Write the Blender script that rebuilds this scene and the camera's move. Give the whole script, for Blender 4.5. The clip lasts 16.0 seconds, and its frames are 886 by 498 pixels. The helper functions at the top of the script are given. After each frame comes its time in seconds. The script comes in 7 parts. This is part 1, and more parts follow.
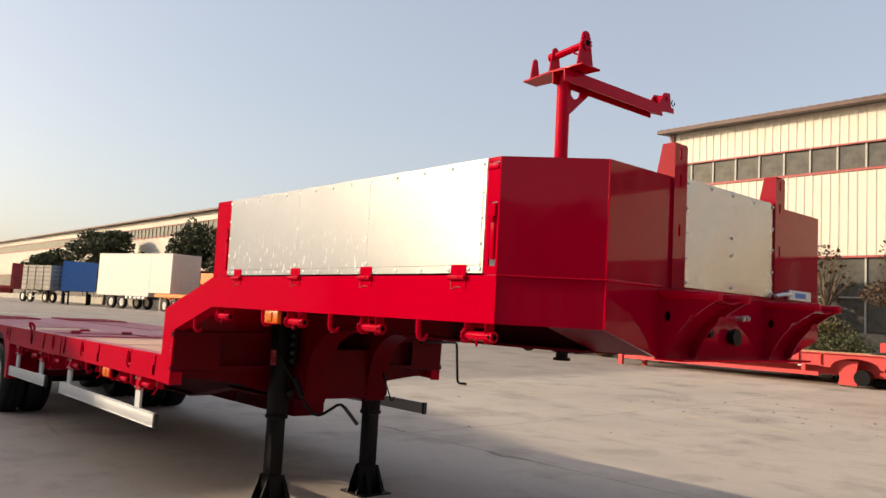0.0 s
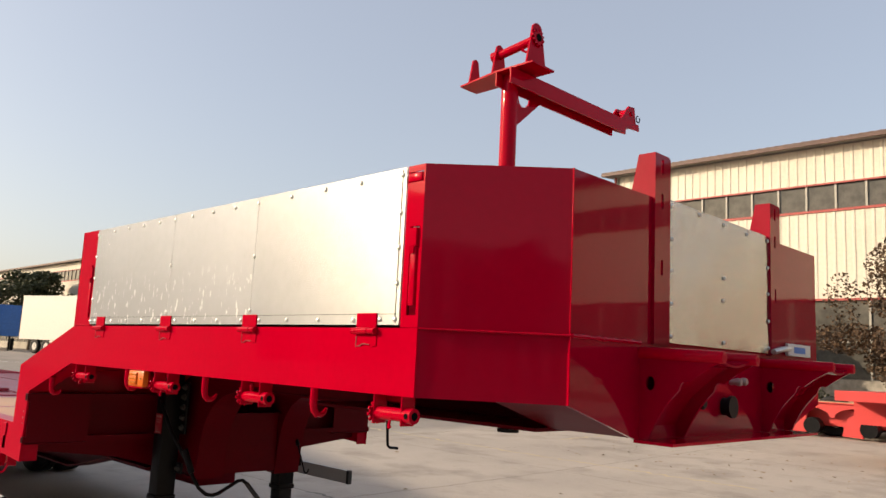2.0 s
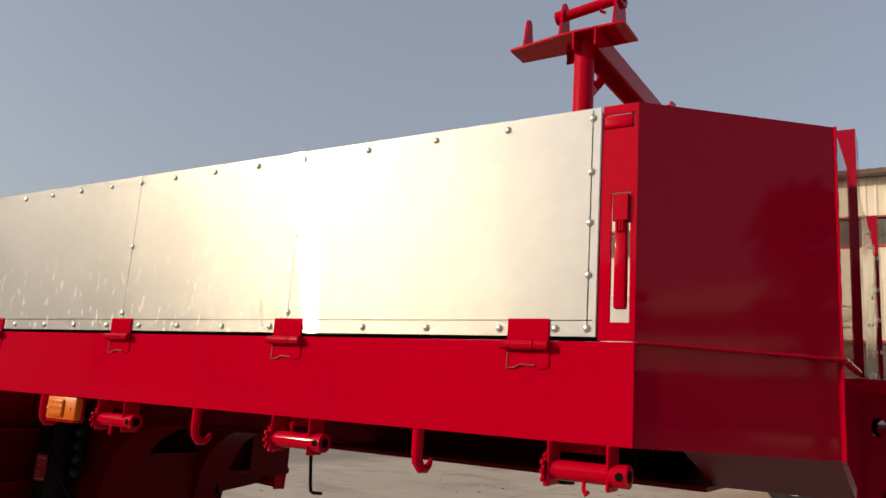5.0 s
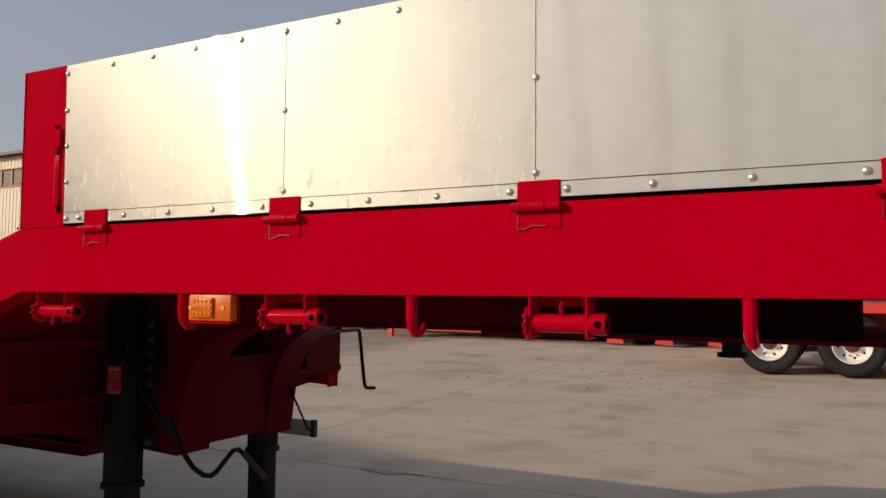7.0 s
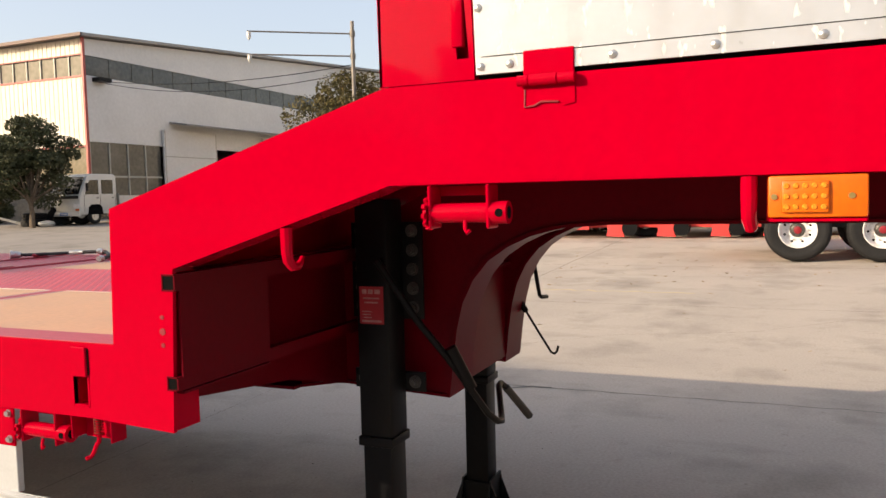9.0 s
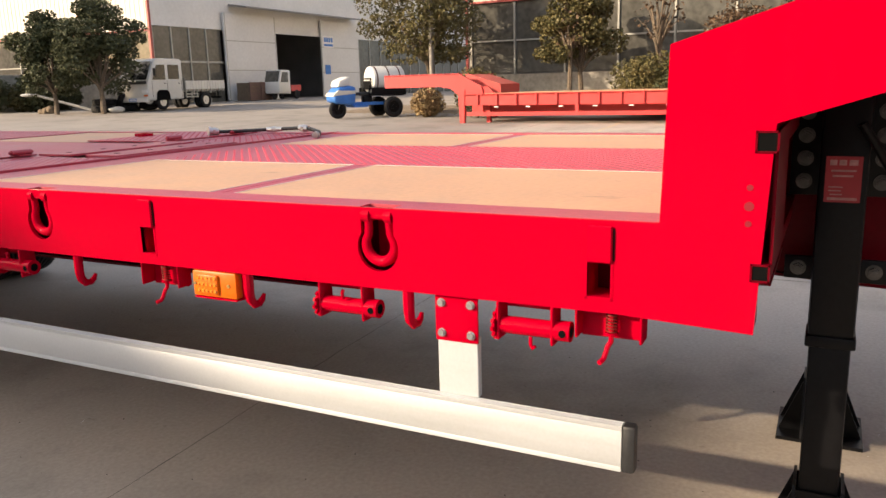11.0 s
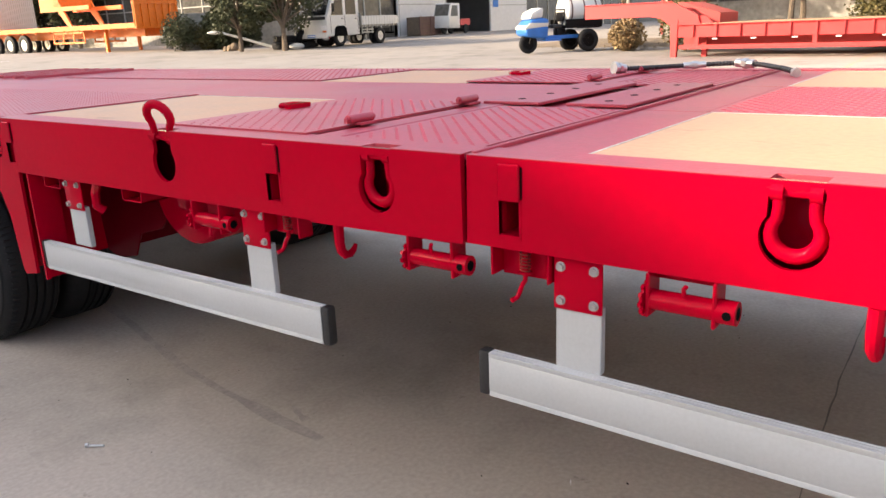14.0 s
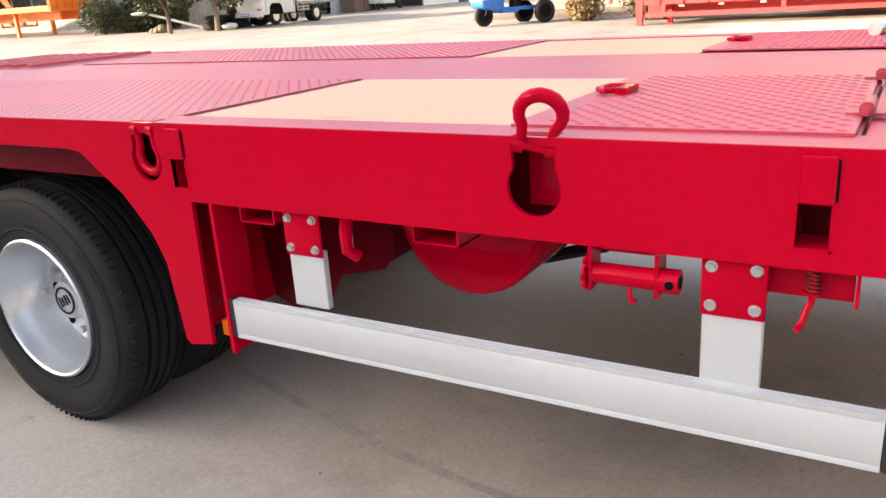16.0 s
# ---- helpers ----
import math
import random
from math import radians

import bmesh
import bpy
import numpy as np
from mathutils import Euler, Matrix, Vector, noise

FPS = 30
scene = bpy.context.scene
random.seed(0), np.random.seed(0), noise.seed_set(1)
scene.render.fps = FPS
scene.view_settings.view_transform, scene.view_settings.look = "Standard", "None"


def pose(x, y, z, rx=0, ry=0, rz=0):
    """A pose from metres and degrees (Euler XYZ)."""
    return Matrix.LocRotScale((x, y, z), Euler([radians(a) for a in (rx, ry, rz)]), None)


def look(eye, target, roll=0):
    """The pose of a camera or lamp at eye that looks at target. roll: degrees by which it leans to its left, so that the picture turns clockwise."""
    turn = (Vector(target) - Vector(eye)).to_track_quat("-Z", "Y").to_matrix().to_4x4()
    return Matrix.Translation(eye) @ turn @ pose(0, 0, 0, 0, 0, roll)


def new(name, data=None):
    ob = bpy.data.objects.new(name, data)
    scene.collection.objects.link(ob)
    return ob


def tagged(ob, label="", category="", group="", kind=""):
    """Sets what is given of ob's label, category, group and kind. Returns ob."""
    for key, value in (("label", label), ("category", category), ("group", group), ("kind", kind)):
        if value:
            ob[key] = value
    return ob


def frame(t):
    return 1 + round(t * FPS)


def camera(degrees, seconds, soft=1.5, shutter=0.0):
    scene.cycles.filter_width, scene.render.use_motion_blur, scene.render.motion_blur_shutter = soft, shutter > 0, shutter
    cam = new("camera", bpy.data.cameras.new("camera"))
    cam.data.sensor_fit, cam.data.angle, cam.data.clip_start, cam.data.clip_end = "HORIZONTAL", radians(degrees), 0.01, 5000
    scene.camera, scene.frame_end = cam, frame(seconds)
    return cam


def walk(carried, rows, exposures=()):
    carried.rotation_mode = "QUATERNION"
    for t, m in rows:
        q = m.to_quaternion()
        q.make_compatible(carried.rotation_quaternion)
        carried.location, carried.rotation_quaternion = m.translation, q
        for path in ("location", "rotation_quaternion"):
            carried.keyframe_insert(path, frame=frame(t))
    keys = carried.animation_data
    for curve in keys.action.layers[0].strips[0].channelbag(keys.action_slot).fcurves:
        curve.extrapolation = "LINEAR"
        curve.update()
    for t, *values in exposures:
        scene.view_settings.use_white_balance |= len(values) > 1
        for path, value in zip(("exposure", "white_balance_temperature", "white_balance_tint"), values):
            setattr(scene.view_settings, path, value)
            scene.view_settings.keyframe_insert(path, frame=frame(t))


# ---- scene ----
cam = camera(59.7, 16.0)
PATH = [
    (0, (-2.336, -2.305, 1.545), (-1.02, -0.809, 1.719), 3.1),
    (0.5, (-2.01, -2.113, 1.559), (-0.671, -0.642, 1.763), 3.1),
    (1, (-1.805, -1.914, 1.586), (-0.442, -0.471, 1.827), 3.0),
    (1.5, (-1.688, -1.763, 1.618), (-0.305, -0.345, 1.894), 2.9),
    (2, (-1.62, -1.7, 1.633), (-0.215, -0.306, 1.924), 2.9),
    (2.5, (-1.567, -1.647, 1.62), (-0.135, -0.279, 1.901), 2.9),
    (3, (-1.493, -1.443, 1.553), (-0.017, -0.119, 1.812), 2.9),
    (3.5, (-1.46, -1.128, 1.592), (0.077, 0.124, 1.857), 2.8),
    (3.7, (-1.426, -0.988, 1.579), (0.137, 0.229, 1.857), 2.8),
    (5.8, (-1.592, -0.291, 1.589), (0.115, 0.681, 1.967), 3.2),
    (6, (-1.598, -0.214, 1.573), (0.127, 0.743, 1.902), 2.7),
    (6.5, (-1.555, 0.03, 1.547), (0.185, 0.99, 1.78), 1.8),
    (7, (-1.589, 0.348, 1.522), (0.182, 1.268, 1.647), 0.5),
    (7.5, (-1.576, 0.713, 1.519), (0.221, 1.591, 1.542), -0.6),
    (8, (-1.528, 1.143, 1.532), (0.304, 1.943, 1.477), -1.1),
    (8.5, (-1.488, 1.576, 1.511), (0.352, 2.357, 1.433), -1.2),
    (9, (-1.46, 1.963, 1.503), (0.372, 2.753, 1.367), -1.4),
    (9.5, (-1.484, 2.354, 1.487), (0.332, 3.163, 1.276), -1.6),
    (10, (-1.556, 2.715, 1.469), (0.24, 3.544, 1.172), -1.7),
    (10.2, (-1.559, 2.823, 1.460), (0.232, 3.654, 1.137), -1.8),
    (12.3, (-1.497, 3.93, 1.406), (0.132, 4.958, 0.869), -0.9),
    (12.5, (-1.469, 4.057, 1.421), (0.141, 5.113, 0.878), -0.8),
    (13, (-1.39, 4.381, 1.403), (0.175, 5.498, 0.852), -0.9),
    (13.5, (-1.32, 4.753, 1.401), (0.213, 5.911, 0.846), -1.5),
    (14, (-1.344, 5.114, 1.418), (0.179, 6.284, 0.858), -2.5),
    (14.5, (-1.323, 5.5, 1.411), (0.217, 6.641, 0.841), -3.1),
    (15, (-1.328, 5.892, 1.41), (0.244, 6.981, 0.823), -3.7),
    (15.5, (-1.331, 6.235, 1.408), (0.266, 7.276, 0.802), -4.0),
    (16, (-1.319, 6.594, 1.41), (0.295, 7.597, 0.785), -3.9),
]
EXPOSURES = [(0, 0.62, 7250, 10), (2, 0.58, 7200, 10), (3, 0.52, 7150, 10), (3.5, 0.42, 7150, 10), (4.5, 0.20, 7200, 10), (6, -0.22, 7300, 10), (7, -0.15, 7250, 10), (8, 0.25, 7050, 10), (8.5, 0.62, 7050, 10), (9, 0.95, 7200, 10), (9.5, 1.06, 7250, 10), (10.2, 1.12, 7250, 10), (12.3, 1.35, 7150, 10), (13, 1.46, 7000, 10), (14, 1.76, 6900, 10), (15, 2.08, 6900, 10), (15.5, 2.20, 6950, 10), (16, 2.28, 7000, 10)]
walk(cam, [(t, look(eye, target, roll)) for t, eye, target, roll in PATH], EXPOSURES)

# ---------------------------------------------------------------- light
world = bpy.data.worlds.new("world")
scene.world = world
world.use_nodes = True
wn = world.node_tree.nodes
sky = wn.new("ShaderNodeTexSky")
sky.sky_type = 'NISHITA'
sky.sun_disc = False
SUN_EL, SUN_AZ = 20.0, 315.0          # degrees; azimuth clockwise from +y
sky.sun_elevation = radians(SUN_EL)
sky.sun_rotation = radians(SUN_AZ)
sky.air_density, sky.dust_density, sky.ozone_density = 1.0, 3.2, 1.0
haze = wn.new("ShaderNodeMix")           # thin even haze over the whole sky
haze.data_type = 'RGBA'
haze.inputs["Factor"].default_value = 0.4
haze.inputs["B"].default_value = (2.95, 3.18, 4.0, 1)
world.node_tree.links.new(sky.outputs[0], haze.inputs["A"])
world.node_tree.links.new(haze.outputs["Result"], wn["Background"].inputs[0])
wn["Background"].inputs[1].default_value = 0.145
sun = new("sun", bpy.data.lights.new("sun", 'SUN'))
sun.data.energy, sun.data.angle, sun.data.color = 3.5, radians(0.8), (1.0, 0.84, 0.66)
sun_way = Vector((math.sin(radians(SUN_AZ)) * math.cos(radians(SUN_EL)), math.cos(radians(SUN_AZ)) * math.cos(radians(SUN_EL)), math.sin(radians(SUN_EL))))
sun.matrix_world = look(sun_way * 60, (0, 0, 0))


# ---------------------------------------------------------------- materials
def mat(name, base, rough=0.5, metal=0.0, noise_amount=0.12, noise_scale=6.0, fine=60.0, bump=0.0, bump_scale=200.0, coat=0.0, spec=0.5, dark=None, rough_var=0.08):
    """A procedural paint, metal or stone: colour varied at two scales, roughness varied, fine relief."""
    m = bpy.data.materials.new(name)
    m.use_nodes = True
    n, l = m.node_tree.nodes, m.node_tree.links
    p = n["Principled BSDF"]
    co = n.new("ShaderNodeTexCoord")
    big, small = n.new("ShaderNodeTexNoise"), n.new("ShaderNodeTexNoise")
    big.inputs["Scale"].default_value, small.inputs["Scale"].default_value = noise_scale, fine
    big.inputs["Detail"].default_value, small.inputs["Detail"].default_value = 5, 4
    for q in (big, small):
        l.new(co.outputs["Object"], q.inputs["Vector"])
    add = n.new("ShaderNodeMath")
    add.operation = 'ADD'
    l.new(big.outputs["Fac"], add.inputs[0])
    l.new(small.outputs["Fac"], add.inputs[1])
    ramp = n.new("ShaderNodeMapRange")
    ramp.inputs["From Min"].default_value, ramp.inputs["From Max"].default_value = 0.65, 1.35
    l.new(add.outputs[0], ramp.inputs["Value"])
    mix = n.new("ShaderNodeMix")
    mix.data_type = 'RGBA'
    d = dark or tuple(c * (1 - noise_amount * 1.5) for c in base)
    hi = tuple(min(1, c * (1 + noise_amount * 0.5)) for c in base)
    mix.inputs["A"].default_value, mix.inputs["B"].default_value = (*d, 1), (*hi, 1)
    l.new(ramp.outputs[0], mix.inputs["Factor"])
    l.new(mix.outputs["Result"], p.inputs["Base Color"])
    rr = n.new("ShaderNodeMapRange")
    rr.inputs["To Min"].default_value, rr.inputs["To Max"].default_value = max(0.02, rough - rough_var), min(1, rough + rough_var)
    l.new(big.outputs["Fac"], rr.inputs["Value"])
    l.new(rr.outputs[0], p.inputs["Roughness"])
    p.inputs["Metallic"].default_value = metal
    p.inputs["Specular IOR Level"].default_value = spec
    p.inputs["Coat Weight"].default_value = coat
    p.inputs["Coat Roughness"].default_value = 0.06
    if bump:
        b, bn = n.new("ShaderNodeBump"), n.new("ShaderNodeTexNoise")
        bn.inputs["Scale"].default_value, bn.inputs["Detail"].default_value = bump_scale, 3
        l.new(co.outputs["Object"], bn.inputs["Vector"])
        b.inputs["Strength"].default_value, b.inputs["Distance"].default_value = bump, 0.01
        l.new(bn.outputs["Fac"], b.inputs["Height"])
        l.new(b.outputs[0], p.inputs["Normal"])
    return m


# glossier, darker copy of RED: shade on the front is put into its colour
RED_GLOSS_SHADED = mat("glossy_shaded_red", (0.29, 0.0005, 0.015), 0.045, noise_amount=0.06, noise_scale=3, fine=40, bump=0.05, bump_scale=3.5, coat=0.03, spec=0.15, rough_var=0.02)
RED = mat("red_paint", (0.42, 0.0003, 0.0155), 0.055, noise_amount=0.06, noise_scale=3, fine=40, bump=0.025, bump_scale=7, coat=0.02, spec=0.07, rough_var=0.02)
# darker copy of the red paint: underside shade put into the colour
RED_SHADED = mat("shaded_red_paint", (0.115, 0.0004, 0.006), 0.36, noise_amount=0.12, noise_scale=3, fine=50, bump=0.03, bump_scale=90, spec=0.07)
RED_DECK = mat("red_deck_paint", (0.44, 0.040, 0.068), 0.42, noise_amount=0.15, noise_scale=2, fine=60, bump=0.1, bump_scale=120, spec=0.6)
RED_OLD = mat("faded_red_paint", (0.50, 0.05, 0.045), 0.5, noise_amount=0.2, noise_scale=2)
ALU = mat("brushed_aluminium", (0.50, 0.515, 0.525), 0.5, metal=0.28, noise_amount=0.05, noise_scale=3, fine=120)
PLY = mat("plywood_deck", (0.59, 0.335, 0.185), 0.5, noise_amount=0.12, noise_scale=5, fine=50, spec=0.6)
BLACK = mat("black_paint", (0.006, 0.006, 0.007), 0.4, noise_amount=0.3, noise_scale=8, spec=0.14)
RUBBER = mat("tyre_rubber", (0.011, 0.011, 0.012), 0.7, noise_amount=0.3, noise_scale=10, bump=0.15, spec=0.3)
RIM = mat("silver_rim_paint", (0.56, 0.57, 0.58), 0.3, metal=0.65, noise_amount=0.08)
CREAM = mat("cream_cladding", (0.60, 0.555, 0.47), 0.55, noise_amount=0.08, noise_scale=0.6, fine=8)
WHITEWALL = mat("white_render", (0.62, 0.61, 0.60), 0.7, noise_amount=0.08, noise_scale=0.5, fine=6)
GLASSY = mat("window_glass", (0.11, 0.105, 0.092), 0.12, noise_amount=0.35, noise_scale=0.5, fine=5, spec=0.4)
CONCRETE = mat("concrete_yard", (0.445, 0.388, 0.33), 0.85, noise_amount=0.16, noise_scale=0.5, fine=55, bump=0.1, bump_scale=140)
def stain(m, scale, lo, hi, dark, stretch=(1, 1, 1)):
    """Adds darker blotches of a given size to a material."""
    n, l = m.node_tree.nodes, m.node_tree.links
    sock = n["Principled BSDF"].inputs["Base Color"]
    old = sock.links[0].from_socket
    co, mp, no, cut, mx = (n.new(k) for k in ("ShaderNodeTexCoord", "ShaderNodeMapping", "ShaderNodeTexNoise", "ShaderNodeMapRange", "ShaderNodeMix"))
    mp.inputs["Scale"].default_value = stretch
    no.inputs["Scale"].default_value, no.inputs["Detail"].default_value, no.inputs["Roughness"].default_value = scale, 6, 0.6
    cut.inputs["From Min"].default_value, cut.inputs["From Max"].default_value = lo, hi
    mx.data_type, mx.blend_type = 'RGBA', 'MULTIPLY'
    mx.inputs["B"].default_value = (dark, dark, dark * 0.98, 1)
    l.new(co.outputs["Object"], mp.inputs["Vector"])
    l.new(mp.outputs[0], no.inputs["Vector"])
    l.new(no.outputs["Fac"], cut.inputs["Value"])
    l.new(cut.outputs[0], mx.inputs["Factor"])
    l.new(old, mx.inputs["A"])
    l.new(mx.outputs["Result"], sock)


stain(CONCRETE, 0.8, 0.52, 0.70, 0.68)
stain(CONCRETE, 2.2, 0.55, 0.74, 0.80, (1, 0.5, 1))
stain(CONCRETE, 5.5, 0.60, 0.74, 0.86)
stain(CONCRETE, 14.0, 0.66, 0.74, 0.70)
stain(CONCRETE, 45.0, 0.70, 0.76, 1.25)


def tone_past_joint(m, y0, y1, tone):
    """Past a joint in the yard the slab colour is darkened to tone the far yard down."""
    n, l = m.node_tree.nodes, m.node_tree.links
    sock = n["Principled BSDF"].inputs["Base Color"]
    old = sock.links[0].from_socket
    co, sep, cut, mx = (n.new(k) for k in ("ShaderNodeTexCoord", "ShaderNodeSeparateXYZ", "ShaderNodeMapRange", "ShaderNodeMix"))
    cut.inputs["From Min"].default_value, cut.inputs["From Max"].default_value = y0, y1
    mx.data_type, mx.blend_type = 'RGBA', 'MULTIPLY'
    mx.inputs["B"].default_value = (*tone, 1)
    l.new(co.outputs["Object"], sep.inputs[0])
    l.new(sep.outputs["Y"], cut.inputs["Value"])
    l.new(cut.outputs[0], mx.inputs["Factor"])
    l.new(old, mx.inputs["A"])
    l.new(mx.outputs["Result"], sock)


tone_past_joint(CONCRETE, 10.3, 11.2, (0.66, 0.67, 0.69))
stain(PLY, 9.0, 0.66, 0.72, 0.72, (1, 0.4, 1))
CAR_GLASS = mat("dark_vehicle_glass", (0.018, 0.019, 0.02), 0.08, noise_amount=0.2, noise_scale=3)
WHITE = mat("white_paint", (0.60, 0.59, 0.56), 0.4, noise_amount=0.06)
BLUE = mat("blue_paint", (0.03, 0.16, 0.50), 0.45, noise_amount=0.15)
ORANGE = mat("orange_paint", (0.75, 0.17, 0.01), 0.45, noise_amount=0.12)
AMBER = mat("amber_lens", (0.66, 0.125, 0.003), 0.42, noise_amount=0.1, noise_scale=60, spec=0.35)
# near-black for holes and gaps: their shade is put into the colour
DARK = mat("dark_interior", (0.004, 0.004, 0.004), 0.9, spec=0.05)
STEEL = mat("zinc_steel", (0.55, 0.55, 0.54), 0.35, metal=0.9, noise_amount=0.1, noise_scale=30)


# ---------------------------------------------------------------- mesh helpers
def box(bm, x0, x1, y0, y1, z0, z1):
    r = bmesh.ops.create_cube(bm, size=1.0)["verts"]
    bmesh.ops.transform(bm, matrix=Matrix.LocRotScale(((x0 + x1) / 2, (y0 + y1) / 2, (z0 + z1) / 2), None, (abs(x1 - x0), abs(y1 - y0), abs(z1 - z0))), verts=r)
    return r


def cyl(bm, p, q, r, r2=None, seg=16, caps=True):
    p, q = Vector(p), Vector(q)
    d = q - p
    v = bmesh.ops.create_cone(bm, cap_ends=caps, segments=seg, radius1=r, radius2=r if r2 is None else r2, depth=d.length)["verts"]
    bmesh.ops.transform(bm, matrix=Matrix.Translation((p + q) / 2) @ d.to_track_quat('Z', 'Y').to_matrix().to_4x4(), verts=v)
    return v


def prism(bm, pts, axis, a, b):
    """A polygon in the two other axes (in order), pushed out from a to b along axis."""
    def at(u, v, w):
        return {'x': (w, u, v), 'y': (u, w, v), 'z': (u, v, w)}[axis]
    lo = [bm.verts.new(at(u, v, a)) for u, v in pts]
    hi = [bm.verts.new(at(u, v, b)) for u, v in pts]
    faces = [bm.faces.new(lo), bm.faces.new(hi)]
    for i in range(len(pts)):
        j = (i + 1) % len(pts)
        faces.append(bm.faces.new((lo[i], lo[j], hi[j], hi[i])))
    bmesh.ops.recalc_face_normals(bm, faces=faces)
    return lo + hi


def bevel(bm, w, seg=2):
    edges = [e for e in bm.edges if len(e.link_faces) == 2 and e.calc_face_angle(0) > 0.5]
    bmesh.ops.bevel(bm, geom=edges, offset=w, segments=seg, affect='EDGES', profile=0.5, clamp_overlap=True)


def tube(bm, pts, r, seg=10, caps=True):
    """A round bar along points."""
    pts = [Vector(p) for p in pts]
    rings = []
    up = None
    for i, p in enumerate(pts):
        d = (pts[min(i + 1, len(pts) - 1)] - pts[max(i - 1, 0)]).normalized()
        side = d.cross(up if up is not None else (Vector((0, 0, 1)) if abs(d.z) < 0.9 else Vector((1, 0, 0))))
        if side.length < 1e-4:
            side = d.orthogonal()
        side.normalize()
        nor = side.cross(d).normalized()
        up = nor
        rr = r[i] if isinstance(r, (list, tuple)) else r
        rings.append([bm.verts.new(p + rr * (math.cos(a) * side + math.sin(a) * nor)) for a in (2 * math.pi * k / seg for k in range(seg))])
    fs = []
    for a, b in zip(rings, rings[1:]):
        for k in range(seg):
            fs.append(bm.faces.new((a[k], a[(k + 1) % seg], b[(k + 1) % seg], b[k])))
    if caps:
        fs += [bm.faces.new(rings[0]), bm.faces.new(rings[-1])]
    bmesh.ops.recalc_face_normals(bm, faces=fs)


def arc(c, r, a0, a1, n, plane='yz', w=0.0):
    """Points on an arc (degrees) in a plane, w along the third axis."""
    out = []
    for i in range(n + 1):
        a = radians(a0 + (a1 - a0) * i / n)
        u, v = c[0] + r * math.cos(a), c[1] + r * math.sin(a)
        out.append({'yz': (w, u, v), 'xz': (u, w, v), 'xy': (u, v, w)}[plane])
    return out


def placed(ob):
    """Where an object stands in the world, through its parents."""
    m = Matrix.LocRotScale(ob.location, ob.rotation_euler, ob.scale)
    return placed(ob.parent) @ ob.matrix_parent_inverse @ m if ob.parent else m


def part(name, bm, material, parent=None, label="", smooth=True):
    """Links a bmesh as ONE mesh object under a thing or a part."""
    me = bpy.data.meshes.new(name)
    if smooth:
        for f in bm.faces:
            f.smooth = True
        for e in bm.edges:
            if len(e.link_faces) == 2 and e.calc_face_angle(0) > 0.6:
                e.smooth = False
    bm.to_mesh(me)
    bm.free()
    for m in (material if isinstance(material, (list, tuple)) else [material]):
        me.materials.append(m)
    ob = new(name, me)
    if parent is not None:
        ob.parent = parent
        ob.matrix_parent_inverse = placed(parent).inverted()
    if label:
        tagged(ob, label)
    return ob


def thing(name, at, label, category, group="", kind=""):
    e = new(name)
    e.location = at
    e.empty_display_size = 0.1
    return tagged(e, label, category, group, kind)


def slab(name, x0, x1, y0, y1, z0, z1, material, parent=None, label="", bev=0.0):
    bm = bmesh.new()
    box(bm, x0, x1, y0, y1, z0, z1)
    if bev:
        bevel(bm, bev)
    return part(name, bm, material, parent, label)


NUT_STEEL = mat("dark_steel", (0.10, 0.095, 0.09), 0.4, metal=0.6, noise_amount=0.3, noise_scale=40)
# darker red for welds and hub caps, and shade painted into slots
RED_DARK = mat("dark_red_and_gap_shade", (0.22, 0.004, 0.012), 0.45, noise_amount=0.1)
RED_LABEL = mat("printed_label_red", (0.30, 0.012, 0.022), 0.5, noise_amount=0.08, noise_scale=40)
LABEL_FADED = mat("faded_label_print", (0.40, 0.20, 0.20), 0.6, noise_amount=0.3, noise_scale=90)
LABEL_WHITE = mat("printed_white", (0.72, 0.70, 0.69), 0.55, noise_amount=0.08, noise_scale=60)


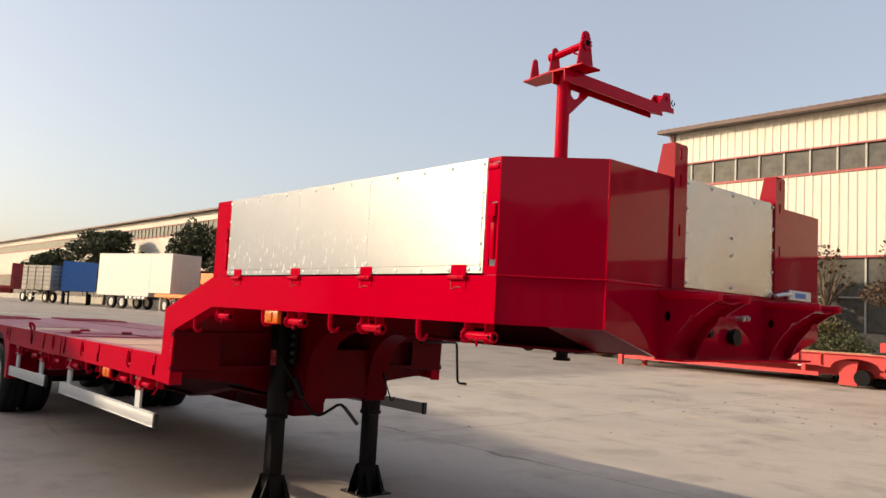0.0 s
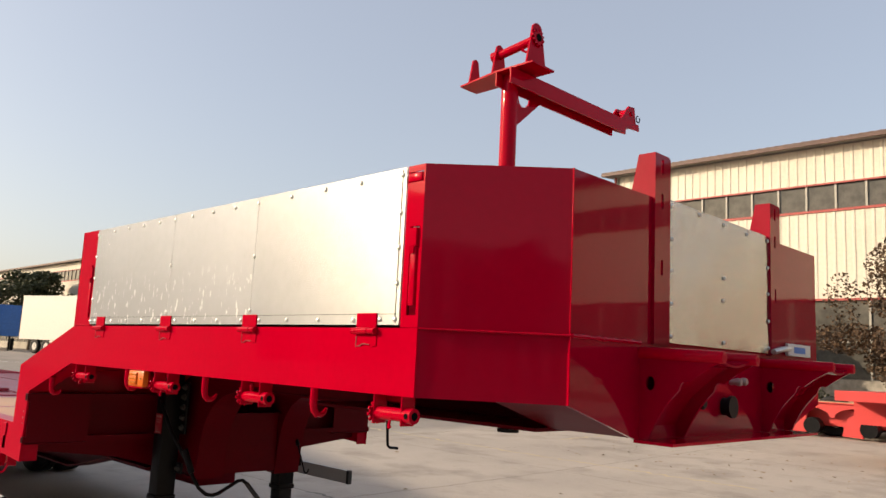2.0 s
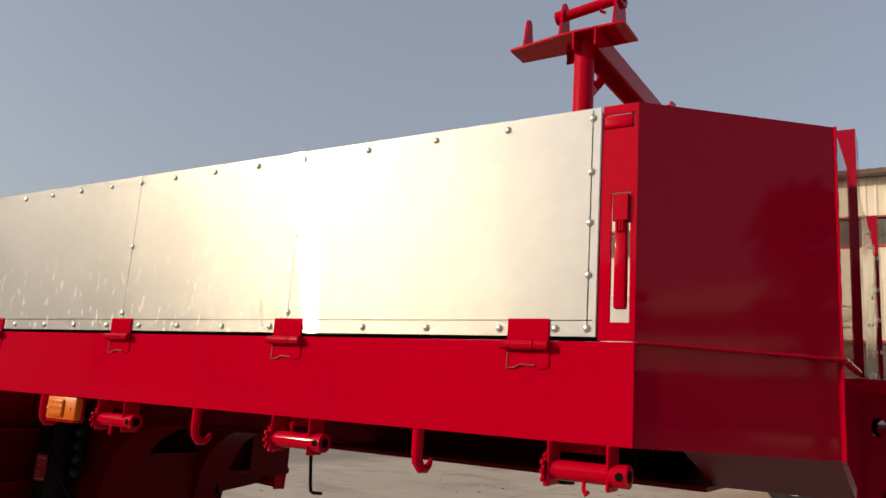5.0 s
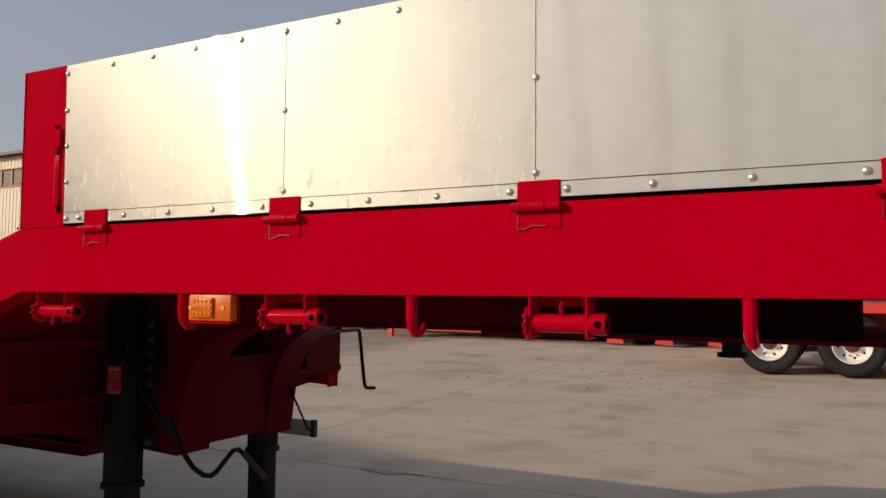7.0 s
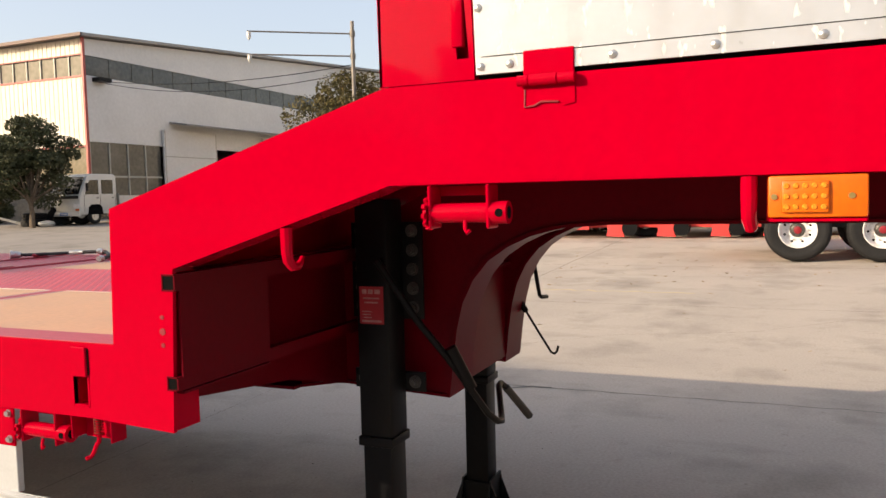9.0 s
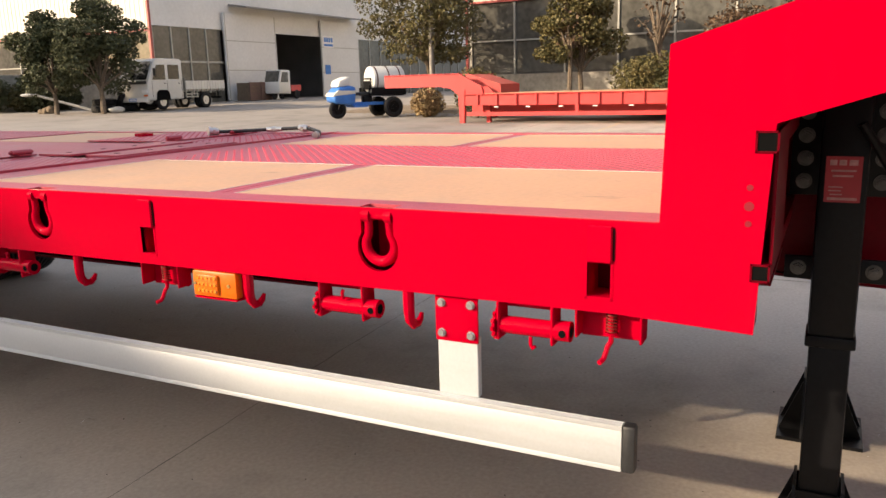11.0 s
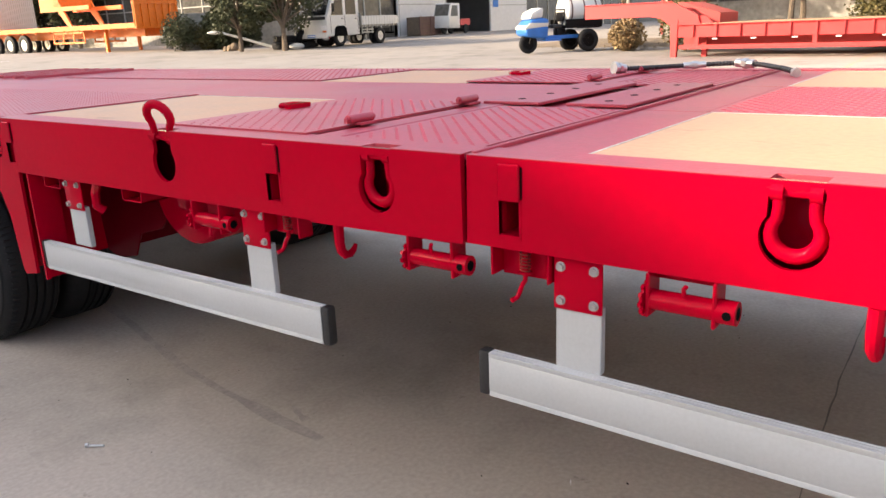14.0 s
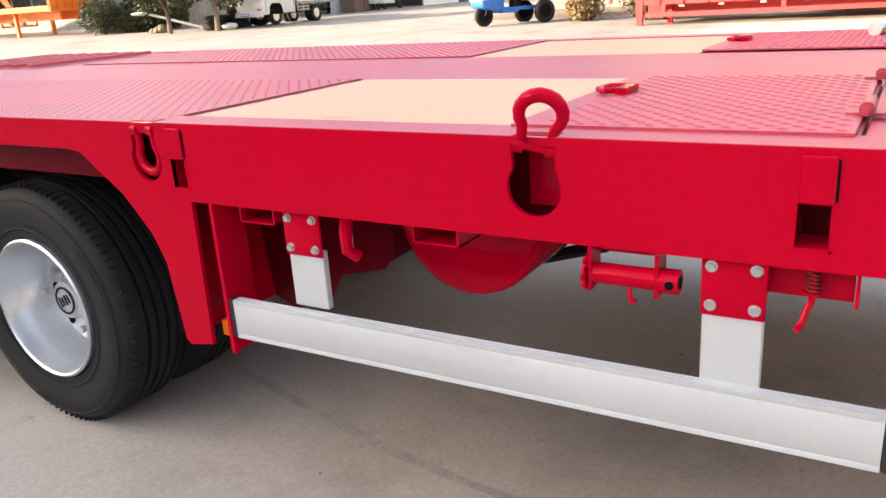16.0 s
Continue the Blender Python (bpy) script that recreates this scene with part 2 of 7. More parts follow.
def galvanised(name, stained, base=(0.84, 0.84, 0.82)):
    """Zinc sheet: soft cloudy spangle, brushed along its height, with pale splash marks low down when stained."""
    m = mat(name, base, 0.022, metal=0.67, noise_amount=0.04, noise_scale=3, fine=24, rough_var=0.002)
    n, l = m.node_tree.nodes, m.node_tree.links
    p = n["Principled BSDF"]
    p.inputs["Anisotropic"].default_value = 1.0
    p.inputs["Anisotropic Rotation"].default_value = 0.0
    tan = n.new("ShaderNodeCombineXYZ")
    tan.inputs["Z"].default_value = 1.0
    l.new(tan.outputs[0], p.inputs["Tangent"])
    wave, wn_, wb = n.new("ShaderNodeMapping"), n.new("ShaderNodeTexNoise"), n.new("ShaderNodeBump")
    wc = n.new("ShaderNodeTexCoord")
    wave.inputs["Scale"].default_value = (1, 7, 0.7)
    wn_.inputs["Scale"].default_value, wn_.inputs["Detail"].default_value = 1.0, 1
    wb.inputs["Strength"].default_value, wb.inputs["Distance"].default_value = 0.016, 0.01
    l.new(wc.outputs["Object"], wave.inputs["Vector"])
    l.new(wave.outputs[0], wn_.inputs["Vector"])
    l.new(wn_.outputs["Fac"], wb.inputs["Height"])
    # rolling marks: a fine scatter of the surface's tilt, up and down only
    grain, tilt, up_, lean, unit = n.new("ShaderNodeTexNoise"), n.new("ShaderNodeMapRange"), n.new("ShaderNodeCombineXYZ"), n.new("ShaderNodeVectorMath"), n.new("ShaderNodeVectorMath")
    grain.inputs["Scale"].default_value, grain.inputs["Detail"].default_value = 2600, 0
    tilt.clamp = False
    tilt.inputs["To Min"].default_value, tilt.inputs["To Max"].default_value = -0.62, 0.62
    unit.operation = 'NORMALIZE'
    l.new(wc.outputs["Object"], grain.inputs["Vector"])
    l.new(grain.outputs["Fac"], tilt.inputs["Value"])
    l.new(tilt.outputs[0], up_.inputs["Z"])
    l.new(wb.outputs[0], lean.inputs[0])
    l.new(up_.outputs[0], lean.inputs[1])
    l.new(lean.outputs[0], unit.inputs[0])
    l.new(unit.outputs[0], p.inputs["Normal"])
    if stained:
        co = n.new("ShaderNodeTexCoord")
        mp = n.new("ShaderNodeMapping")
        mp.inputs["Scale"].default_value = (1, 26, 11)
        mp.inputs["Rotation"].default_value = (radians(18), 0, 0)
        l.new(co.outputs["Object"], mp.inputs["Vector"])
        vo = n.new("ShaderNodeTexNoise")
        vo.inputs["Scale"].default_value, vo.inputs["Detail"].default_value = 1.6, 2
        l.new(mp.outputs[0], vo.inputs["Vector"])
        cut = n.new("ShaderNodeMapRange")
        cut.inputs["From Min"].default_value, cut.inputs["From Max"].default_value = 0.61, 0.67
        l.new(vo.outputs["Fac"], cut.inputs["Value"])
        old = p.inputs["Base Color"].links[0].from_socket
        mx = n.new("ShaderNodeMix")
        mx.data_type = 'RGBA'
        sep, low, both = n.new("ShaderNodeSeparateXYZ"), n.new("ShaderNodeMapRange"), n.new("ShaderNodeMath")
        low.inputs["From Min"].default_value, low.inputs["From Max"].default_value = 2.0, 1.80
        both.operation = 'MULTIPLY'
        l.new(co.outputs["Object"], sep.inputs[0])
        l.new(sep.outputs["Z"], low.inputs["Value"])
        l.new(cut.outputs[0], both.inputs[0])
        l.new(low.outputs[0], both.inputs[1])
        l.new(both.outputs[0], mx.inputs["Factor"])
        l.new(old, mx.inputs["A"])
        mx.inputs["B"].default_value = (0.70, 0.685, 0.65, 1)
        l.new(mx.outputs["Result"], p.inputs["Base Color"])
        mr = n.new("ShaderNodeMapRange")
        mr.inputs["To Min"].default_value, mr.inputs["To Max"].default_value = 0.67, 0.12
        l.new(both.outputs[0], mr.inputs["Value"])
        l.new(mr.outputs[0], p.inputs["Metallic"])
    return m


GALV = galvanised("galvanised_sheet", False)
GALV_STAINED = galvanised("stained_galvanised_sheet", True)
# front sheet: same zinc with a darker, more metallic base
GALV_FRONT = galvanised("darker_galvanised_sheet", False, (0.56, 0.59, 0.57))
GALV_FRONT.node_tree.nodes["Principled BSDF"].inputs["Metallic"].default_value = 0.97
STEEL_RUST = mat("rusty_spring_steel", (0.26, 0.03, 0.025), 0.6, metal=0.4, noise_amount=0.3, noise_scale=60)
AMBER_LIGHT = mat("amber_lens_dome", (0.70, 0.22, 0.02), 0.28, noise_amount=0.05, noise_scale=60)
BRASS = mat("brass_screw", (0.60, 0.44, 0.18), 0.35, metal=0.9)
BLACK_PLASTIC = mat("black_plastic", (0.02, 0.02, 0.021), 0.5, noise_amount=0.25, noise_scale=30, bump=0.1)
RUBBER_DARK = mat("tread_gap_rubber", (0.008, 0.008, 0.008), 0.85)
SEALANT = mat("white_sealant", (0.66, 0.62, 0.55), 0.6, noise_amount=0.25, noise_scale=12)
PLINTH = mat("grey_plaster_plinth", (0.38, 0.35, 0.30), 0.85, noise_amount=0.3, noise_scale=0.8, fine=6)
RUSTY = mat("weathered_gutter", (0.12, 0.068, 0.058), 0.6, noise_amount=0.3, noise_scale=3)
TRIM_RED = mat("red_trim", (0.34, 0.05, 0.045), 0.5, noise_amount=0.15, noise_scale=2)
FRAME_GREY = mat("grey_window_frame", (0.36, 0.35, 0.31), 0.5, noise_amount=0.15, noise_scale=4)
ROOF = mat("grey_roof_sheet", (0.30, 0.28, 0.26), 0.6, noise_amount=0.2, noise_scale=1)
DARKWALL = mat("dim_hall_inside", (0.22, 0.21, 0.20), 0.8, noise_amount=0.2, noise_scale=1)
BARK = mat("bark", (0.16, 0.12, 0.085), 0.9, noise_amount=0.35, noise_scale=12, bump=0.4, bump_scale=40)
CRACK = mat("crack_dirt", (0.20, 0.185, 0.16), 0.95, noise_amount=0.3, noise_scale=20)
LINE_PAINT = mat("worn_yellow_line", (0.46, 0.36, 0.20), 0.8, noise_amount=0.5, noise_scale=6, dark=(0.34, 0.30, 0.25))
SOIL = mat("dry_soil", (0.24, 0.18, 0.12), 0.95, noise_amount=0.4, noise_scale=3, bump=0.5, bump_scale=30)


def leafy(name, a, b):
    m = mat(name, a, 0.55, noise_amount=0.3, noise_scale=2.5, fine=9, dark=b)
    p = m.node_tree.nodes["Principled BSDF"]
    p.inputs["Specular IOR Level"].default_value = 0.2
    return m


LEAF_DARK = leafy("dark_green_leaves", (0.085, 0.088, 0.045), (0.034, 0.044, 0.020))
LEAF_OLIVE = leafy("olive_leaves", (0.13, 0.10, 0.042), (0.05, 0.055, 0.02))
LEAF_BROWN = leafy("bronze_leaves", (0.115, 0.070, 0.040), (0.03, 0.022, 0.016))
LEAF_DRY = leafy("dry_leaves", (0.34, 0.24, 0.12), (0.16, 0.11, 0.06))
stain(GALV_STAINED, 30.0, 0.68, 0.74, 0.82)
stain(ALU, 3.0, 0.55, 0.75, 0.85, (1, 0.3, 3))
stain(RUBBER, 7.0, 0.5, 0.7, 1.35)
stain(PLINTH, 0.9, 0.48, 0.70, 0.72, (1, 1, 0.4))
stain(RED_DECK, 5.0, 0.55, 0.72, 0.82, (1, 0.5, 1))
SMEAR = mat("dark_smear", (0.375, 0.33, 0.285), 0.8, noise_amount=0.2, noise_scale=12)

# ---------------------------------------------------------------- ground: a yard that rises gently away from the trailer
def ground_z(x, y):
    d = math.hypot(x + 1.5, y - 3.0)
    return 0.022 * max(0.0, min(d, 46.5) - 8.0)


def build_ground():
    bm = bmesh.new()
    radii = [1.5 * 1.10 ** i for i in range(0, 80)]
    radii = sorted(radii + [8.0, 46.5])
    radii = [r for r in radii if r < 3000]
    seg = 96
    rings = []
    for r in radii:
        ring = []
        for k in range(seg):
            a = 2 * math.pi * k / seg
            x, y = -1.5 + r * math.cos(a), 3.0 + r * math.sin(a)
            ring.append(bm.verts.new((x, y, ground_z(x, y))))
        rings.append(ring)
    c = bm.verts.new((-1.5, 3.0, 0))
    for k in range(seg):
        bm.faces.new((c, rings[0][k], rings[0][(k + 1) % seg]))
    for a, b in zip(rings, rings[1:]):
        for k in range(seg):
            bm.faces.new((a[k], b[k], b[(k + 1) % seg], a[(k + 1) % seg]))
    return tagged(part("ground", bm, CONCRETE), "weathered grey concrete yard with fine cracks", "ground", kind="structure")


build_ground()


def crack(pts, w, name="trim", material=None, label="dark crack in the concrete slab", seed=1, z=0.0015, wander=0.8):
    """A wandering thin line laid on the yard."""
    r = random.Random(seed)
    bm = bmesh.new()
    line = []
    for (xa, ya), (xb, yb) in zip(pts, pts[1:]):
        n = max(2, int(math.hypot(xb - xa, yb - ya) / 0.12))
        for i in range(n):
            t = i / n
            line.append((xa + (xb - xa) * t + r.uniform(-1, 1) * w * wander, ya + (yb - ya) * t + r.uniform(-1, 1) * w * wander))
    line.append(pts[-1])
    prev = None
    for i, (x, y) in enumerate(line):
        j, k = max(0, i - 1), min(len(line) - 1, i + 1)
        d = Vector((line[k][0] - line[j][0], line[k][1] - line[j][1])).normalized()
        q = Vector((-d.y, d.x)) * w * r.uniform(0.3, 0.7)
        cur = (bm.verts.new((x + q.x, y + q.y, ground_z(x, y) + z)), bm.verts.new((x - q.x, y - q.y, ground_z(x, y) + z)))
        if prev:
            bm.faces.new((prev[0], prev[1], cur[1], cur[0]))
        prev = cur
    bmesh.ops.recalc_face_normals(bm, faces=bm.faces)
    for f in bm.faces:
        if f.normal.z < 0:
            f.normal_flip()
    return tagged(part(name, bm, material or CRACK), label, "crack", kind="structure")

# ---------------------------------------------------------------- the lowbed trailer
import mathutils
W = 2.66                      # overall width
DECK, RAIL_LOW = 1.145, 0.945   # deck edge, underside of the side rail
NECK_TOP, NECK_LOW = 1.732, 1.525
BOX_TOP = 2.246

trailer = thing("lowbed_trailer", (1.33, 5.0, 0.0), "bright red extendable lowbed semi-trailer parked on its black landing legs", "trailer")


def mesh_of(name, bm, material, smooth=True):
    """A mesh that alike parts share."""
    if smooth:
        for f in bm.faces:
            f.smooth = True
        for e in bm.edges:
            if len(e.link_faces) == 2 and e.calc_face_angle(0) > 0.6:
                e.smooth = False
    me = bpy.data.meshes.new(name)
    bm.to_mesh(me)
    bm.free()
    for m in (material if isinstance(material, (list, tuple)) else [material]):
        me.materials.append(m)
    return me


def put(name, me, loc, parent, rot=None, label=""):
    """A part on shared mesh data, at a place of the world, under a thing."""
    ob = new(name, me)
    ob.parent = parent
    ob.matrix_parent_inverse = placed(parent).inverted()
    ob.location = loc
    if rot:
        ob.rotation_euler = rot
    if label:
        tagged(ob, label)
    return ob


def sub(name, me, parent, loc=(0, 0, 0), rot=None, label=""):
    """A sub-part placed in the space of its part."""
    ob = new(name, me)
    ob.parent = parent
    ob.location = loc
    if rot:
        ob.rotation_euler = rot
    if label:
        tagged(ob, label)
    return ob


def plate_holes(bm, outer, holes, x0, x1):
    """A plate in the y-z plane with openings through it, from x0 to x1."""
    loops = [outer] + holes
    flat = [p for lp in loops for p in lp]
    tris = mathutils.geometry.tessellate_polygon([[Vector((u, v, 0)) for u, v in lp] for lp in loops])
    lo = [bm.verts.new((x0, u, v)) for u, v in flat]
    hi = [bm.verts.new((x1, u, v)) for u, v in flat]
    fs = []
    for a, b, c in tris:
        for vs in ((lo[a], lo[b], lo[c]), (hi[c], hi[b], hi[a])):
            try:
                fs.append(bm.faces.new(vs))
            except ValueError:
                pass
    i = 0
    for lp in loops:
        n = len(lp)
        for k in range(n):
            a, b = i + k, i + (k + 1) % n
            fs.append(bm.faces.new((lo[a], lo[b], hi[b], hi[a])))
        i += n
    bmesh.ops.recalc_face_normals(bm, faces=fs)


def keyhole(y, z=1.046, r=0.057, neck=0.045, top=1.128, n=18):
    a0 = math.asin(neck / r)
    pts = [(y + neck, top), (y - neck, top)]
    for i in range(n + 1):
        a = math.pi / 2 + a0 + (2 * math.pi - 2 * a0) * i / n
        pts.append((y + r * math.cos(a), z + r * math.sin(a)))
    return pts


def square(y, z0, z1, w=0.025):
    return [(y - w, z0), (y + w, z0), (y + w, z1), (y - w, z1)]


SHACKLES = [4.182, 5.405, 6.335, 7.200, 8.315]
POCKETS = [3.640, 4.948, 5.967, 6.710, 8.196]


def side_plates(far):
    """The outer plates of one side: neck beam with rail, middle length, rear length."""
    s = -1 if far else 1
    x0 = W if far else 0.0
    holes = [] if far else [keyhole(y) for y in SHACKLES] + [square(y, 0.979, 1.054) for y in POCKETS]
    inside = lambda a, b: [h for h in holes if a < h[0][0] < b]
    bm = bmesh.new()
    plate_holes(bm, [(0.0, NECK_TOP), (2.72, NECK_TOP), (3.508, 1.492), (3.518, DECK), (6.072, DECK), (6.078, 0.948), (3.60, RAIL_LOW), (3.332, 0.932), (3.312, 1.342), (2.712, NECK_LOW + 0.003), (0.0, NECK_LOW)], inside(3, 6.05), x0, x0 + s * 0.012)
    part("neck_side_plate", bm, RED, trailer)
    bm = bmesh.new()
    plate_holes(bm, [(6.086, DECK), (6.575, DECK), (6.575, 0.938), (6.086, 0.945)], inside(6.09, 6.57), x0 - s * 0.005, x0 + s * 0.012)
    part("joint_side_plate", bm, RED, trailer)
    bm = bmesh.new()
    plate_holes(bm, [(6.578, DECK), (12.6, DECK), (12.6, 1.06), (8.66, 1.062), (8.60, 1.056), (8.44, 0.943), (8.35, 0.84), (8.312, 0.76), (8.285, 0.535), (8.27, 0.52), (8.18, 0.535), (8.17, 0.943), (6.578, RAIL_LOW - 0.004)], inside(6.6, 8.6), x0, x0 + s * 0.012)
    part("rear_side_plate", bm, RED, trailer)
    # flanges and inner web
    for a, b in ((3.52, 6.074), (6.088, 12.6)):
        bm = bmesh.new()
        cut = [] if far else [y for y in SHACKLES if a < y < b]
        edge = [(x0 + s * 0.001, a)]
        for y in cut:
            edge += [(x0 + s * 0.001, y - 0.045), (x0 + s * 0.048, y - 0.045), (x0 + s * 0.048, y + 0.045), (x0 + s * 0.001, y + 0.045)]
        prism(bm, edge + [(x0 + s * 0.001, b), (x0 + s * 0.108, b), (x0 + s * 0.108, a)], 'z', DECK - 0.013, DECK + 0.0015)
        part("rail_top_flange", bm, RED_DECK, trailer)
    bm = bmesh.new()
    for a, b, z in ((3.60, 6.074, RAIL_LOW), (6.088, 8.17, RAIL_LOW - 0.002)):
        box(bm, x0 + s * 0.012, x0 + s * 0.10, a, b, z + 0.001, z + 0.011)
    box(bm, x0 + s * 0.012, x0 + s * 0.10, 0.0, 2.70, NECK_LOW + 0.001, NECK_LOW + 0.012)
    box(bm, x0 + s * 0.012, x0 + s * 0.10, 0.09, 2.50, NECK_TOP - 0.012, NECK_TOP - 0.001)
    prism(bm, [(2.71, 1.529), (3.312, 1.343), (3.312, 1.356), (2.71, 1.542)], 'x', x0 + s * 0.012, x0 + s * 0.10)
    prism(bm, [(2.72, 1.731), (3.508, 1.491), (3.508, 1.478), (2.72, 1.718)], 'x', x0 + s * 0.012, x0 + s * 0.10)
    box(bm, x0 + s * 0.012, x0 + s * 0.10, 3.498, 3.510, 1.13, 1.485)
    part("rail_flange", bm, RED, trailer)
    bm = bmesh.new()
    box(bm, x0 + s * 0.095, x0 + s * 0.105, 3.60, 12.5, 0.957, 1.13)
    box(bm, x0 + s * 0.095, x0 + s * 0.105, 0.02, 2.65, 1.538, 1.72)
    part("rail_inner_web", bm, RED_SHADED, trailer)
    bm = bmesh.new()
    box(bm, x0 + s * 0.012, x0 + s * 0.098, 3.334, 3.344, 0.934, 1.342)
    part("neck_end_plate", bm, RED, trailer)


side_plates(False)
side_plates(True)
# three small darker red discs on the neck plate
for z, r in ((1.222, 0.006), (1.186, 0.009), (1.152, 0.006)):
    bm = bmesh.new()
    cyl(bm, (-0.0015, 3.352, z), (0.0, 3.352, z), r, seg=12)
    part("dark_red_dot", bm, RED_DARK, trailer)


# --- shackles in their keyholes
def shackle_meshes():
    bm = bmesh.new()
    pts = [(0, -0.030, 0.0), (0, -0.029, -0.026)] + [(0, 0.041 * math.cos(a), -0.073 + 0.041 * math.sin(a)) for a in (radians(d) for d in range(140, 401, 20))] + [(0, 0.029, -0.026), (0, 0.030, 0.0)]
    tube(bm, pts, [0.0105] * 2 + [0.011 + 0.003 * math.sin(math.pi * i / 13) for i in range(14)] + [0.0105] * 2, seg=12)
    bow = mesh_of("shackle_bow", bm, RED)
    bm = bmesh.new()
    cyl(bm, (0, -0.040, 0), (0, 0.040, 0), 0.0095, seg=14)
    for y in (-0.031, 0.031):
        cyl(bm, (0, y - 0.010, 0), (0, y + 0.010, 0), 0.0165, seg=14)
    cyl(bm, (0, 0.040, 0), (0, 0.048, 0), 0.014, seg=6)
    pin = mesh_of("shackle_pin", bm, RED)
    bm = bmesh.new()
    box(bm, -0.004, 0.004, -0.046, 0.046, -0.100, 0.040)
    back = mesh_of("shackle_backing", bm, RED)
    return bow, pin, back


BOW, PIN, BACK = shackle_meshes()
for y in SHACKLES:
    raised = abs(y - 7.2) < 0.01
    s = put("shackle", BOW, (0.010, y, 1.124), trailer, rot=(radians(-14), radians(158), radians(14)) if raised else (0, radians(-4), 0), label="red bow shackle tipped up over the deck edge" if raised else "red bow shackle hanging in its keyhole")
    sub("pin", PIN, s)
    put("keyhole_backing", BACK, (0.088, y, 1.09), trailer)
for y in POCKETS:
    bm = bmesh.new()
    for a, b, c, d in ((-0.031, -0.025, 0.973, 1.06), (0.025, 0.031, 0.973, 1.06), (-0.031, 0.031, 0.971, 0.977)):
        box(bm, -0.001, 0.088, y + a, y + b, c, d)
    part("stake_pocket", bm, RED, trailer)
    bm = bmesh.new()
    box(bm, -0.008, -0.001, y - 0.029, y + 0.024, 1.054, 1.134)
    bevel(bm, 0.003, 1)
    cover = part("pocket_cover", bm, RED, trailer)
    bm = bmesh.new()
    box(bm, -0.0025, -0.0005, y - 0.033, y - 0.030, 1.06, 1.128)
    part("pocket_slot", bm, DARK, cover)

# --- the gooseneck box: corner posts, sheet sides, front
bm = bmesh.new()
plate_holes(bm, [(0.0, NECK_TOP + 0.002), (0.078, NECK_TOP + 0.002), (0.078, BOX_TOP), (0.0, BOX_TOP)], [[(0.012, 1.772), (0.054, 1.772), (0.056, 2.05), (0.014, 2.05)], [(0.008, 2.192), (0.076, 2.192), (0.076, 2.226), (0.008, 2.226)]], 0.0, 0.006)
post_a = part("corner_post", bm, RED, trailer)
bm = bmesh.new()
plate_holes(bm, [(2.515, NECK_TOP + 0.002), (2.728, NECK_TOP + 0.002), (2.734, BOX_TOP + 0.002), (2.530, BOX_TOP + 0.002)], [[(2.526, 1.777), (2.552, 1.777), (2.574, 2.058), (2.548, 2.058)]], 0.0, 0.006)
box(bm, 0.05, 0.056, 2.45, 2.72, NECK_TOP, BOX_TOP)
box(bm, 0.0, 0.10, 2.722, 2.728, NECK_TOP, BOX_TOP)
post_b = part("corner_post", bm, RED, trailer)


def latch(y0, parent):
    bm = bmesh.new()
    box(bm, -0.006, 0.016, y0 - 0.013, y0 + 0.013, 1.80, 1.985)
    bevel(bm, 0.005, 2)
    box(bm, -0.010, 0.018, y0 - 0.016, y0 + 0.016, 1.985, 2.043)
    for k in range(3):
        box(bm, -0.012, -0.004, y0 - 0.008 + k * 0.006, y0 - 0.004 + k * 0.006, 1.962, 1.988)
    return part("latch_lever", bm, RED, parent)


latch(0.033, post_a)
latch(2.550, post_b)
slab("latch_block", -0.004, 0.03, 0.012, 0.074, 2.194, 2.222, RED, post_a, bev=0.003)
bm = bmesh.new()
box(bm, -0.002, 0.01, 2.534, 2.586, 2.196, 2.230)
bevel(bm, 0.002, 1)
part("latch_block", bm, RED, post_b)

PANELS = [(0.083, 0.9435), (0.9455, 1.6435), (1.6455, 2.523)]
panels = []
for k, (a, b) in enumerate(PANELS):
    bm = bmesh.new()
    ny = 14
    grid = []
    for i in range(ny + 1):
        y = a + (b - a) * i / ny
        col = []
        for j in range(9):
            z = 1.742 + (2.245 - 1.742) * j / 8
            u = min(i, ny - i) / (ny / 2)
            v = min(j, 8 - j) / 4
            dent = 0.0014 * noise.noise(Vector((y * 1.6, z * 0.9, 7 + k))) * min(1, 2.5 * u) * min(1, 2.5 * v)
            lean = 0.012 * (2.245 - z) / 0.5 if k == 2 and i == ny else 0
            col.append(bm.verts.new((-0.002 + dent, y - lean, z)))
        grid.append(col)
    fs = [bm.faces.new((grid[i][j], grid[i][j + 1], grid[i + 1][j + 1], grid[i + 1][j])) for i in range(ny) for j in range(8)]
    bmesh.ops.recalc_face_normals(bm, faces=fs)
    ext = bmesh.ops.extrude_face_region(bm, geom=list(bm.faces))
    bmesh.ops.translate(bm, vec=(0.008, 0, 0), verts=[v for v in ext["geom"] if isinstance(v, bmesh.types.BMVert)])
    bmesh.ops.recalc_face_normals(bm, faces=bm.faces)
    p = part("side_sheet", bm, GALV_STAINED if k else GALV, trailer, "plain galvanised sheet fixed with dome rivets")
    panels.append(p)
slab("panel_frame", 0.012, 0.04, 0.085, 2.51, NECK_TOP + 0.004, BOX_TOP - 0.006, DARK, trailer)
# edge folds scribed along the bottom and ends of the sheets
bm = bmesh.new()
box(bm, -0.0035, -0.0022, 0.09, 2.50, 1.7755, 1.7768)
box(bm, -0.0035, -0.0022, 0.1005, 0.1018, 1.75, 2.24)
part("fold_line", bm, DARK, panels[0])


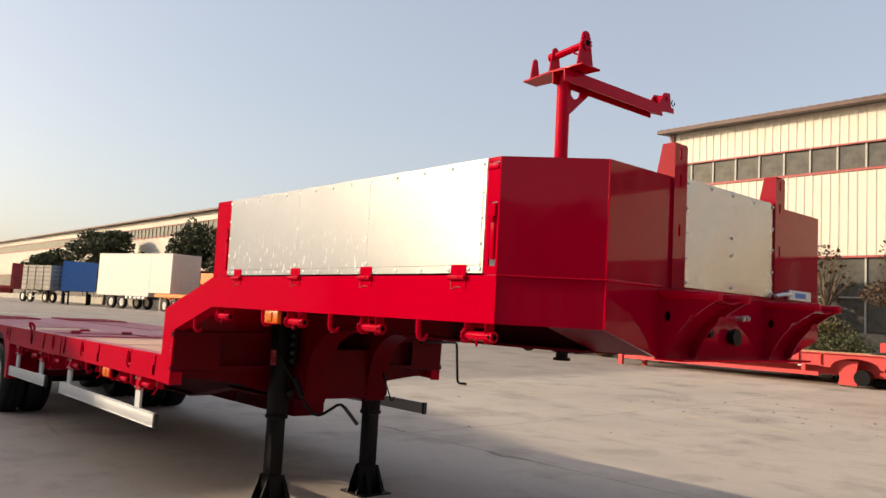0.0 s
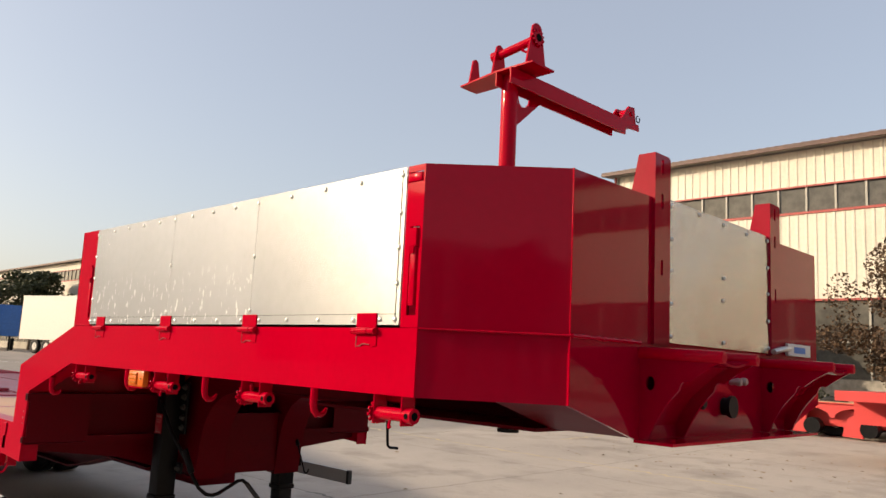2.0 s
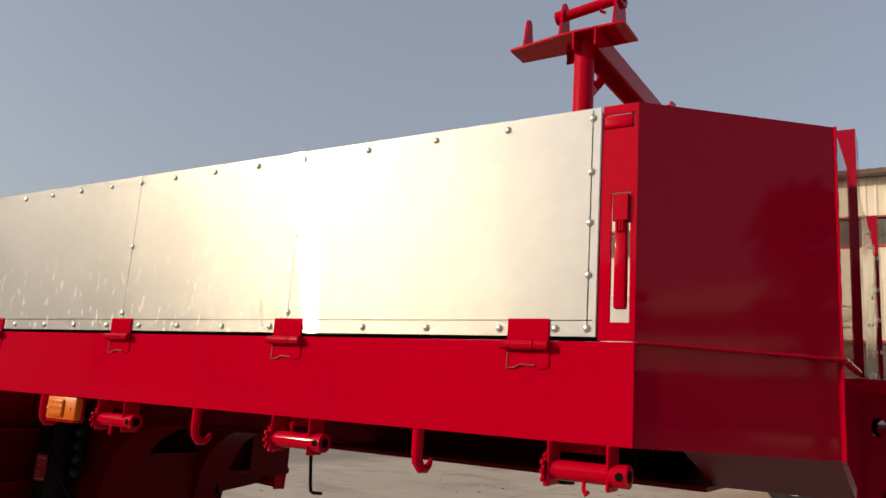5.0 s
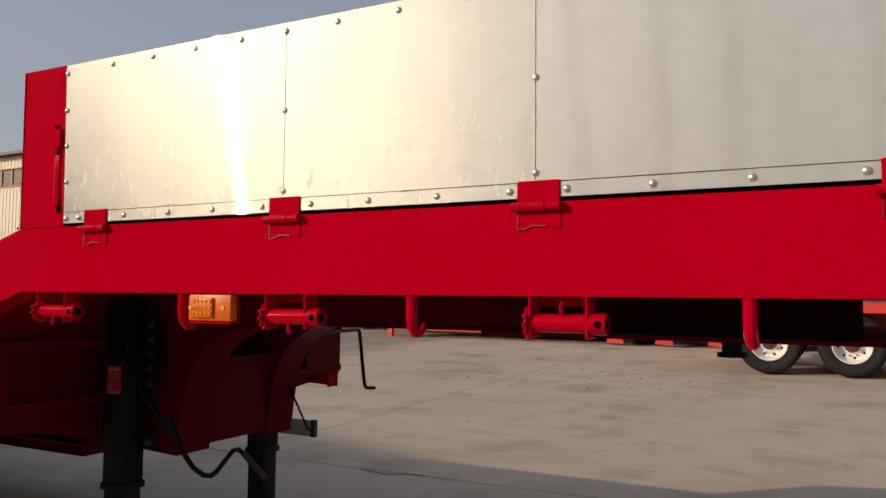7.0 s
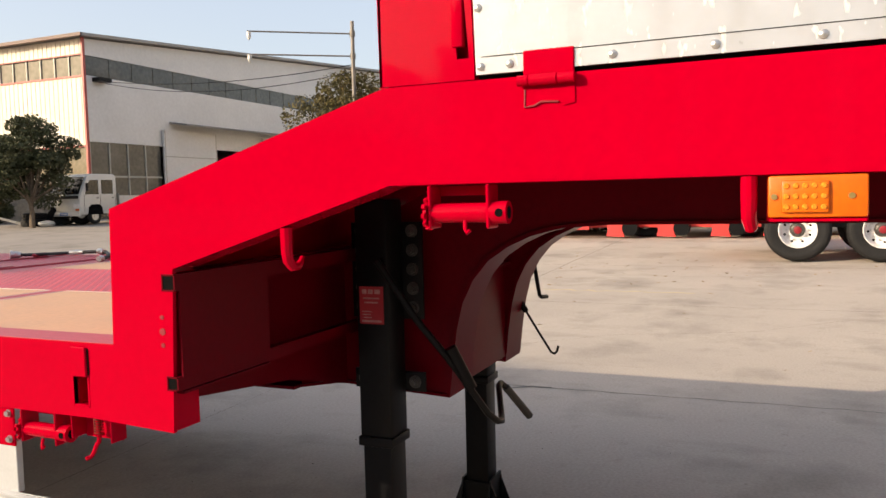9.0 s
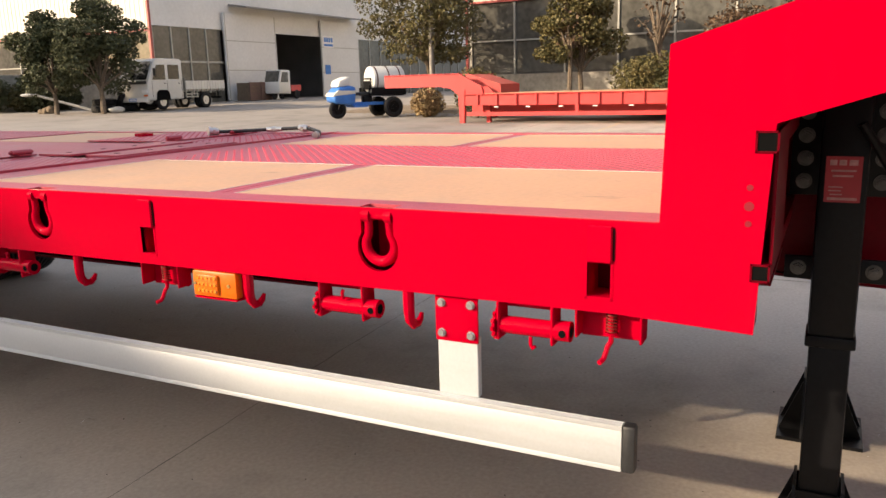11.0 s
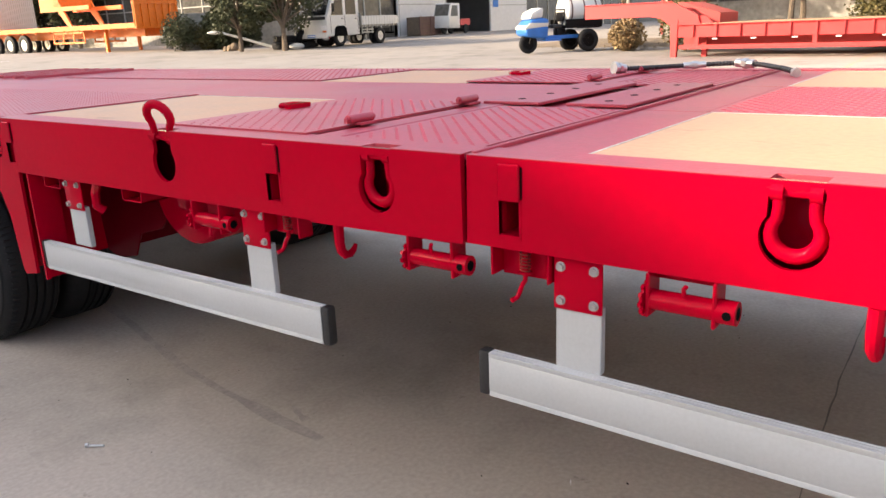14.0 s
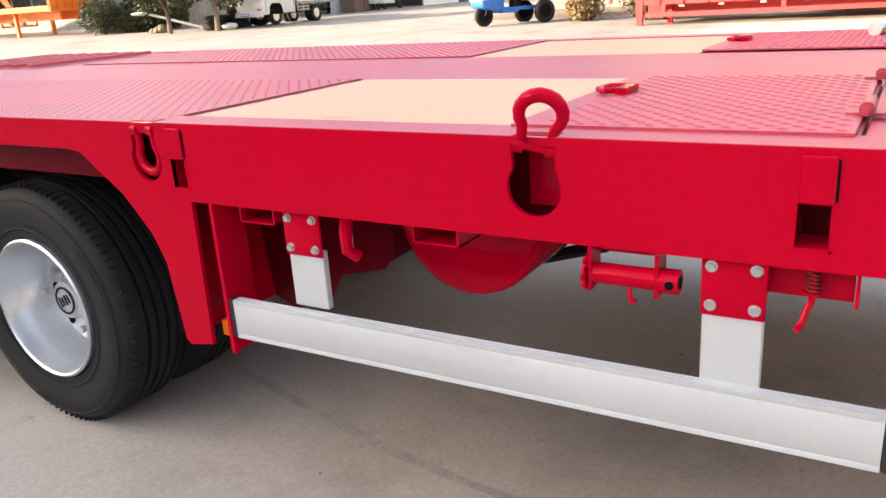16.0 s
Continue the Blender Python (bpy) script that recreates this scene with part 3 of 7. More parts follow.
def dome(r=0.0085, h=0.005):
    bm = bmesh.new()
    rings = []
    for k in range(4):
        a = k / 3 * math.pi / 2
        rr, hh = r * math.cos(a), h * math.sin(a)
        rings.append([bm.verts.new((-hh, rr * math.cos(t), rr * math.sin(t))) for t in (2 * math.pi * q / 10 for q in range(10))] if k < 3 else [bm.verts.new((-h, 0, 0))])
    for k in range(2):
        for q in range(10):
            bm.faces.new((rings[k][q], rings[k][(q + 1) % 10], rings[k + 1][(q + 1) % 10], rings[k + 1][q]))
    for q in range(10):
        bm.faces.new((rings[2][q], rings[2][(q + 1) % 10], rings[3][0]))
    bm.faces.new(rings[0])
    bmesh.ops.recalc_face_normals(bm, faces=bm.faces)
    return mesh_of("rivet", bm, STEEL)


RIVET = dome()
spots = [(0.101, z) for z in (1.759, 1.872, 1.986, 2.099, 2.222)]
spots += [(y, 1.758) for y in (0.172, 0.306, 0.50, 0.69, 0.873, 1.005, 1.19, 1.38, 1.555, 1.715, 1.89, 2.06, 2.24, 2.44)]
spots += [(y, 2.222) for y in (0.31, 0.51, 0.72, 1.12, 1.30, 1.48, 1.80, 1.97, 2.14, 2.31)]
spots += [(0.944, z) for z in (1.797, 2.01, 2.222)] + [(1.6445, z) for z in (1.796, 2.01, 2.222)]
spots += [(2.50 + 0.016 * (z - 1.76) / 0.46, z) for z in (1.757, 1.872, 1.986, 2.10, 2.218)]
for y, z in spots:
    host = panels[0] if y < 0.944 else panels[1] if y < 1.6445 else panels[2]
    r = new("rivet", RIVET)
    r.parent = host
    r.location = (-0.0035, y, z)


def hinge_mesh():
    bm = bmesh.new()
    box(bm, -0.007, -0.001, -0.050, 0.050, 0.002, 0.054)
    bevel(bm, 0.002, 1)
    return mesh_of("hinge_leaf", bm, RED)


HINGE = hinge_mesh()
bm = bmesh.new()
cyl(bm, (-0.012, -0.052, -0.004), (-0.012, -0.020, -0.004), 0.0105, seg=12)
cyl(bm, (-0.012, -0.018, -0.004), (-0.012, 0.036, -0.004), 0.0115, seg=12)
cyl(bm, (-0.012, 0.038, -0.004), (-0.012, 0.060, -0.004), 0.0105, seg=12)
KNUCKLE = mesh_of("hinge_knuckle", bm, RED)
bm = bmesh.new()
prism(bm, [(-0.05, -0.012), (0.05, -0.012), (0.05, -0.052), (0.03, -0.055), (0.02, -0.048), (-0.02, -0.046), (-0.028, -0.055), (-0.05, -0.05)], 'x', -0.003, 0.0)
HLOW = mesh_of("hinge_lower_leaf", bm, RED)
bm = bmesh.new()
tube(bm, [(-0.003, 0.048, -0.02), (-0.003, 0.049, -0.054), (-0.003, 0.03, -0.052), (-0.003, 0.016, -0.045), (-0.003, -0.018, -0.047)], 0.0022, seg=6)
WELD = mesh_of("weld_bead", bm, RED_DARK)
for y in (0.234, 0.937, 1.638, 2.362):
    hg = put("hinge", HINGE, (0.0, y, 1.7255), trailer)
    sub("knuckle", KNUCKLE, hg)
    sub("lower_leaf", HLOW, hg)
    sub("weld_bead", WELD, hg)

# front faces: two chamfered cheeks and the middle, upper and lower courses
YF = -0.345
FX0, FX1 = 0.30, 2.36
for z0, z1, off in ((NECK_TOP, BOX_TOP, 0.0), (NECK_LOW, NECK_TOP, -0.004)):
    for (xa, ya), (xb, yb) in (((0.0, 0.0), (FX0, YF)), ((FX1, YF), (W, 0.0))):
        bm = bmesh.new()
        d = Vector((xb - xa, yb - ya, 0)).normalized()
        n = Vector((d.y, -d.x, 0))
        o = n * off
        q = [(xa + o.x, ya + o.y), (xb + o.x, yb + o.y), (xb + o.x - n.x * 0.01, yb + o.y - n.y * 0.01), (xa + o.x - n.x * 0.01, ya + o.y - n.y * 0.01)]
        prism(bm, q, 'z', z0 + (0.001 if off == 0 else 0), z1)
        part("front_cheek", bm, RED_GLOSS_SHADED, trailer)
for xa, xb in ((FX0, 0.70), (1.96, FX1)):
    slab("front_plate", xa, xb, YF, YF + 0.01, NECK_TOP + 0.001, BOX_TOP, RED_GLOSS_SHADED, trailer)
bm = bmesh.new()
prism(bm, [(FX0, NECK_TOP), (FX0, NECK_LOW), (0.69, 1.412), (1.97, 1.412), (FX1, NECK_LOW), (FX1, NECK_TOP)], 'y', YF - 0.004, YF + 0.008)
lower_front = part("lower_front_plate", bm, RED_GLOSS_SHADED, trailer)
# weld beads along the front edges
rnd = random.Random(5)


def bead(a, b, r=0.004, n=24):
    a, b = Vector(a), Vector(b)
    bm = bmesh.new()
    tube(bm, [a + (b - a) * i / n for i in range(n + 1)], [r * (0.7 + 0.6 * rnd.random()) for _ in range(n + 1)], seg=6)
    part("weld_bead", bm, RED, trailer)


bead((FX0, YF - 0.002, NECK_LOW), (FX0, YF - 0.002, BOX_TOP), 0.003, 40)
bead((0.0, -0.004, NECK_TOP), (FX0, YF - 0.004, NECK_TOP), 0.004, 40)
bead((FX0, YF - 0.004, NECK_TOP), (0.70, YF - 0.005, NECK_TOP), 0.007, 40)
bead((0.785, YF - 0.002, NECK_TOP), (0.785, YF - 0.002, BOX_TOP), 0.004, 40)
bead((1.885, YF - 0.002, NECK_TOP), (1.885, YF - 0.002, BOX_TOP), 0.003, 40)

# stake posts with slots at the front
for xa in (0.70, 1.788):
    bm = bmesh.new()
    xl, xr = xa, xa + 0.185 if xa < 1 else xa + 0.105
    w0 = xr - 0.10
    outline = [(w0, NECK_TOP), (xr, NECK_TOP), (xr, 2.400), (xr - 0.012, 2.408), (w0, 2.408)]
    hs = []
    for z in (2.362, 2.238, 2.0):
        hs.append([(xr - 0.058 + 0.009 * math.cos(a), z + 0.009 * math.sin(a) + (0.02 if math.sin(a) > 0 else -0.02)) for a in (2 * math.pi * k / 12 + 0.13 for k in range(12))])
    loops = [outline] + hs
    flat = [p for lp in loops for p in lp]
    tris = mathutils.geometry.tessellate_polygon([[Vector((u, v, 0)) for u, v in lp] for lp in loops])
    lo = [bm.verts.new((u, YF - 0.012, v)) for u, v in flat]
    hi = [bm.verts.new((u, YF - 0.004, v)) for u, v in flat]
    for a, b, c in tris:
        bm.faces.new((lo[a], lo[b], lo[c]))
        bm.faces.new((hi[c], hi[b], hi[a]))
    i = 0
    for lp in loops:
        for k in range(len(lp)):
            a, b = i + k, i + (k + 1) % len(lp)
            bm.faces.new((lo[a], lo[b], hi[b], hi[a]))
        i += len(lp)
    bmesh.ops.recalc_face_normals(bm, faces=bm.faces)
    prism(bm, [(YF - 0.012, NECK_TOP), (YF + 0.10, NECK_TOP), (YF + 0.10, 2.20), (YF + 0.055, 2.408), (YF - 0.012, 2.408)], 'x', w0 - 0.008, w0)
    prism(bm, [(YF - 0.004, NECK_TOP), (YF + 0.10, NECK_TOP), (YF + 0.10, 2.22), (YF + 0.07, 2.408), (YF - 0.004, 2.408)], 'x', xr - 0.008, xr)
    part("stake_post", bm, RED_GLOSS_SHADED, trailer)
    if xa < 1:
        slab("front_plate", 0.70, w0 - 0.008, YF, YF + 0.01, NECK_TOP + 0.001, BOX_TOP, RED_GLOSS_SHADED, trailer)
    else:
        slab("front_plate", xr + 0.001, 1.96, YF, YF + 0.01, NECK_TOP + 0.001, BOX_TOP, RED_GLOSS_SHADED, trailer)
bm = bmesh.new()
n = 10
g = [[bm.verts.new((0.887 + (1.786 - 0.887) * i / n, YF - 0.004 + 0.007 * noise.noise(Vector((i * 0.5, j * 0.6, 3))), 1.742 + 0.515 * j / 6)) for j in range(7)] for i in range(n + 1)]
for i in range(n):
    for j in range(6):
        bm.faces.new((g[i][j], g[i + 1][j], g[i + 1][j + 1], g[i][j + 1]))
ext = bmesh.ops.extrude_face_region(bm, geom=list(bm.faces))
bmesh.ops.translate(bm, vec=(0, 0.006, 0), verts=[v for v in ext["geom"] if isinstance(v, bmesh.types.BMVert)])
bmesh.ops.recalc_face_normals(bm, faces=bm.faces)
front_sheet = part("front_sheet", bm, GALV_FRONT, trailer, "plain galvanised sheet between the stake posts")
for x, z in [(0.905, z) for z in (1.765, 1.88, 2.0, 2.115, 2.235)] + [(1.768, z) for z in (1.765, 1.88, 2.0, 2.115, 2.235)] + [(1.33, 2.235), (1.33, 1.765), (1.335, 2.02), (1.325, 1.93), (1.12, 2.24), (1.55, 2.23)]:
    r = new("rivet", RIVET)
    r.parent = front_sheet
    r.location, r.rotation_euler = (x, YF - 0.0065, z), (0, 0, radians(90))

# nose brackets: pairs of arched plates under round bars, with a saddle between
ARCH = [(-0.628, 1.676), (-0.595, 1.658), (-0.56, 1.636), (-0.524, 1.609), (-0.514, 1.612), (-0.503, 1.610), (-0.494, 1.600), (-0.490, 1.583), (-0.462, 1.553), (-0.438, 1.524), (-0.416, 1.489), (-0.398, 1.455), (-0.384, 1.425), (-0.380, 1.416)]
for xs in ((0.705, 0.955), (1.69, 1.94)):
    for x in xs:
        bm = bmesh.new()
        hole = [(-0.388 + 0.017 * math.cos(2 * math.pi * k / 12), 1.600 + 0.024 * math.sin(2 * math.pi * k / 12)) for k in range(12)]
        plate_holes(bm, [(YF, 1.416), (YF, 1.695), (-0.63, 1.690)] + ARCH, [hole], x - 0.006, x + 0.006)
        plate = part("nose_bracket", bm, RED_GLOSS_SHADED, trailer)
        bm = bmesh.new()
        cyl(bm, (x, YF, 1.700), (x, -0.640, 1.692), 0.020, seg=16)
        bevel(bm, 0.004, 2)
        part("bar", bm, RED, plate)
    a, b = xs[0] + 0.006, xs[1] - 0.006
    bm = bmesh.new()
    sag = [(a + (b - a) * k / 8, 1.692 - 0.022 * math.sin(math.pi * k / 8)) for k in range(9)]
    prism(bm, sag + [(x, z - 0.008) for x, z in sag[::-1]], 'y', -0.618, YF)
    part("nose_saddle", bm, RED_GLOSS_SHADED, trailer)
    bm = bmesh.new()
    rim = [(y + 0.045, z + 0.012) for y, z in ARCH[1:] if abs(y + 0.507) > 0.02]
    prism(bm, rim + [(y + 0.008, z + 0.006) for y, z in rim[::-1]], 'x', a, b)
    part("arch_web", bm, RED_GLOSS_SHADED, trailer)
# unseen strip added to stop sun leaking through onto the nose
slab("sun_leak_strip", 0.42, 2.24, YF + 0.012, YF + 0.020, 1.56, 1.80, RED, trailer)
slab("nose_sole", 0.69, 1.98, -0.475, YF + 0.01, 1.404, 1.414, RED, trailer)
# couplings on the lower front
for x, z, r in ((1.08, 1.535, 0.018), (1.33, 1.52, 0.034), (1.39, 1.615, 0.012), (1.44, 1.618, 0.012)):
    bm = bmesh.new()
    cyl(bm, (x, YF - 0.004, z), (x, YF - 0.05 if r < 0.02 else YF - 0.03, z), r, seg=16)
    cyl(bm, (x, YF - 0.03, z), (x, YF - 0.045, z), r * 1.25, seg=16)
    part("coupling", bm, STEEL if r < 0.015 else BLACK, lower_front, "black coupling socket" if r > 0.015 else "steel air coupling")
bm = bmesh.new()
box(bm, 1.95, 2.225, YF - 0.02, YF - 0.006, 1.742, 1.796)
bevel(bm, 0.002, 1)
plaque = part("maker_plaque", bm, WHITE, trailer, "white maker plaque with a blue mark")
bm = bmesh.new()
box(bm, 2.02, 2.155, YF - 0.0215, YF - 0.0203, 1.755, 1.783)
part("plaque_mark", bm, BLUE, plaque)
bm = bmesh.new()
tube(bm, [(1.76, YF - 0.03, 1.75), (1.84, YF - 0.04, 1.765), (1.94, YF - 0.03, 1.77)], 0.012, seg=8)
part("coupling", bm, STEEL, lower_front)

# floor, rear wall and underside of the neck
bm = bmesh.new()
prism(bm, [(0.10, 0.02), (FX0 + 0.05, YF + 0.02), (FX1 - 0.05, YF + 0.02), (W - 0.10, 0.02), (W - 0.10, 2.70), (0.10, 2.70)], 'z', 1.70, 1.72)
part("box_floor", bm, RED, trailer)
bm = bmesh.new()
box(bm, 0.056, W - 0.056, 2.712, 2.722, NECK_TOP - 0.03, BOX_TOP - 0.004)
part("box_rear_wall", bm, RED, trailer)
# slope and end plates are unseen, assumed to keep sun off the undercarriage
bm = bmesh.new()
prism(bm, [(2.722, 1.716), (3.496, 1.476), (3.496, 1.464), (2.722, 1.704)], 'x', 0.102, W - 0.102)
prism(bm, [(3.488, 1.470), (3.496, 1.470), (3.496, 1.13), (3.488, 1.13)], 'x', 0.102, W - 0.102)
part("neck_slope_plate", bm, RED, trailer)
slab("far_sheet", W - 0.006, W + 0.002, 0.083, 2.52, 1.742, 2.245, GALV, trailer)
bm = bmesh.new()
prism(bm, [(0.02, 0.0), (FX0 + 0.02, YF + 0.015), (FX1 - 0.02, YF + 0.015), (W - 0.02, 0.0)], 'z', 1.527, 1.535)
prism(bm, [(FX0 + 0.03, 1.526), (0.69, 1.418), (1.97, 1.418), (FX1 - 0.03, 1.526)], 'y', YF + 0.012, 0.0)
part("belly_plate", bm, RED_SHADED, trailer)
slab("coupler_plate", 0.60, W - 0.60, 0.0, 1.35, 1.408, 1.420, RED_SHADED, trailer)
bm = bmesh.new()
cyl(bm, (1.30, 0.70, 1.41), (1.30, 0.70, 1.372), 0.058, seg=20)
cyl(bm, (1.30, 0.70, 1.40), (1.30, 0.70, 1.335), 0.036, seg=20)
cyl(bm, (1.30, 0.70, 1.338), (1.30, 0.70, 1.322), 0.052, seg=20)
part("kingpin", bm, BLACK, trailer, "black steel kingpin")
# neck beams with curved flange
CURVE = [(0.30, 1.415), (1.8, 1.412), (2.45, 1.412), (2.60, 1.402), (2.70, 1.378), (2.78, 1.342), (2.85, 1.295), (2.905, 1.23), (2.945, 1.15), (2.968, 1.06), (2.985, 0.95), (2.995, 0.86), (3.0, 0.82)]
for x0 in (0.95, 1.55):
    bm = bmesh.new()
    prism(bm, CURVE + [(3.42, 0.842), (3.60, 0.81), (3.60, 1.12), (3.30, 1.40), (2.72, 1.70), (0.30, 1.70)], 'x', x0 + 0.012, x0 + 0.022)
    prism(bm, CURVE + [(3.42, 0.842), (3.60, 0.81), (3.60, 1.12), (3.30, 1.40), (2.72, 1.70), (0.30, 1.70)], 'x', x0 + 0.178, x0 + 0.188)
    beam = part("neck_beam", bm, RED_SHADED, trailer)
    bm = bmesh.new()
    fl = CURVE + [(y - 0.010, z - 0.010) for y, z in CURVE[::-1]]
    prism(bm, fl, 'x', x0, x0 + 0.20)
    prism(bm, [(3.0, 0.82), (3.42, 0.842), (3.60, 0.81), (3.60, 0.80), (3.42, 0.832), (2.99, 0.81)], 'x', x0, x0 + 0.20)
    part("flange", bm, RED_SHADED, beam)
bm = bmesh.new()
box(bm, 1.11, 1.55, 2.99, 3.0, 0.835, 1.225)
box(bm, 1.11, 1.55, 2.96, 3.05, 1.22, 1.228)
part("cross_plate", bm, RED_SHADED, trailer)
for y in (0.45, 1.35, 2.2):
    slab("outrigger", 0.10, 0.91, y, y + 0.012, 1.54, 1.70, RED_SHADED, trailer)
    slab("outrigger", 1.75, W - 0.10, y, y + 0.012, 1.54, 1.70, RED_SHADED, trailer)
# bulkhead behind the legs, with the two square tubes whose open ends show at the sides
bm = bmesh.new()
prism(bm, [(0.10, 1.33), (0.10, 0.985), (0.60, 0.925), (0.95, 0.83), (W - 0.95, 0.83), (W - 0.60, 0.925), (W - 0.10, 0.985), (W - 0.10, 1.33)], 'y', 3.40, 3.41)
bulk = part("bulkhead", bm, RED_SHADED, trailer)
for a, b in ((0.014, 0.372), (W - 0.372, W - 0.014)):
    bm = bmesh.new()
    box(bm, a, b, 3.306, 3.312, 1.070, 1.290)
    part("side_panel", bm, RED_SHADED, bulk)
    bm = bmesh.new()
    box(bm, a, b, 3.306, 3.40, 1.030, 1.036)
    part("ledge", bm, RED_SHADED, bulk)


def open_tube(bm, x0, x1, y, z, w=0.039, t=0.004):
    for a, b, c, d in ((-w / 2, w / 2, w / 2 - t, w / 2), (-w / 2, w / 2, -w / 2, -w / 2 + t), (-w / 2, -w / 2 + t, -w / 2, w / 2), (w / 2 - t, w / 2, -w / 2, w / 2)):
        box(bm, x0, x1, y + a, y + b, z + c, z + d)


for z, w in ((1.308, 0.042), (1.057, 0.036)):
    bm = bmesh.new()
    open_tube(bm, -0.003, W + 0.003, 3.326, z, w)
    part("cross_tube", bm, RED_SHADED, bulk)
    # flush near-black square stands in for the shaded hollow of the tube
    slab("tube_hollow_dark", -0.0012, 0.012, 3.326 - w / 2 + 0.004, 3.326 + w / 2 - 0.004, z - w / 2 + 0.004, z + w / 2 - 0.004, DARK, bulk)
# unseen boxes closing the far side under the deck, added to block light
for a, b in ((5.20, 6.56), (6.60, 8.02)):
    bm = bmesh.new()
    box(bm, W - 0.46, W - 0.06, a, b, 0.36, 0.945)
    bevel(bm, 0.012, 2)
    block_box = part("light_block_box", bm, RED_SHADED, trailer)
    slab("light_block_lid", W - 0.059, W - 0.048, a + 0.05, b - 0.05, 0.41, 0.90, RED_SHADED, block_box, bev=0.004)
# underside webs: deck beams, deepened out of view to block light
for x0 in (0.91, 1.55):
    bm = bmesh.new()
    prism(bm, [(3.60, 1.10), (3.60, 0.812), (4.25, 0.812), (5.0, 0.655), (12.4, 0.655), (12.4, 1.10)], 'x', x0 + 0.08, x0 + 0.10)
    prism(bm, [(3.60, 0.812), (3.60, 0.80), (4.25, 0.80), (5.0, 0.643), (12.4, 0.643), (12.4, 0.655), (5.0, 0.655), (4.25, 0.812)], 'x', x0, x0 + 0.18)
    part("deck_beam", bm, RED_SHADED, trailer)
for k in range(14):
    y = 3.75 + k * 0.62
    slab("outrigger", 0.105, 0.91, y, y + 0.01, 0.99, 1.10, RED_SHADED, trailer)
    # deep far outriggers and cross webs are unseen, added to block light
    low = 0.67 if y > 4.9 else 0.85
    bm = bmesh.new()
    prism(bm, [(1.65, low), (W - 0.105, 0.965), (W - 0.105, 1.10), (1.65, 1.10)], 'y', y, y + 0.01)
    part("outrigger", bm, RED_SHADED, trailer)
    slab("unseen_cross_member", 1.01, 1.63, y, y + 0.01, low + 0.03, 1.10, RED_SHADED, trailer)

# landing legs
def landing_leg(xc, near):
    y = 3.185
    bm = bmesh.new()
    box(bm, xc - 0.063, xc + 0.063, y - 0.060, y + 0.060, 0.70, 1.50)
    bevel(bm, 0.012, 2)
    leg = part("landing_leg", bm, BLACK, trailer, "black steel landing leg")
    bm = bmesh.new()
    box(bm, xc - 0.057, xc + 0.057, y - 0.054, y + 0.054, 0.10, 0.71)
    bevel(bm, 0.010, 2)
    part("inner_tube", bm, BLACK, leg)
    bm = bmesh.new()
    box(bm, xc - 0.068, xc + 0.068, y - 0.065, y + 0.065, 0.672, 0.706)
    bevel(bm, 0.006, 2)
    part("collar", bm, BLACK, leg)
    bm = bmesh.new()
    # sole plate and two flared cheeks
    box(bm, xc - 0.155, xc + 0.155, y - 0.155, y + 0.155, 0.0, 0.014)
    for sy in (-1, 1):
        prism(bm, [(xc - 0.152, 0.014), (xc + 0.152, 0.014), (xc + 0.068, 0.24), (xc - 0.068, 0.24)], 'y', y + sy * 0.060, y + sy * 0.069)
    for sx in (-1, 1):
        prism(bm, [(y - 0.150, 0.014), (y + 0.150, 0.014), (y + 0.068, 0.225), (y - 0.068, 0.225)], 'x', xc + sx * 0.060, xc + sx * 0.067)
    part("foot", bm, BLACK, leg)
    for z in (0.875, 1.26):
        plate = slab("mounting_strap", xc + 0.050, xc + 0.062, y - 0.135, y + 0.135, z - (0.034 if z < 1 else 0.17), z + (0.034 if z < 1 else 0.16), BLACK, leg, bev=0.002)
        for yy in (-0.098, 0.098):
            for zz in ((0.0,) if z < 1 else (-0.13, -0.065, 0.0, 0.065, 0.13)):
                bm = bmesh.new()
                cyl(bm, (xc + 0.050, y + yy, z + zz), (xc + 0.046, y + yy, z + zz), 0.022, seg=16)
                cyl(bm, (xc + 0.047, y + yy, z + zz), (xc + 0.034, y + yy, z + zz), 0.0155, seg=6)
                cyl(bm, (xc + 0.034, y + yy, z + zz), (xc + 0.026, y + yy, z + zz), 0.009, seg=10)
                part("nut", bm, NUT_STEEL, plate)
    if near:
        bm = bmesh.new()
        box(bm, xc - 0.0655, xc - 0.0632, y - 0.044, y + 0.044, 1.088, 1.212)
        tag = part("maker_label", bm, RED_LABEL, trailer, "dark red label with faded printed bars")
        for z0, z1, a, b in ((1.188, 1.203, -0.033, -0.012), (1.188, 1.203, -0.006, 0.012), (1.188, 1.203, 0.017, 0.034), (1.171, 1.176, -0.03, 0.03), (1.157, 1.162, -0.024, 0.026), (1.128, 1.131, 0.0, 0.034), (1.118, 1.121, 0.004, 0.034), (1.108, 1.111, 0.0, 0.03), (1.094, 1.101, -0.036, 0.036)):
            slab("printed_bar", xc - 0.0663, xc - 0.0657, y + a, y + b, z0, z1, LABEL_FADED, tag)
    return leg


landing_leg(0.832, True)
landing_leg(1.755, False)
# crank handles of the legs
bm = bmesh.new()
tube(bm, [(0.745, 3.150, 1.30), (0.752, 3.125, 1.262), (0.79, 3.03, 1.10), (0.835, 2.945, 0.975), (0.872, 2.866, 0.848), (0.90, 2.835, 0.785), (0.94, 2.815, 0.748), (0.985, 2.815, 0.737), (1.04, 2.835, 0.742), (1.14, 2.875, 0.772), (1.215, 2.905, 0.796), (1.255, 2.910, 0.797), (1.285, 2.898, 0.772)], 0.0115, seg=10)
crank = part("crank_handle", bm, BLACK, trailer, "black cranked winding handle")
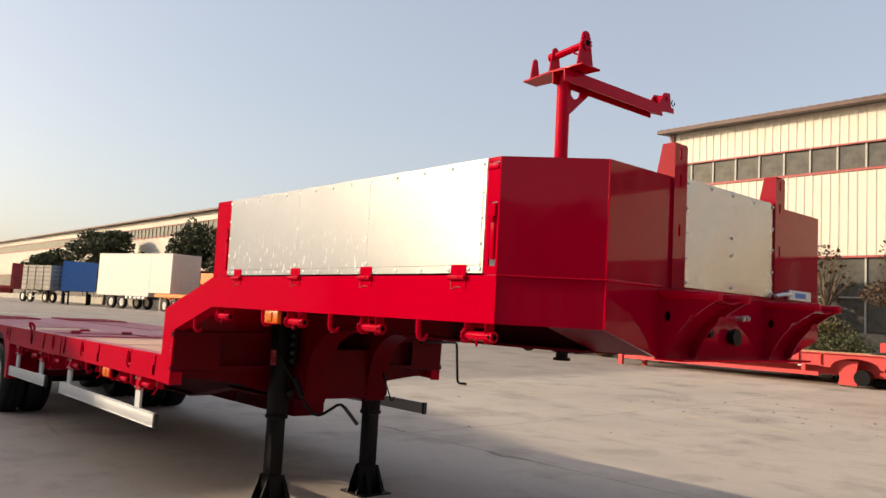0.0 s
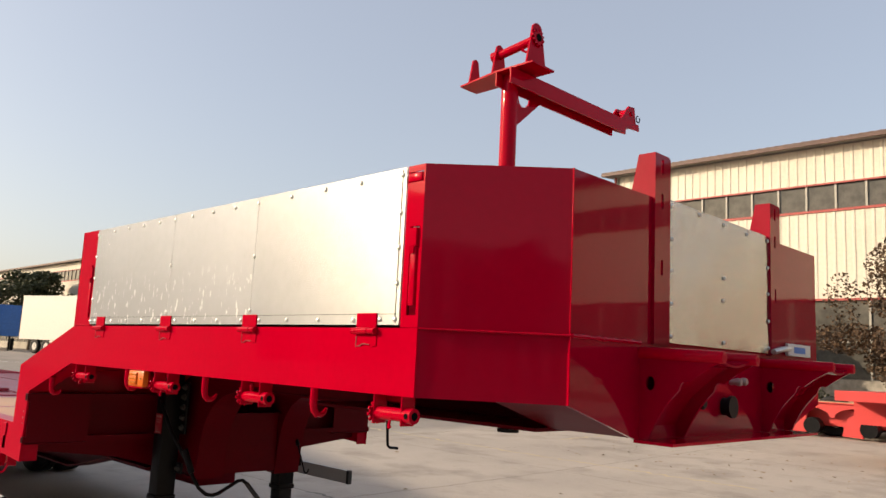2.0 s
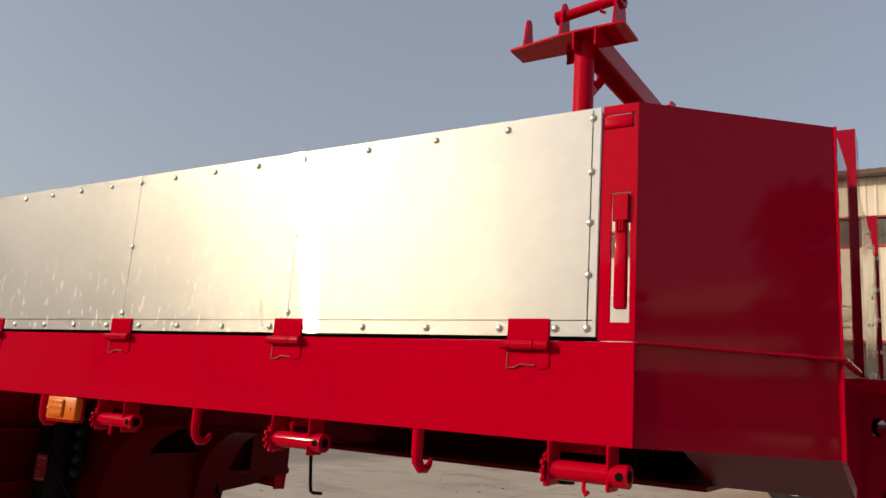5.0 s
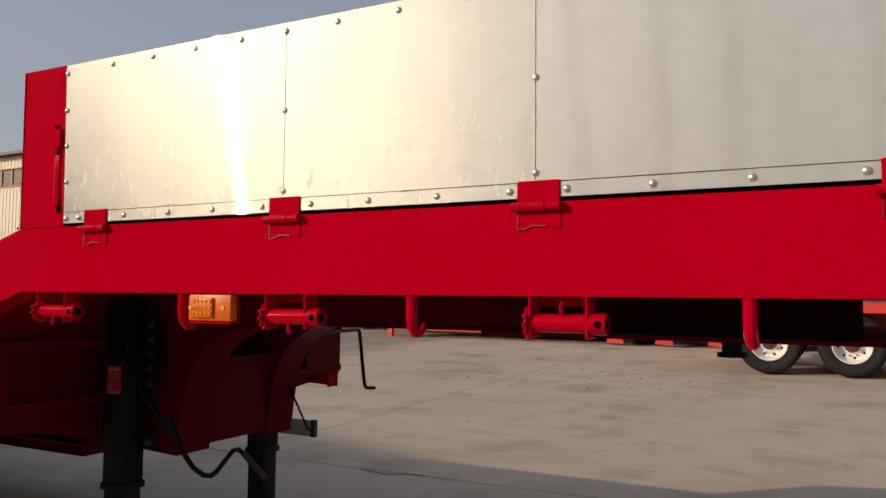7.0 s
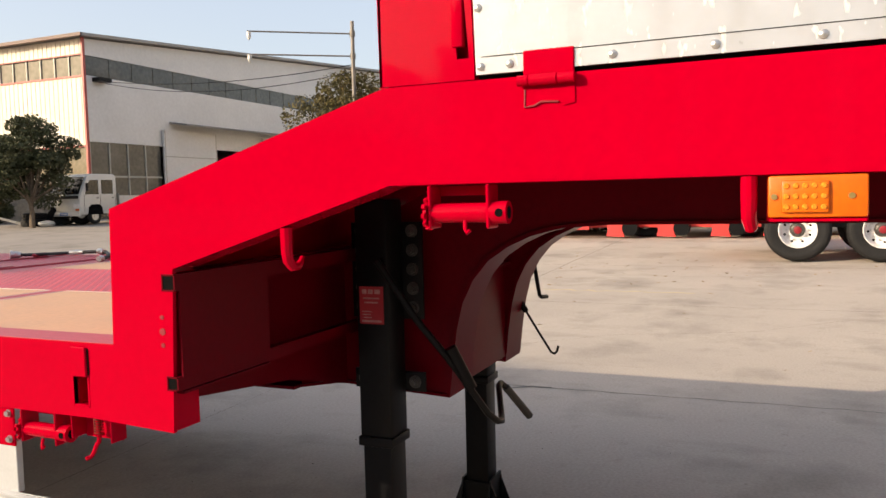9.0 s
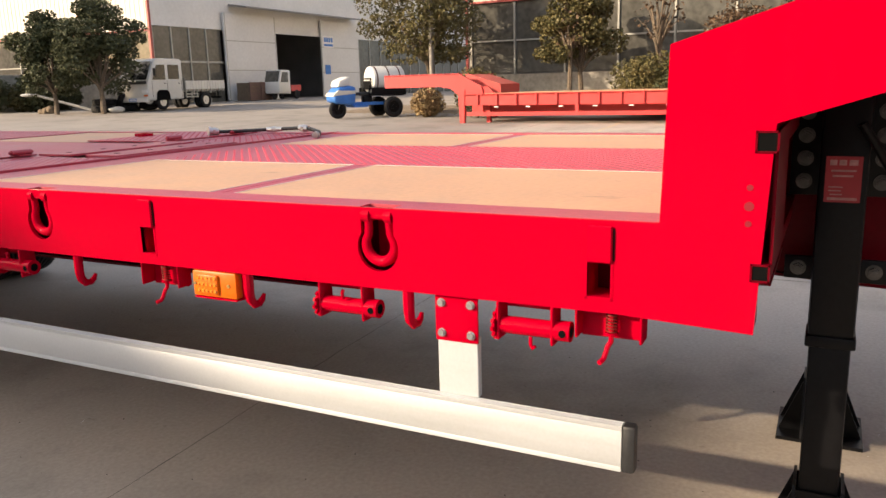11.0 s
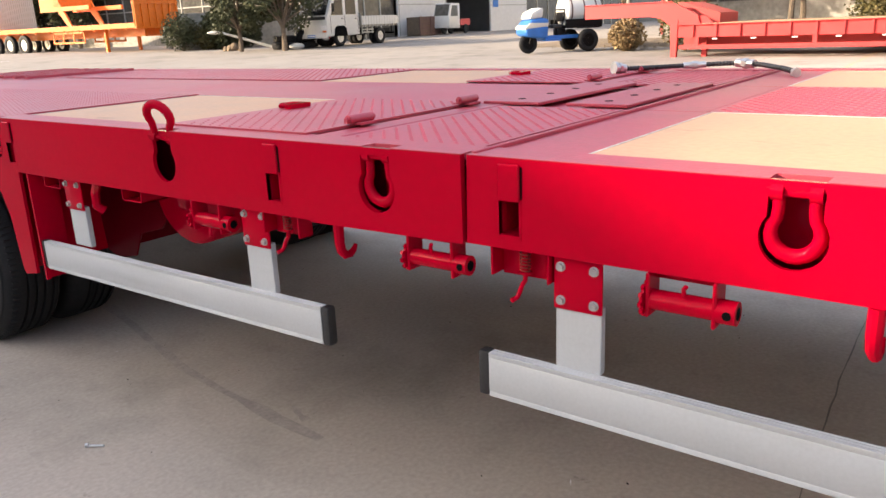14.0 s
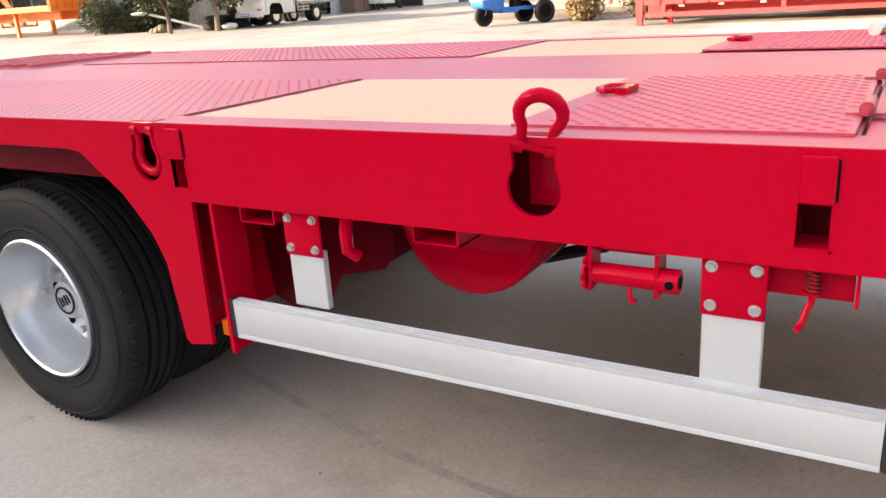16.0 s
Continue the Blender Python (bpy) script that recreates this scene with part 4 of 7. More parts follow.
bm = bmesh.new()
cyl(bm, (1.280, 2.901, 0.778), (1.372, 2.833, 0.642), 0.0155, seg=12)
bevel(bm, 0.004, 1)
part("grip", bm, BLACK_PLASTIC, crank)
bm = bmesh.new()
cyl(bm, (0.835, 2.935, 1.01), (0.866, 2.876, 0.872), 0.020, seg=12)
part("sleeve", bm, BLACK, crank)
bm = bmesh.new()
tube(bm, [(2.30, 3.20, 1.30), (2.70, 3.245, 1.30), (2.775, 3.255, 1.300), (2.800, 3.258, 1.285), (2.806, 3.256, 1.25), (2.795, 3.23, 1.10), (2.785, 3.205, 0.96), (2.788, 3.20, 0.928), (2.805, 3.195, 0.914), (2.885, 3.185, 0.906)], 0.012, seg=10)
part("crank_handle", bm, BLACK, trailer, "black cranked winding handle")
bm = bmesh.new()
tube(bm, [(1.70, 3.03, 1.14), (1.70, 2.99, 1.075), (1.705, 2.945, 1.0)], 0.013, seg=8)
tube(bm, [(1.705, 2.945, 1.0), (1.70, 2.89, 0.915), (1.695, 2.835, 0.832), (1.697, 2.822, 0.826), (1.703, 2.812, 0.834), (1.708, 2.806, 0.858)], 0.0055, seg=8)
part("hook_rod", bm, BLACK, trailer, "thin black hook rod")

# mast and spare-wheel winch
MX, MY = 1.05, 0.56
bm = bmesh.new()
cyl(bm, (MX, MY, 1.72), (MX, MY, 3.0), 0.039, seg=28)
mast = part("mast", bm, RED, trailer, "red tubular mast of the spare-wheel lift")
J0, J1 = MY - 0.076, MY + 0.018
for y in (J0, J1 - 0.008):
    bm = bmesh.new()
    prism(bm, [(MX - 0.085, 2.99), (2.085, 3.0), (2.092, 2.966), (1.952, 2.955), (1.952, 2.922), (MX - 0.085, 2.915)], 'y', y, y + 0.008)
    jib = part("jib", bm, RED, mast)
bm = bmesh.new()
prism(bm, [(MX - 0.085, 2.989), (2.085, 2.999), (2.085, 2.991), (MX - 0.085, 2.981)], 'y', J0 + 0.008, J1 - 0.008)
part("jib_top", bm, RED, mast)
for y in (J0 + 0.004, J1 - 0.014):
    bm = bmesh.new()
    prism(bm, [(1.915, 3.0), (1.985, 3.085), (2.045, 3.092), (2.062, 3.0)], 'y', y, y + 0.010)
    part("pulley_cheek", bm, RED, mast)
bm = bmesh.new()
cyl(bm, (2.015, J0 - 0.004, 3.050), (2.015, J1 + 0.004, 3.050), 0.013, seg=12)
cyl(bm, (2.015, J0 + 0.025, 3.050), (2.015, J1 - 0.025, 3.050), 0.030, seg=16)
part("pulley", bm, RED, mast)
bm = bmesh.new()
tube(bm, arc((2.072, 3.030), 0.018, 90, 400, 12, 'xz', J0 - 0.003), 0.0035, seg=6)
part("shackle_ring", bm, BLACK, mast)
bm = bmesh.new()
prism(bm, [(MX + 0.036, 2.742), (MX + 0.235, 2.915), (MX + 0.150, 2.915), (MX + 0.142, 2.885), (MX + 0.118, 2.862), (MX + 0.088, 2.858), (MX + 0.066, 2.874), (MX + 0.058, 2.915), (MX + 0.036, 2.915)], 'y', MY - 0.005, MY + 0.005)
part("gusset", bm, RED, mast)
bm = bmesh.new()
prism(bm, [(MX - 0.05, MY - 0.17), (MX + 0.115, MY - 0.17), (MX + 0.115, MY + 0.32), (MX - 0.005, MY + 0.32), (MX - 0.05, MY + 0.05)], 'z', 3.0, 3.009)
prism(bm, [(MX + 0.105, 3.0), (MX + 0.115, 3.0), (MX + 0.115, 2.955), (MX + 0.105, 2.955)], 'y', MY + 0.04, MY + 0.12)
part("head_plate", bm, RED, mast)
for y0, h0, wd in ((MY - 0.13, 0.215, 0.072), (MY + 0.095, 0.165, 0.052), (MY + 0.252, 0.130, 0.040)):
    bm = bmesh.new()
    top = 3.009 + h0 - wd * 0.5
    prism(bm, [(MX + 0.03 - wd, 3.009), (MX + 0.03 + wd, 3.009), (MX + 0.03 + wd * 0.5, top)] + [(MX + 0.03 + wd * 0.5 * math.cos(radians(a)), top + wd * 0.5 * math.sin(radians(a))) for a in range(30, 151, 30)] + [(MX + 0.03 - wd * 0.5, top)], 'y', y0, y0 + 0.010)
    part("winch_cheek", bm, RED, mast)
bm = bmesh.new()
cyl(bm, (MX + 0.03, MY - 0.135, 3.150), (MX + 0.03, MY + 0.13, 3.118), 0.021, seg=16)
cyl(bm, (MX + 0.03, MY + 0.10, 3.121), (MX + 0.03, MY + 0.135, 3.118), 0.028, seg=14)
part("winch_drum", bm, RED, mast)
bm = bmesh.new()
tube(bm, [(MX + 0.03, MY - 0.05, 3.125), (MX + 0.02, MY - 0.052, 3.105), (MX + 0.03, MY - 0.07, 3.098)], 0.006, seg=8)
part("drum_pawl", bm, RED, mast)
bm = bmesh.new()
star = [(MX + 0.03 + q * math.cos(a), 3.150 + q * math.sin(a)) for k in range(12) for q, a in ((0.033, 2 * math.pi * k / 12), (0.033, 2 * math.pi * (k + 0.45) / 12), (0.043, 2 * math.pi * (k + 0.5) / 12), (0.043, 2 * math.pi * (k + 0.95) / 12))]
prism(bm, star, 'y', MY - 0.140, MY - 0.1302)
ratchet = part("ratchet_wheel", bm, RED, mast)
bm = bmesh.new()
cyl(bm, (MX + 0.03, MY - 0.142, 3.150), (MX + 0.03, MY - 0.1395, 3.150), 0.019, seg=16)
part("drum_bore", bm, DARK, ratchet)

# --- fittings hung under the rails: strap winches, rope hooks, spring pins
def winch_meshes():
    bm = bmesh.new()
    for y in (0.078, -0.050):
        box(bm, -0.004, 0.052, y - 0.004, y + 0.004, -0.088, 0.002)
    bevel(bm, 0.0025, 1)
    box(bm, 0.046, 0.052, -0.05, 0.078, -0.02, 0.0)
    fr = mesh_of("winch_frame", bm, RED)
    bm = bmesh.new()
    cyl(bm, (0.018, 0.082, -0.056), (0.018, -0.055, -0.056), 0.0205, seg=16)
    dr = mesh_of("winch_drum", bm, RED)
    bm = bmesh.new()
    cyl(bm, (0.018, -0.052, -0.056), (0.018, -0.088, -0.056), 0.0235, seg=16)
    so = mesh_of("winch_socket", bm, RED)
    bm = bmesh.new()
    cyl(bm, (-0.0062, -0.074, -0.056), (0.0, -0.074, -0.056), 0.0085, seg=12)
    cyl(bm, (0.018, -0.0875, -0.056), (0.018, -0.0886, -0.056), 0.013, seg=14)
    ho = mesh_of("winch_bar_hole", bm, DARK)
    bm = bmesh.new()
    star = [(0.018 + q * math.cos(a), -0.056 + q * math.sin(a)) for k in range(11) for q, a in ((0.028, 2 * math.pi * k / 11), (0.028, 2 * math.pi * (k + 0.45) / 11), (0.036, 2 * math.pi * (k + 0.5) / 11), (0.036, 2 * math.pi * (k + 0.95) / 11))]
    prism(bm, star, 'y', 0.084, 0.091)
    ra = mesh_of("winch_ratchet", bm, RED)
    bm = bmesh.new()
    tube(bm, [(0.0, 0.0, -0.072), (-0.006, -0.002, -0.088), (-0.010, -0.008, -0.096), (-0.010, -0.014, -0.090)], 0.0045, seg=8)
    pa = mesh_of("winch_pawl", bm, RED)
    return fr, dr, so, ho, ra, pa


FRAME, DRUM, SOCKET, BARHOLE, RATCHET, PAWL = winch_meshes()
bm = bmesh.new()
tube(bm, [(-0.002, 0.006, -0.034), (-0.006, 0.006, -0.018), (-0.010, 0.0, -0.010)], 0.0045, seg=8)
PAWL_UP = mesh_of("winch_pawl_up", bm, RED)
for y, z, up in ((0.098, NECK_LOW, 0), (0.880, NECK_LOW, 1), (1.618, NECK_LOW, 0), (2.542, NECK_LOW, 0), (3.792, RAIL_LOW, 0), (4.282, RAIL_LOW, 1), (5.578, RAIL_LOW, 1), (6.172, RAIL_LOW, 1), (7.010, RAIL_LOW - 0.004, 0)):
    w = put("strap_winch", FRAME, (0.0, y, z - 0.001), trailer)
    sub("drum", DRUM, w)
    sub("socket", SOCKET, w)
    sub("bar_hole", BARHOLE, w)
    sub("ratchet", RATCHET, w)
    sub("pawl", PAWL_UP if up else PAWL, w)

bm = bmesh.new()
tube(bm, [(0.0, 0.0, 0.0), (0.0, 0.0, -0.03), (0.0, 0.0, -0.055), (0.004, 0.0, -0.075), (0.016, -0.003, -0.090), (0.032, -0.005, -0.091), (0.045, -0.006, -0.082), (0.052, -0.007, -0.068)], [0.014, 0.014, 0.0135, 0.013, 0.012, 0.010, 0.008, 0.005], seg=10)
HOOK = mesh_of("rope_hook", bm, RED)
for y, z in ((0.510, NECK_LOW), (1.262, NECK_LOW), (2.006, NECK_LOW), (2.985, 1.440), (4.108, RAIL_LOW), (4.602, RAIL_LOW), (5.270, RAIL_LOW), (6.490, RAIL_LOW - 0.002)):
    put("rope_hook", HOOK, (0.012, y, z), trailer)

bm = bmesh.new()
box(bm, 0.052, 0.058, -0.062, 0.072, -0.070, 0.002)
for y in (-0.068, 0.072):
    box(bm, 0.006, 0.058, y - 0.003, y + 0.003, -0.064, 0.002)
bevel(bm, 0.002, 1)
PINFRAME = mesh_of("pin_bracket", bm, RED)
bm = bmesh.new()
tube(bm, [(0.03 + 0.011 * math.cos(a), 0.011 * math.sin(a), -0.006 - 0.044 * a / (12 * math.pi)) for a in (12 * math.pi * k / 84 for k in range(85))], 0.0018, seg=6)
SPRING = mesh_of("pin_spring", bm, STEEL_RUST)
bm = bmesh.new()
tube(bm, [(0.03, 0, 0.0), (0.03, 0, -0.06), (0.03, 0.001, -0.072), (0.026, 0.006, -0.080), (0.020, 0.010, -0.098), (0.014, 0.013, -0.108), (0.0, 0.018, -0.112)], 0.0058, seg=8)
cyl(bm, (0.03, 0, -0.050), (0.03, 0, -0.054), 0.015, seg=12)
PINROD = mesh_of("pin_rod", bm, RED)
for y in (3.618, 4.923, 5.946, 6.704):
    p = put("spring_pin", PINFRAME, (0.0, y, RAIL_LOW - 0.001), trailer)
    sub("spring", SPRING, p)
    sub("rod", PINROD, p)

# --- amber side lamps
bm = bmesh.new()
cyl(bm, (-0.0035, 0, 0), (0.0, 0, 0), 0.0035, 0.0062, seg=8)
DOME = mesh_of("lens_dome", bm, AMBER_LIGHT)


def side_lamp(y, z):
    bm = bmesh.new()
    box(bm, 0.002, 0.03, y - 0.078, y + 0.078, z - 0.037, z + 0.037)
    bevel(bm, 0.006, 2)
    lamp = part("side_lamp", bm, AMBER, trailer, "amber side marker lamp with a grid of lenses")
    bm = bmesh.new()
    box(bm, -0.006, 0.004, y - 0.018, y + 0.056, z - 0.028, z + 0.028)
    bevel(bm, 0.004, 2)
    part("lens", bm, AMBER, lamp)
    for i in range(5):
        for j in range(3):
            d = new("lens_dome", DOME)
            d.parent = lamp
            d.location = (-0.005, y - 0.010 + i * 0.0145, z - 0.018 + j * 0.018)
    for yy in (-0.052, 0.068):
        bm = bmesh.new()
        cyl(bm, (-0.001, y + yy, z), (0.004, y + yy, z), 0.0055, seg=10)
        part("screw", bm, BRASS, lamp)
    bm = bmesh.new()
    box(bm, 0.03, 0.034, y - 0.08, y + 0.08, z - 0.043, z + 0.043)
    box(bm, 0.004, 0.034, y - 0.075, y + 0.075, z - 0.043, z - 0.0385)
    part("mounting_plate", bm, RED, lamp)


side_lamp(1.897, 1.488)
side_lamp(4.716, 0.906)

# --- aluminium side guards on bolted brackets
bm = bmesh.new()
box(bm, 0.018, 0.026, -0.056, 0.056, -0.115, 0.0)
bevel(bm, 0.006, 2)
box(bm, 0.026, 0.05, 0.048, 0.056, -0.106, 0.0)
BRACKET = mesh_of("guard_bracket", bm, RED)
bm = bmesh.new()
box(bm, 0.024, 0.044, -0.053, 0.053, -0.25, -0.100)
bevel(bm, 0.002, 1)
POST = mesh_of("guard_post", bm, ALU)
bm = bmesh.new()
cyl(bm, (0.018, 0, 0), (0.009, 0, 0), 0.0085, seg=6)
cyl(bm, (0.018, 0, 0), (0.0165, 0, 0), 0.011, seg=12)
BOLT = mesh_of("guard_bolt", bm, STEEL)


def guard(y0, y1, zt0, zt1, posts):
    h = 0.107
    bm = bmesh.new()
    prof = [(0.002, 0), (0.002, -0.010), (0.0027, -0.0115), (0.002, -0.013), (0.002, -h + 0.013), (0.0027, -h + 0.0115), (0.002, -h + 0.010), (0.002, -h), (0.030, -h), (0.030, 0), (0.024, 0.0015), (0.022, 0), (0.016, 0), (0.014, 0.0015), (0.012, 0), (0.006, 0.0015)]
    a = [bm.verts.new((x, y0, zt0 + z)) for x, z in prof]
    b = [bm.verts.new((x, y1, zt1 + z)) for x, z in prof]
    for i in range(len(prof)):
        j = (i + 1) % len(prof)
        bm.faces.new((a[i], a[j], b[j], b[i]))
    bm.faces.new(a)
    bm.faces.new(b)
    bmesh.ops.recalc_face_normals(bm, faces=bm.faces)
    bar = part("side_guard", bm, ALU, trailer, "extruded aluminium side guard rail")
    for y, z, s in ((y0, zt0, -1), (y1, zt1, 1)):
        bm = bmesh.new()
        box(bm, 0.0, 0.033, y, y + s * 0.030, z - h - 0.002, z + 0.003)
        bevel(bm, 0.008, 2)
        part("end_cap", bm, BLACK_PLASTIC, bar, "black plastic end cap")
    for y in posts:
        br = put("guard_bracket", BRACKET, (0.0, y, RAIL_LOW - 0.002), trailer)
        sub("post", POST, br)
        for dy in (-0.038, 0.038):
            for dz in (-0.020, -0.094):
                sub("bolt", BOLT, br, (0, dy, dz))


guard(3.585, 6.030, 0.692, 0.692, (3.985, 5.815))
guard(6.575, 8.078, 0.698, 0.680, (6.830, 7.822))
bm = bmesh.new()
box(bm, W - 0.03, W - 0.002, 3.52, 6.0, 0.59, 0.695)
part("far_side_guard", bm, ALU, trailer)
bm = bmesh.new()
box(bm, W - 0.034, W + 0.002, 3.49, 3.52, 0.587, 0.698)
part("end_cap", bm, BLACK_PLASTIC, trailer)

# --- mudguard posts, tanks, wheels
bm = bmesh.new()
box(bm, -0.004, 0.012, 8.092, 8.104, 0.525, 0.943)
box(bm, 0.012, 0.10, 8.092, 8.098, 0.53, 0.943)
box(bm, 0.10, 0.106, 8.098, 8.17, 0.54, 0.943)
part("mudguard_post", bm, RED, trailer)
bm = bmesh.new()
prof = [(8.66, 1.062), (8.60, 1.056), (8.44, 0.943), (8.35, 0.84), (8.312, 0.76), (8.285, 0.535), (8.276, 0.535), (8.302, 0.76), (8.342, 0.845), (8.434, 0.952), (8.597, 1.066), (8.66, 1.072)]
prism(bm, prof, 'x', 0.012, 0.42)
part("mudguard", bm, RED, trailer)
slab("marker_lamp", 0.03, 0.07, 8.108, 8.165, 0.555, 0.60, AMBER, trailer, "small amber lamp behind the mudguard post")
for y, r, x0, z in ((7.51, 0.205, 0.27, 0.882), (8.02, 0.16, 0.45, 0.87)):
    bm = bmesh.new()
    cyl(bm, (x0, y, z), (x0 + 0.46, y, z), r, seg=32)
    bevel(bm, 0.02, 3)
    part("air_tank", bm, RED, trailer, "red round air tank")
for y in (7.965, 7.445):
    bm = bmesh.new()
    for a, b, c, d in ((-0.058, -0.053, -0.048, 0.0), (0.053, 0.058, -0.048, 0.0), (-0.058, 0.058, -0.048, -0.044)):
        box(bm, 0.02, 0.14, y + a, y + b, RAIL_LOW + c, RAIL_LOW + d)
    part("tank_strap_box", bm, RED, trailer)
bm = bmesh.new()
prism(bm, [(7.80, 0.96), (7.80, 0.72), (7.84, 0.675), (8.00, 0.635), (8.06, 0.53), (8.20, 0.50), (8.36, 0.56), (8.36, 0.96)], 'x', 0.36, 0.37)
bevel(bm, 0.003, 1)
part("spring_hanger", bm, RED_SHADED, trailer)
slab("hanger_rib", 0.37, 0.99, 8.16, 8.17, 0.55, 0.96, RED_SHADED, trailer)
slab("hanger_rib", 0.37, 0.99, 7.82, 7.83, 0.70, 0.96, RED_SHADED, trailer)
bm = bmesh.new()
tube(bm, [(0.05, 7.70, 0.945), (0.035, 7.70, 0.90), (0.03, 7.695, 0.855), (0.05, 7.68, 0.835)], 0.016, seg=8)
part("rope_hook", bm, RED, trailer)


def revolve(bm, prof, c, seg=48, axis_x=True):
    """Turns a profile of (x, radius) round the x axis at c."""
    rings = []
    for x, r in prof:
        rings.append([bm.verts.new((c[0] + x, c[1] + r * math.cos(a), c[2] + r * math.sin(a))) for a in (2 * math.pi * k / seg for k in range(seg))])
    fs = []
    for a, b in zip(rings, rings[1:]):
        for k in range(seg):
            fs.append(bm.faces.new((a[k], a[(k + 1) % seg], b[(k + 1) % seg], b[k])))
    return rings, fs


def wheel_meshes(r=0.505, w=0.27, hub_logo=True):
    """Tyre, tread blocks, rim and hub; local origin at the wheel's centre of the outer face, x inward."""
    bm = bmesh.new()
    prof = [(0.02, 0.288), (0.006, 0.300), (0.004, 0.33), (-0.004, 0.37), (-0.010, 0.405), (-0.008, 0.44), (0.004, 0.468), (0.018, 0.484), (0.032, 0.492), (0.050, r - 0.003)]
    for g in (0.085, 0.125, 0.165, 0.205):
        prof += [(g - 0.0075, r), (g - 0.005, r - 0.018), (g + 0.005, r - 0.018), (g + 0.0075, r)]
    prof += [(w - 0.04, r - 0.003), (w - 0.02, 0.48), (w + 0.006, 0.42), (w, 0.33), (w - 0.02, 0.288)]
    _, fs = revolve(bm, prof, (0, 0, 0), 72)
    bmesh.ops.recalc_face_normals(bm, faces=fs)
    tyre = mesh_of("tyre", bm, RUBBER)
    bm = bmesh.new()
    for k in range(96):
        a = 2 * math.pi * k / 96
        for x0, x1 in ((0.020, 0.050), (0.056, 0.076), (0.092, 0.116), (0.132, 0.156), (0.172, 0.196), (0.212, 0.232)):
            v = box(bm, x0, x1, -0.0022, 0.0022, r - 0.016 if x0 < 0.04 else r - 0.004, r + 0.0008)
            bmesh.ops.rotate(bm, verts=v, cent=(0, 0, 0), matrix=Matrix.Rotation(a + (0.01 if x0 > 0.1 else 0), 3, 'X'))
    for rr in (0.335, 0.452):
        _, f2 = revolve(bm, [(-0.0015 if rr < 0.4 else -0.006, rr - 0.004), (-0.004 if rr < 0.4 else -0.0085, rr), (-0.0015 if rr < 0.4 else -0.003, rr + 0.004)], (0, 0, 0), 64)
    rnd = random.Random(5)
    for a0, count, rad, hgt in ((0.3, 9, 0.425, 0.022), (2.4, 11, 0.423, 0.016), (4.4, 9, 0.425, 0.022), (1.5, 14, 0.352, 0.010), (3.6, 16, 0.352, 0.010)):
        for k in range(count):
            wd = hgt * rnd.uniform(0.28, 0.42)
            v = box(bm, -0.0118 if rad > 0.4 else -0.0025, -0.004 if rad > 0.4 else 0.002, -wd, wd, rad - hgt / 2, rad + hgt / 2)
            bmesh.ops.rotate(bm, verts=v, cent=(0, 0, 0), matrix=Matrix.Rotation(a0 + k * hgt * 1.15 / rad, 3, 'X'))
    sipes = mesh_of("tread_pattern", bm, RUBBER_DARK)
    bm = bmesh.new()
    prof = [(0.020, 0.288), (-0.004, 0.292), (-0.010, 0.284), (-0.004, 0.276), (0.015, 0.270), (0.055, 0.262), (0.075, 0.250), (0.150, 0.242), (0.170, 0.230), (0.176, 0.17), (0.170, 0.14), (0.158, 0.125), (0.158, 0.09)]
    _, fs = revolve(bm, prof, (0, 0, 0), 64)
    bmesh.ops.recalc_face_normals(bm, faces=fs)
    rim = mesh_of("rim", bm, RIM)
    bm = bmesh.new()
    prof = [(0.165, 0.125), (0.145, 0.112), (0.125, 0.098), (0.118, 0.085), (0.092, 0.078), (0.088, 0.060), (0.086, 0.0005)]
    _, fs = revolve(bm, prof, (0, 0, 0), 40)
    bmesh.ops.recalc_face_normals(bm, faces=fs)
    hub = mesh_of("hub", bm, RIM)
    bm = bmesh.new()
    cyl(bm, (0.174, 0, 0), (0.140, 0, 0), 0.017, 0.015, seg=6)
    nuts = mesh_of("wheel_nut", bm, STEEL)
    bm = bmesh.new()
    _, f = revolve(bm, [(0.0855, 0.060), (0.0835, 0.060), (0.0835, 0.051), (0.0855, 0.051)], (0, 0, 0), 28)
    for s in (-1, 1):
        box(bm, 0.0835, 0.0858, s * 0.020 - 0.016, s * 0.020 - 0.008, -0.022, 0.022)
        box(bm, 0.0835, 0.0858, s * 0.020 + 0.004, s * 0.020 + 0.010, -0.018, 0.018)
    logo = mesh_of("hub_mark", bm, BLACK)
    bm = bmesh.new()
    cyl(bm, (0.1750, 0, 0), (0.1705, 0, 0), 0.020, seg=12)
    vents = mesh_of("rim_vent", bm, DARK)
    return tyre, sipes, rim, hub, nuts, logo, vents


WHEEL = wheel_meshes()


def wheel(x, y, z, parent, far=False, turn=0.0, rim=None, size=1.0, hub=None):
    rot = (turn, 0, math.pi if far else 0)
    t = put("tyre", WHEEL[0], (x, y, z), parent, rot=rot, label="black ribbed truck tyre")
    t.scale = (1, size, size)
    sub("tread_pattern", WHEEL[1], t)
    r = put("rim", rim or WHEEL[2], (x, y, z), parent, rot=rot, label="silver-painted disc wheel")
    r.scale = (1, size, size)
    for nm, k in (("hub", 3), ("hub_mark", 5)):
        sub(nm, hub if hub and nm == "hub" else WHEEL[k], r)
    for nm, k, count, rad in (("nut", 4, 10, 0.168), ("vent", 6, 8, 0.205)):
        for i in range(count):
            a = 2 * math.pi * (i + 0.5) / count
            sub(nm, WHEEL[k], r, (0, rad * math.cos(a), rad * math.sin(a)))


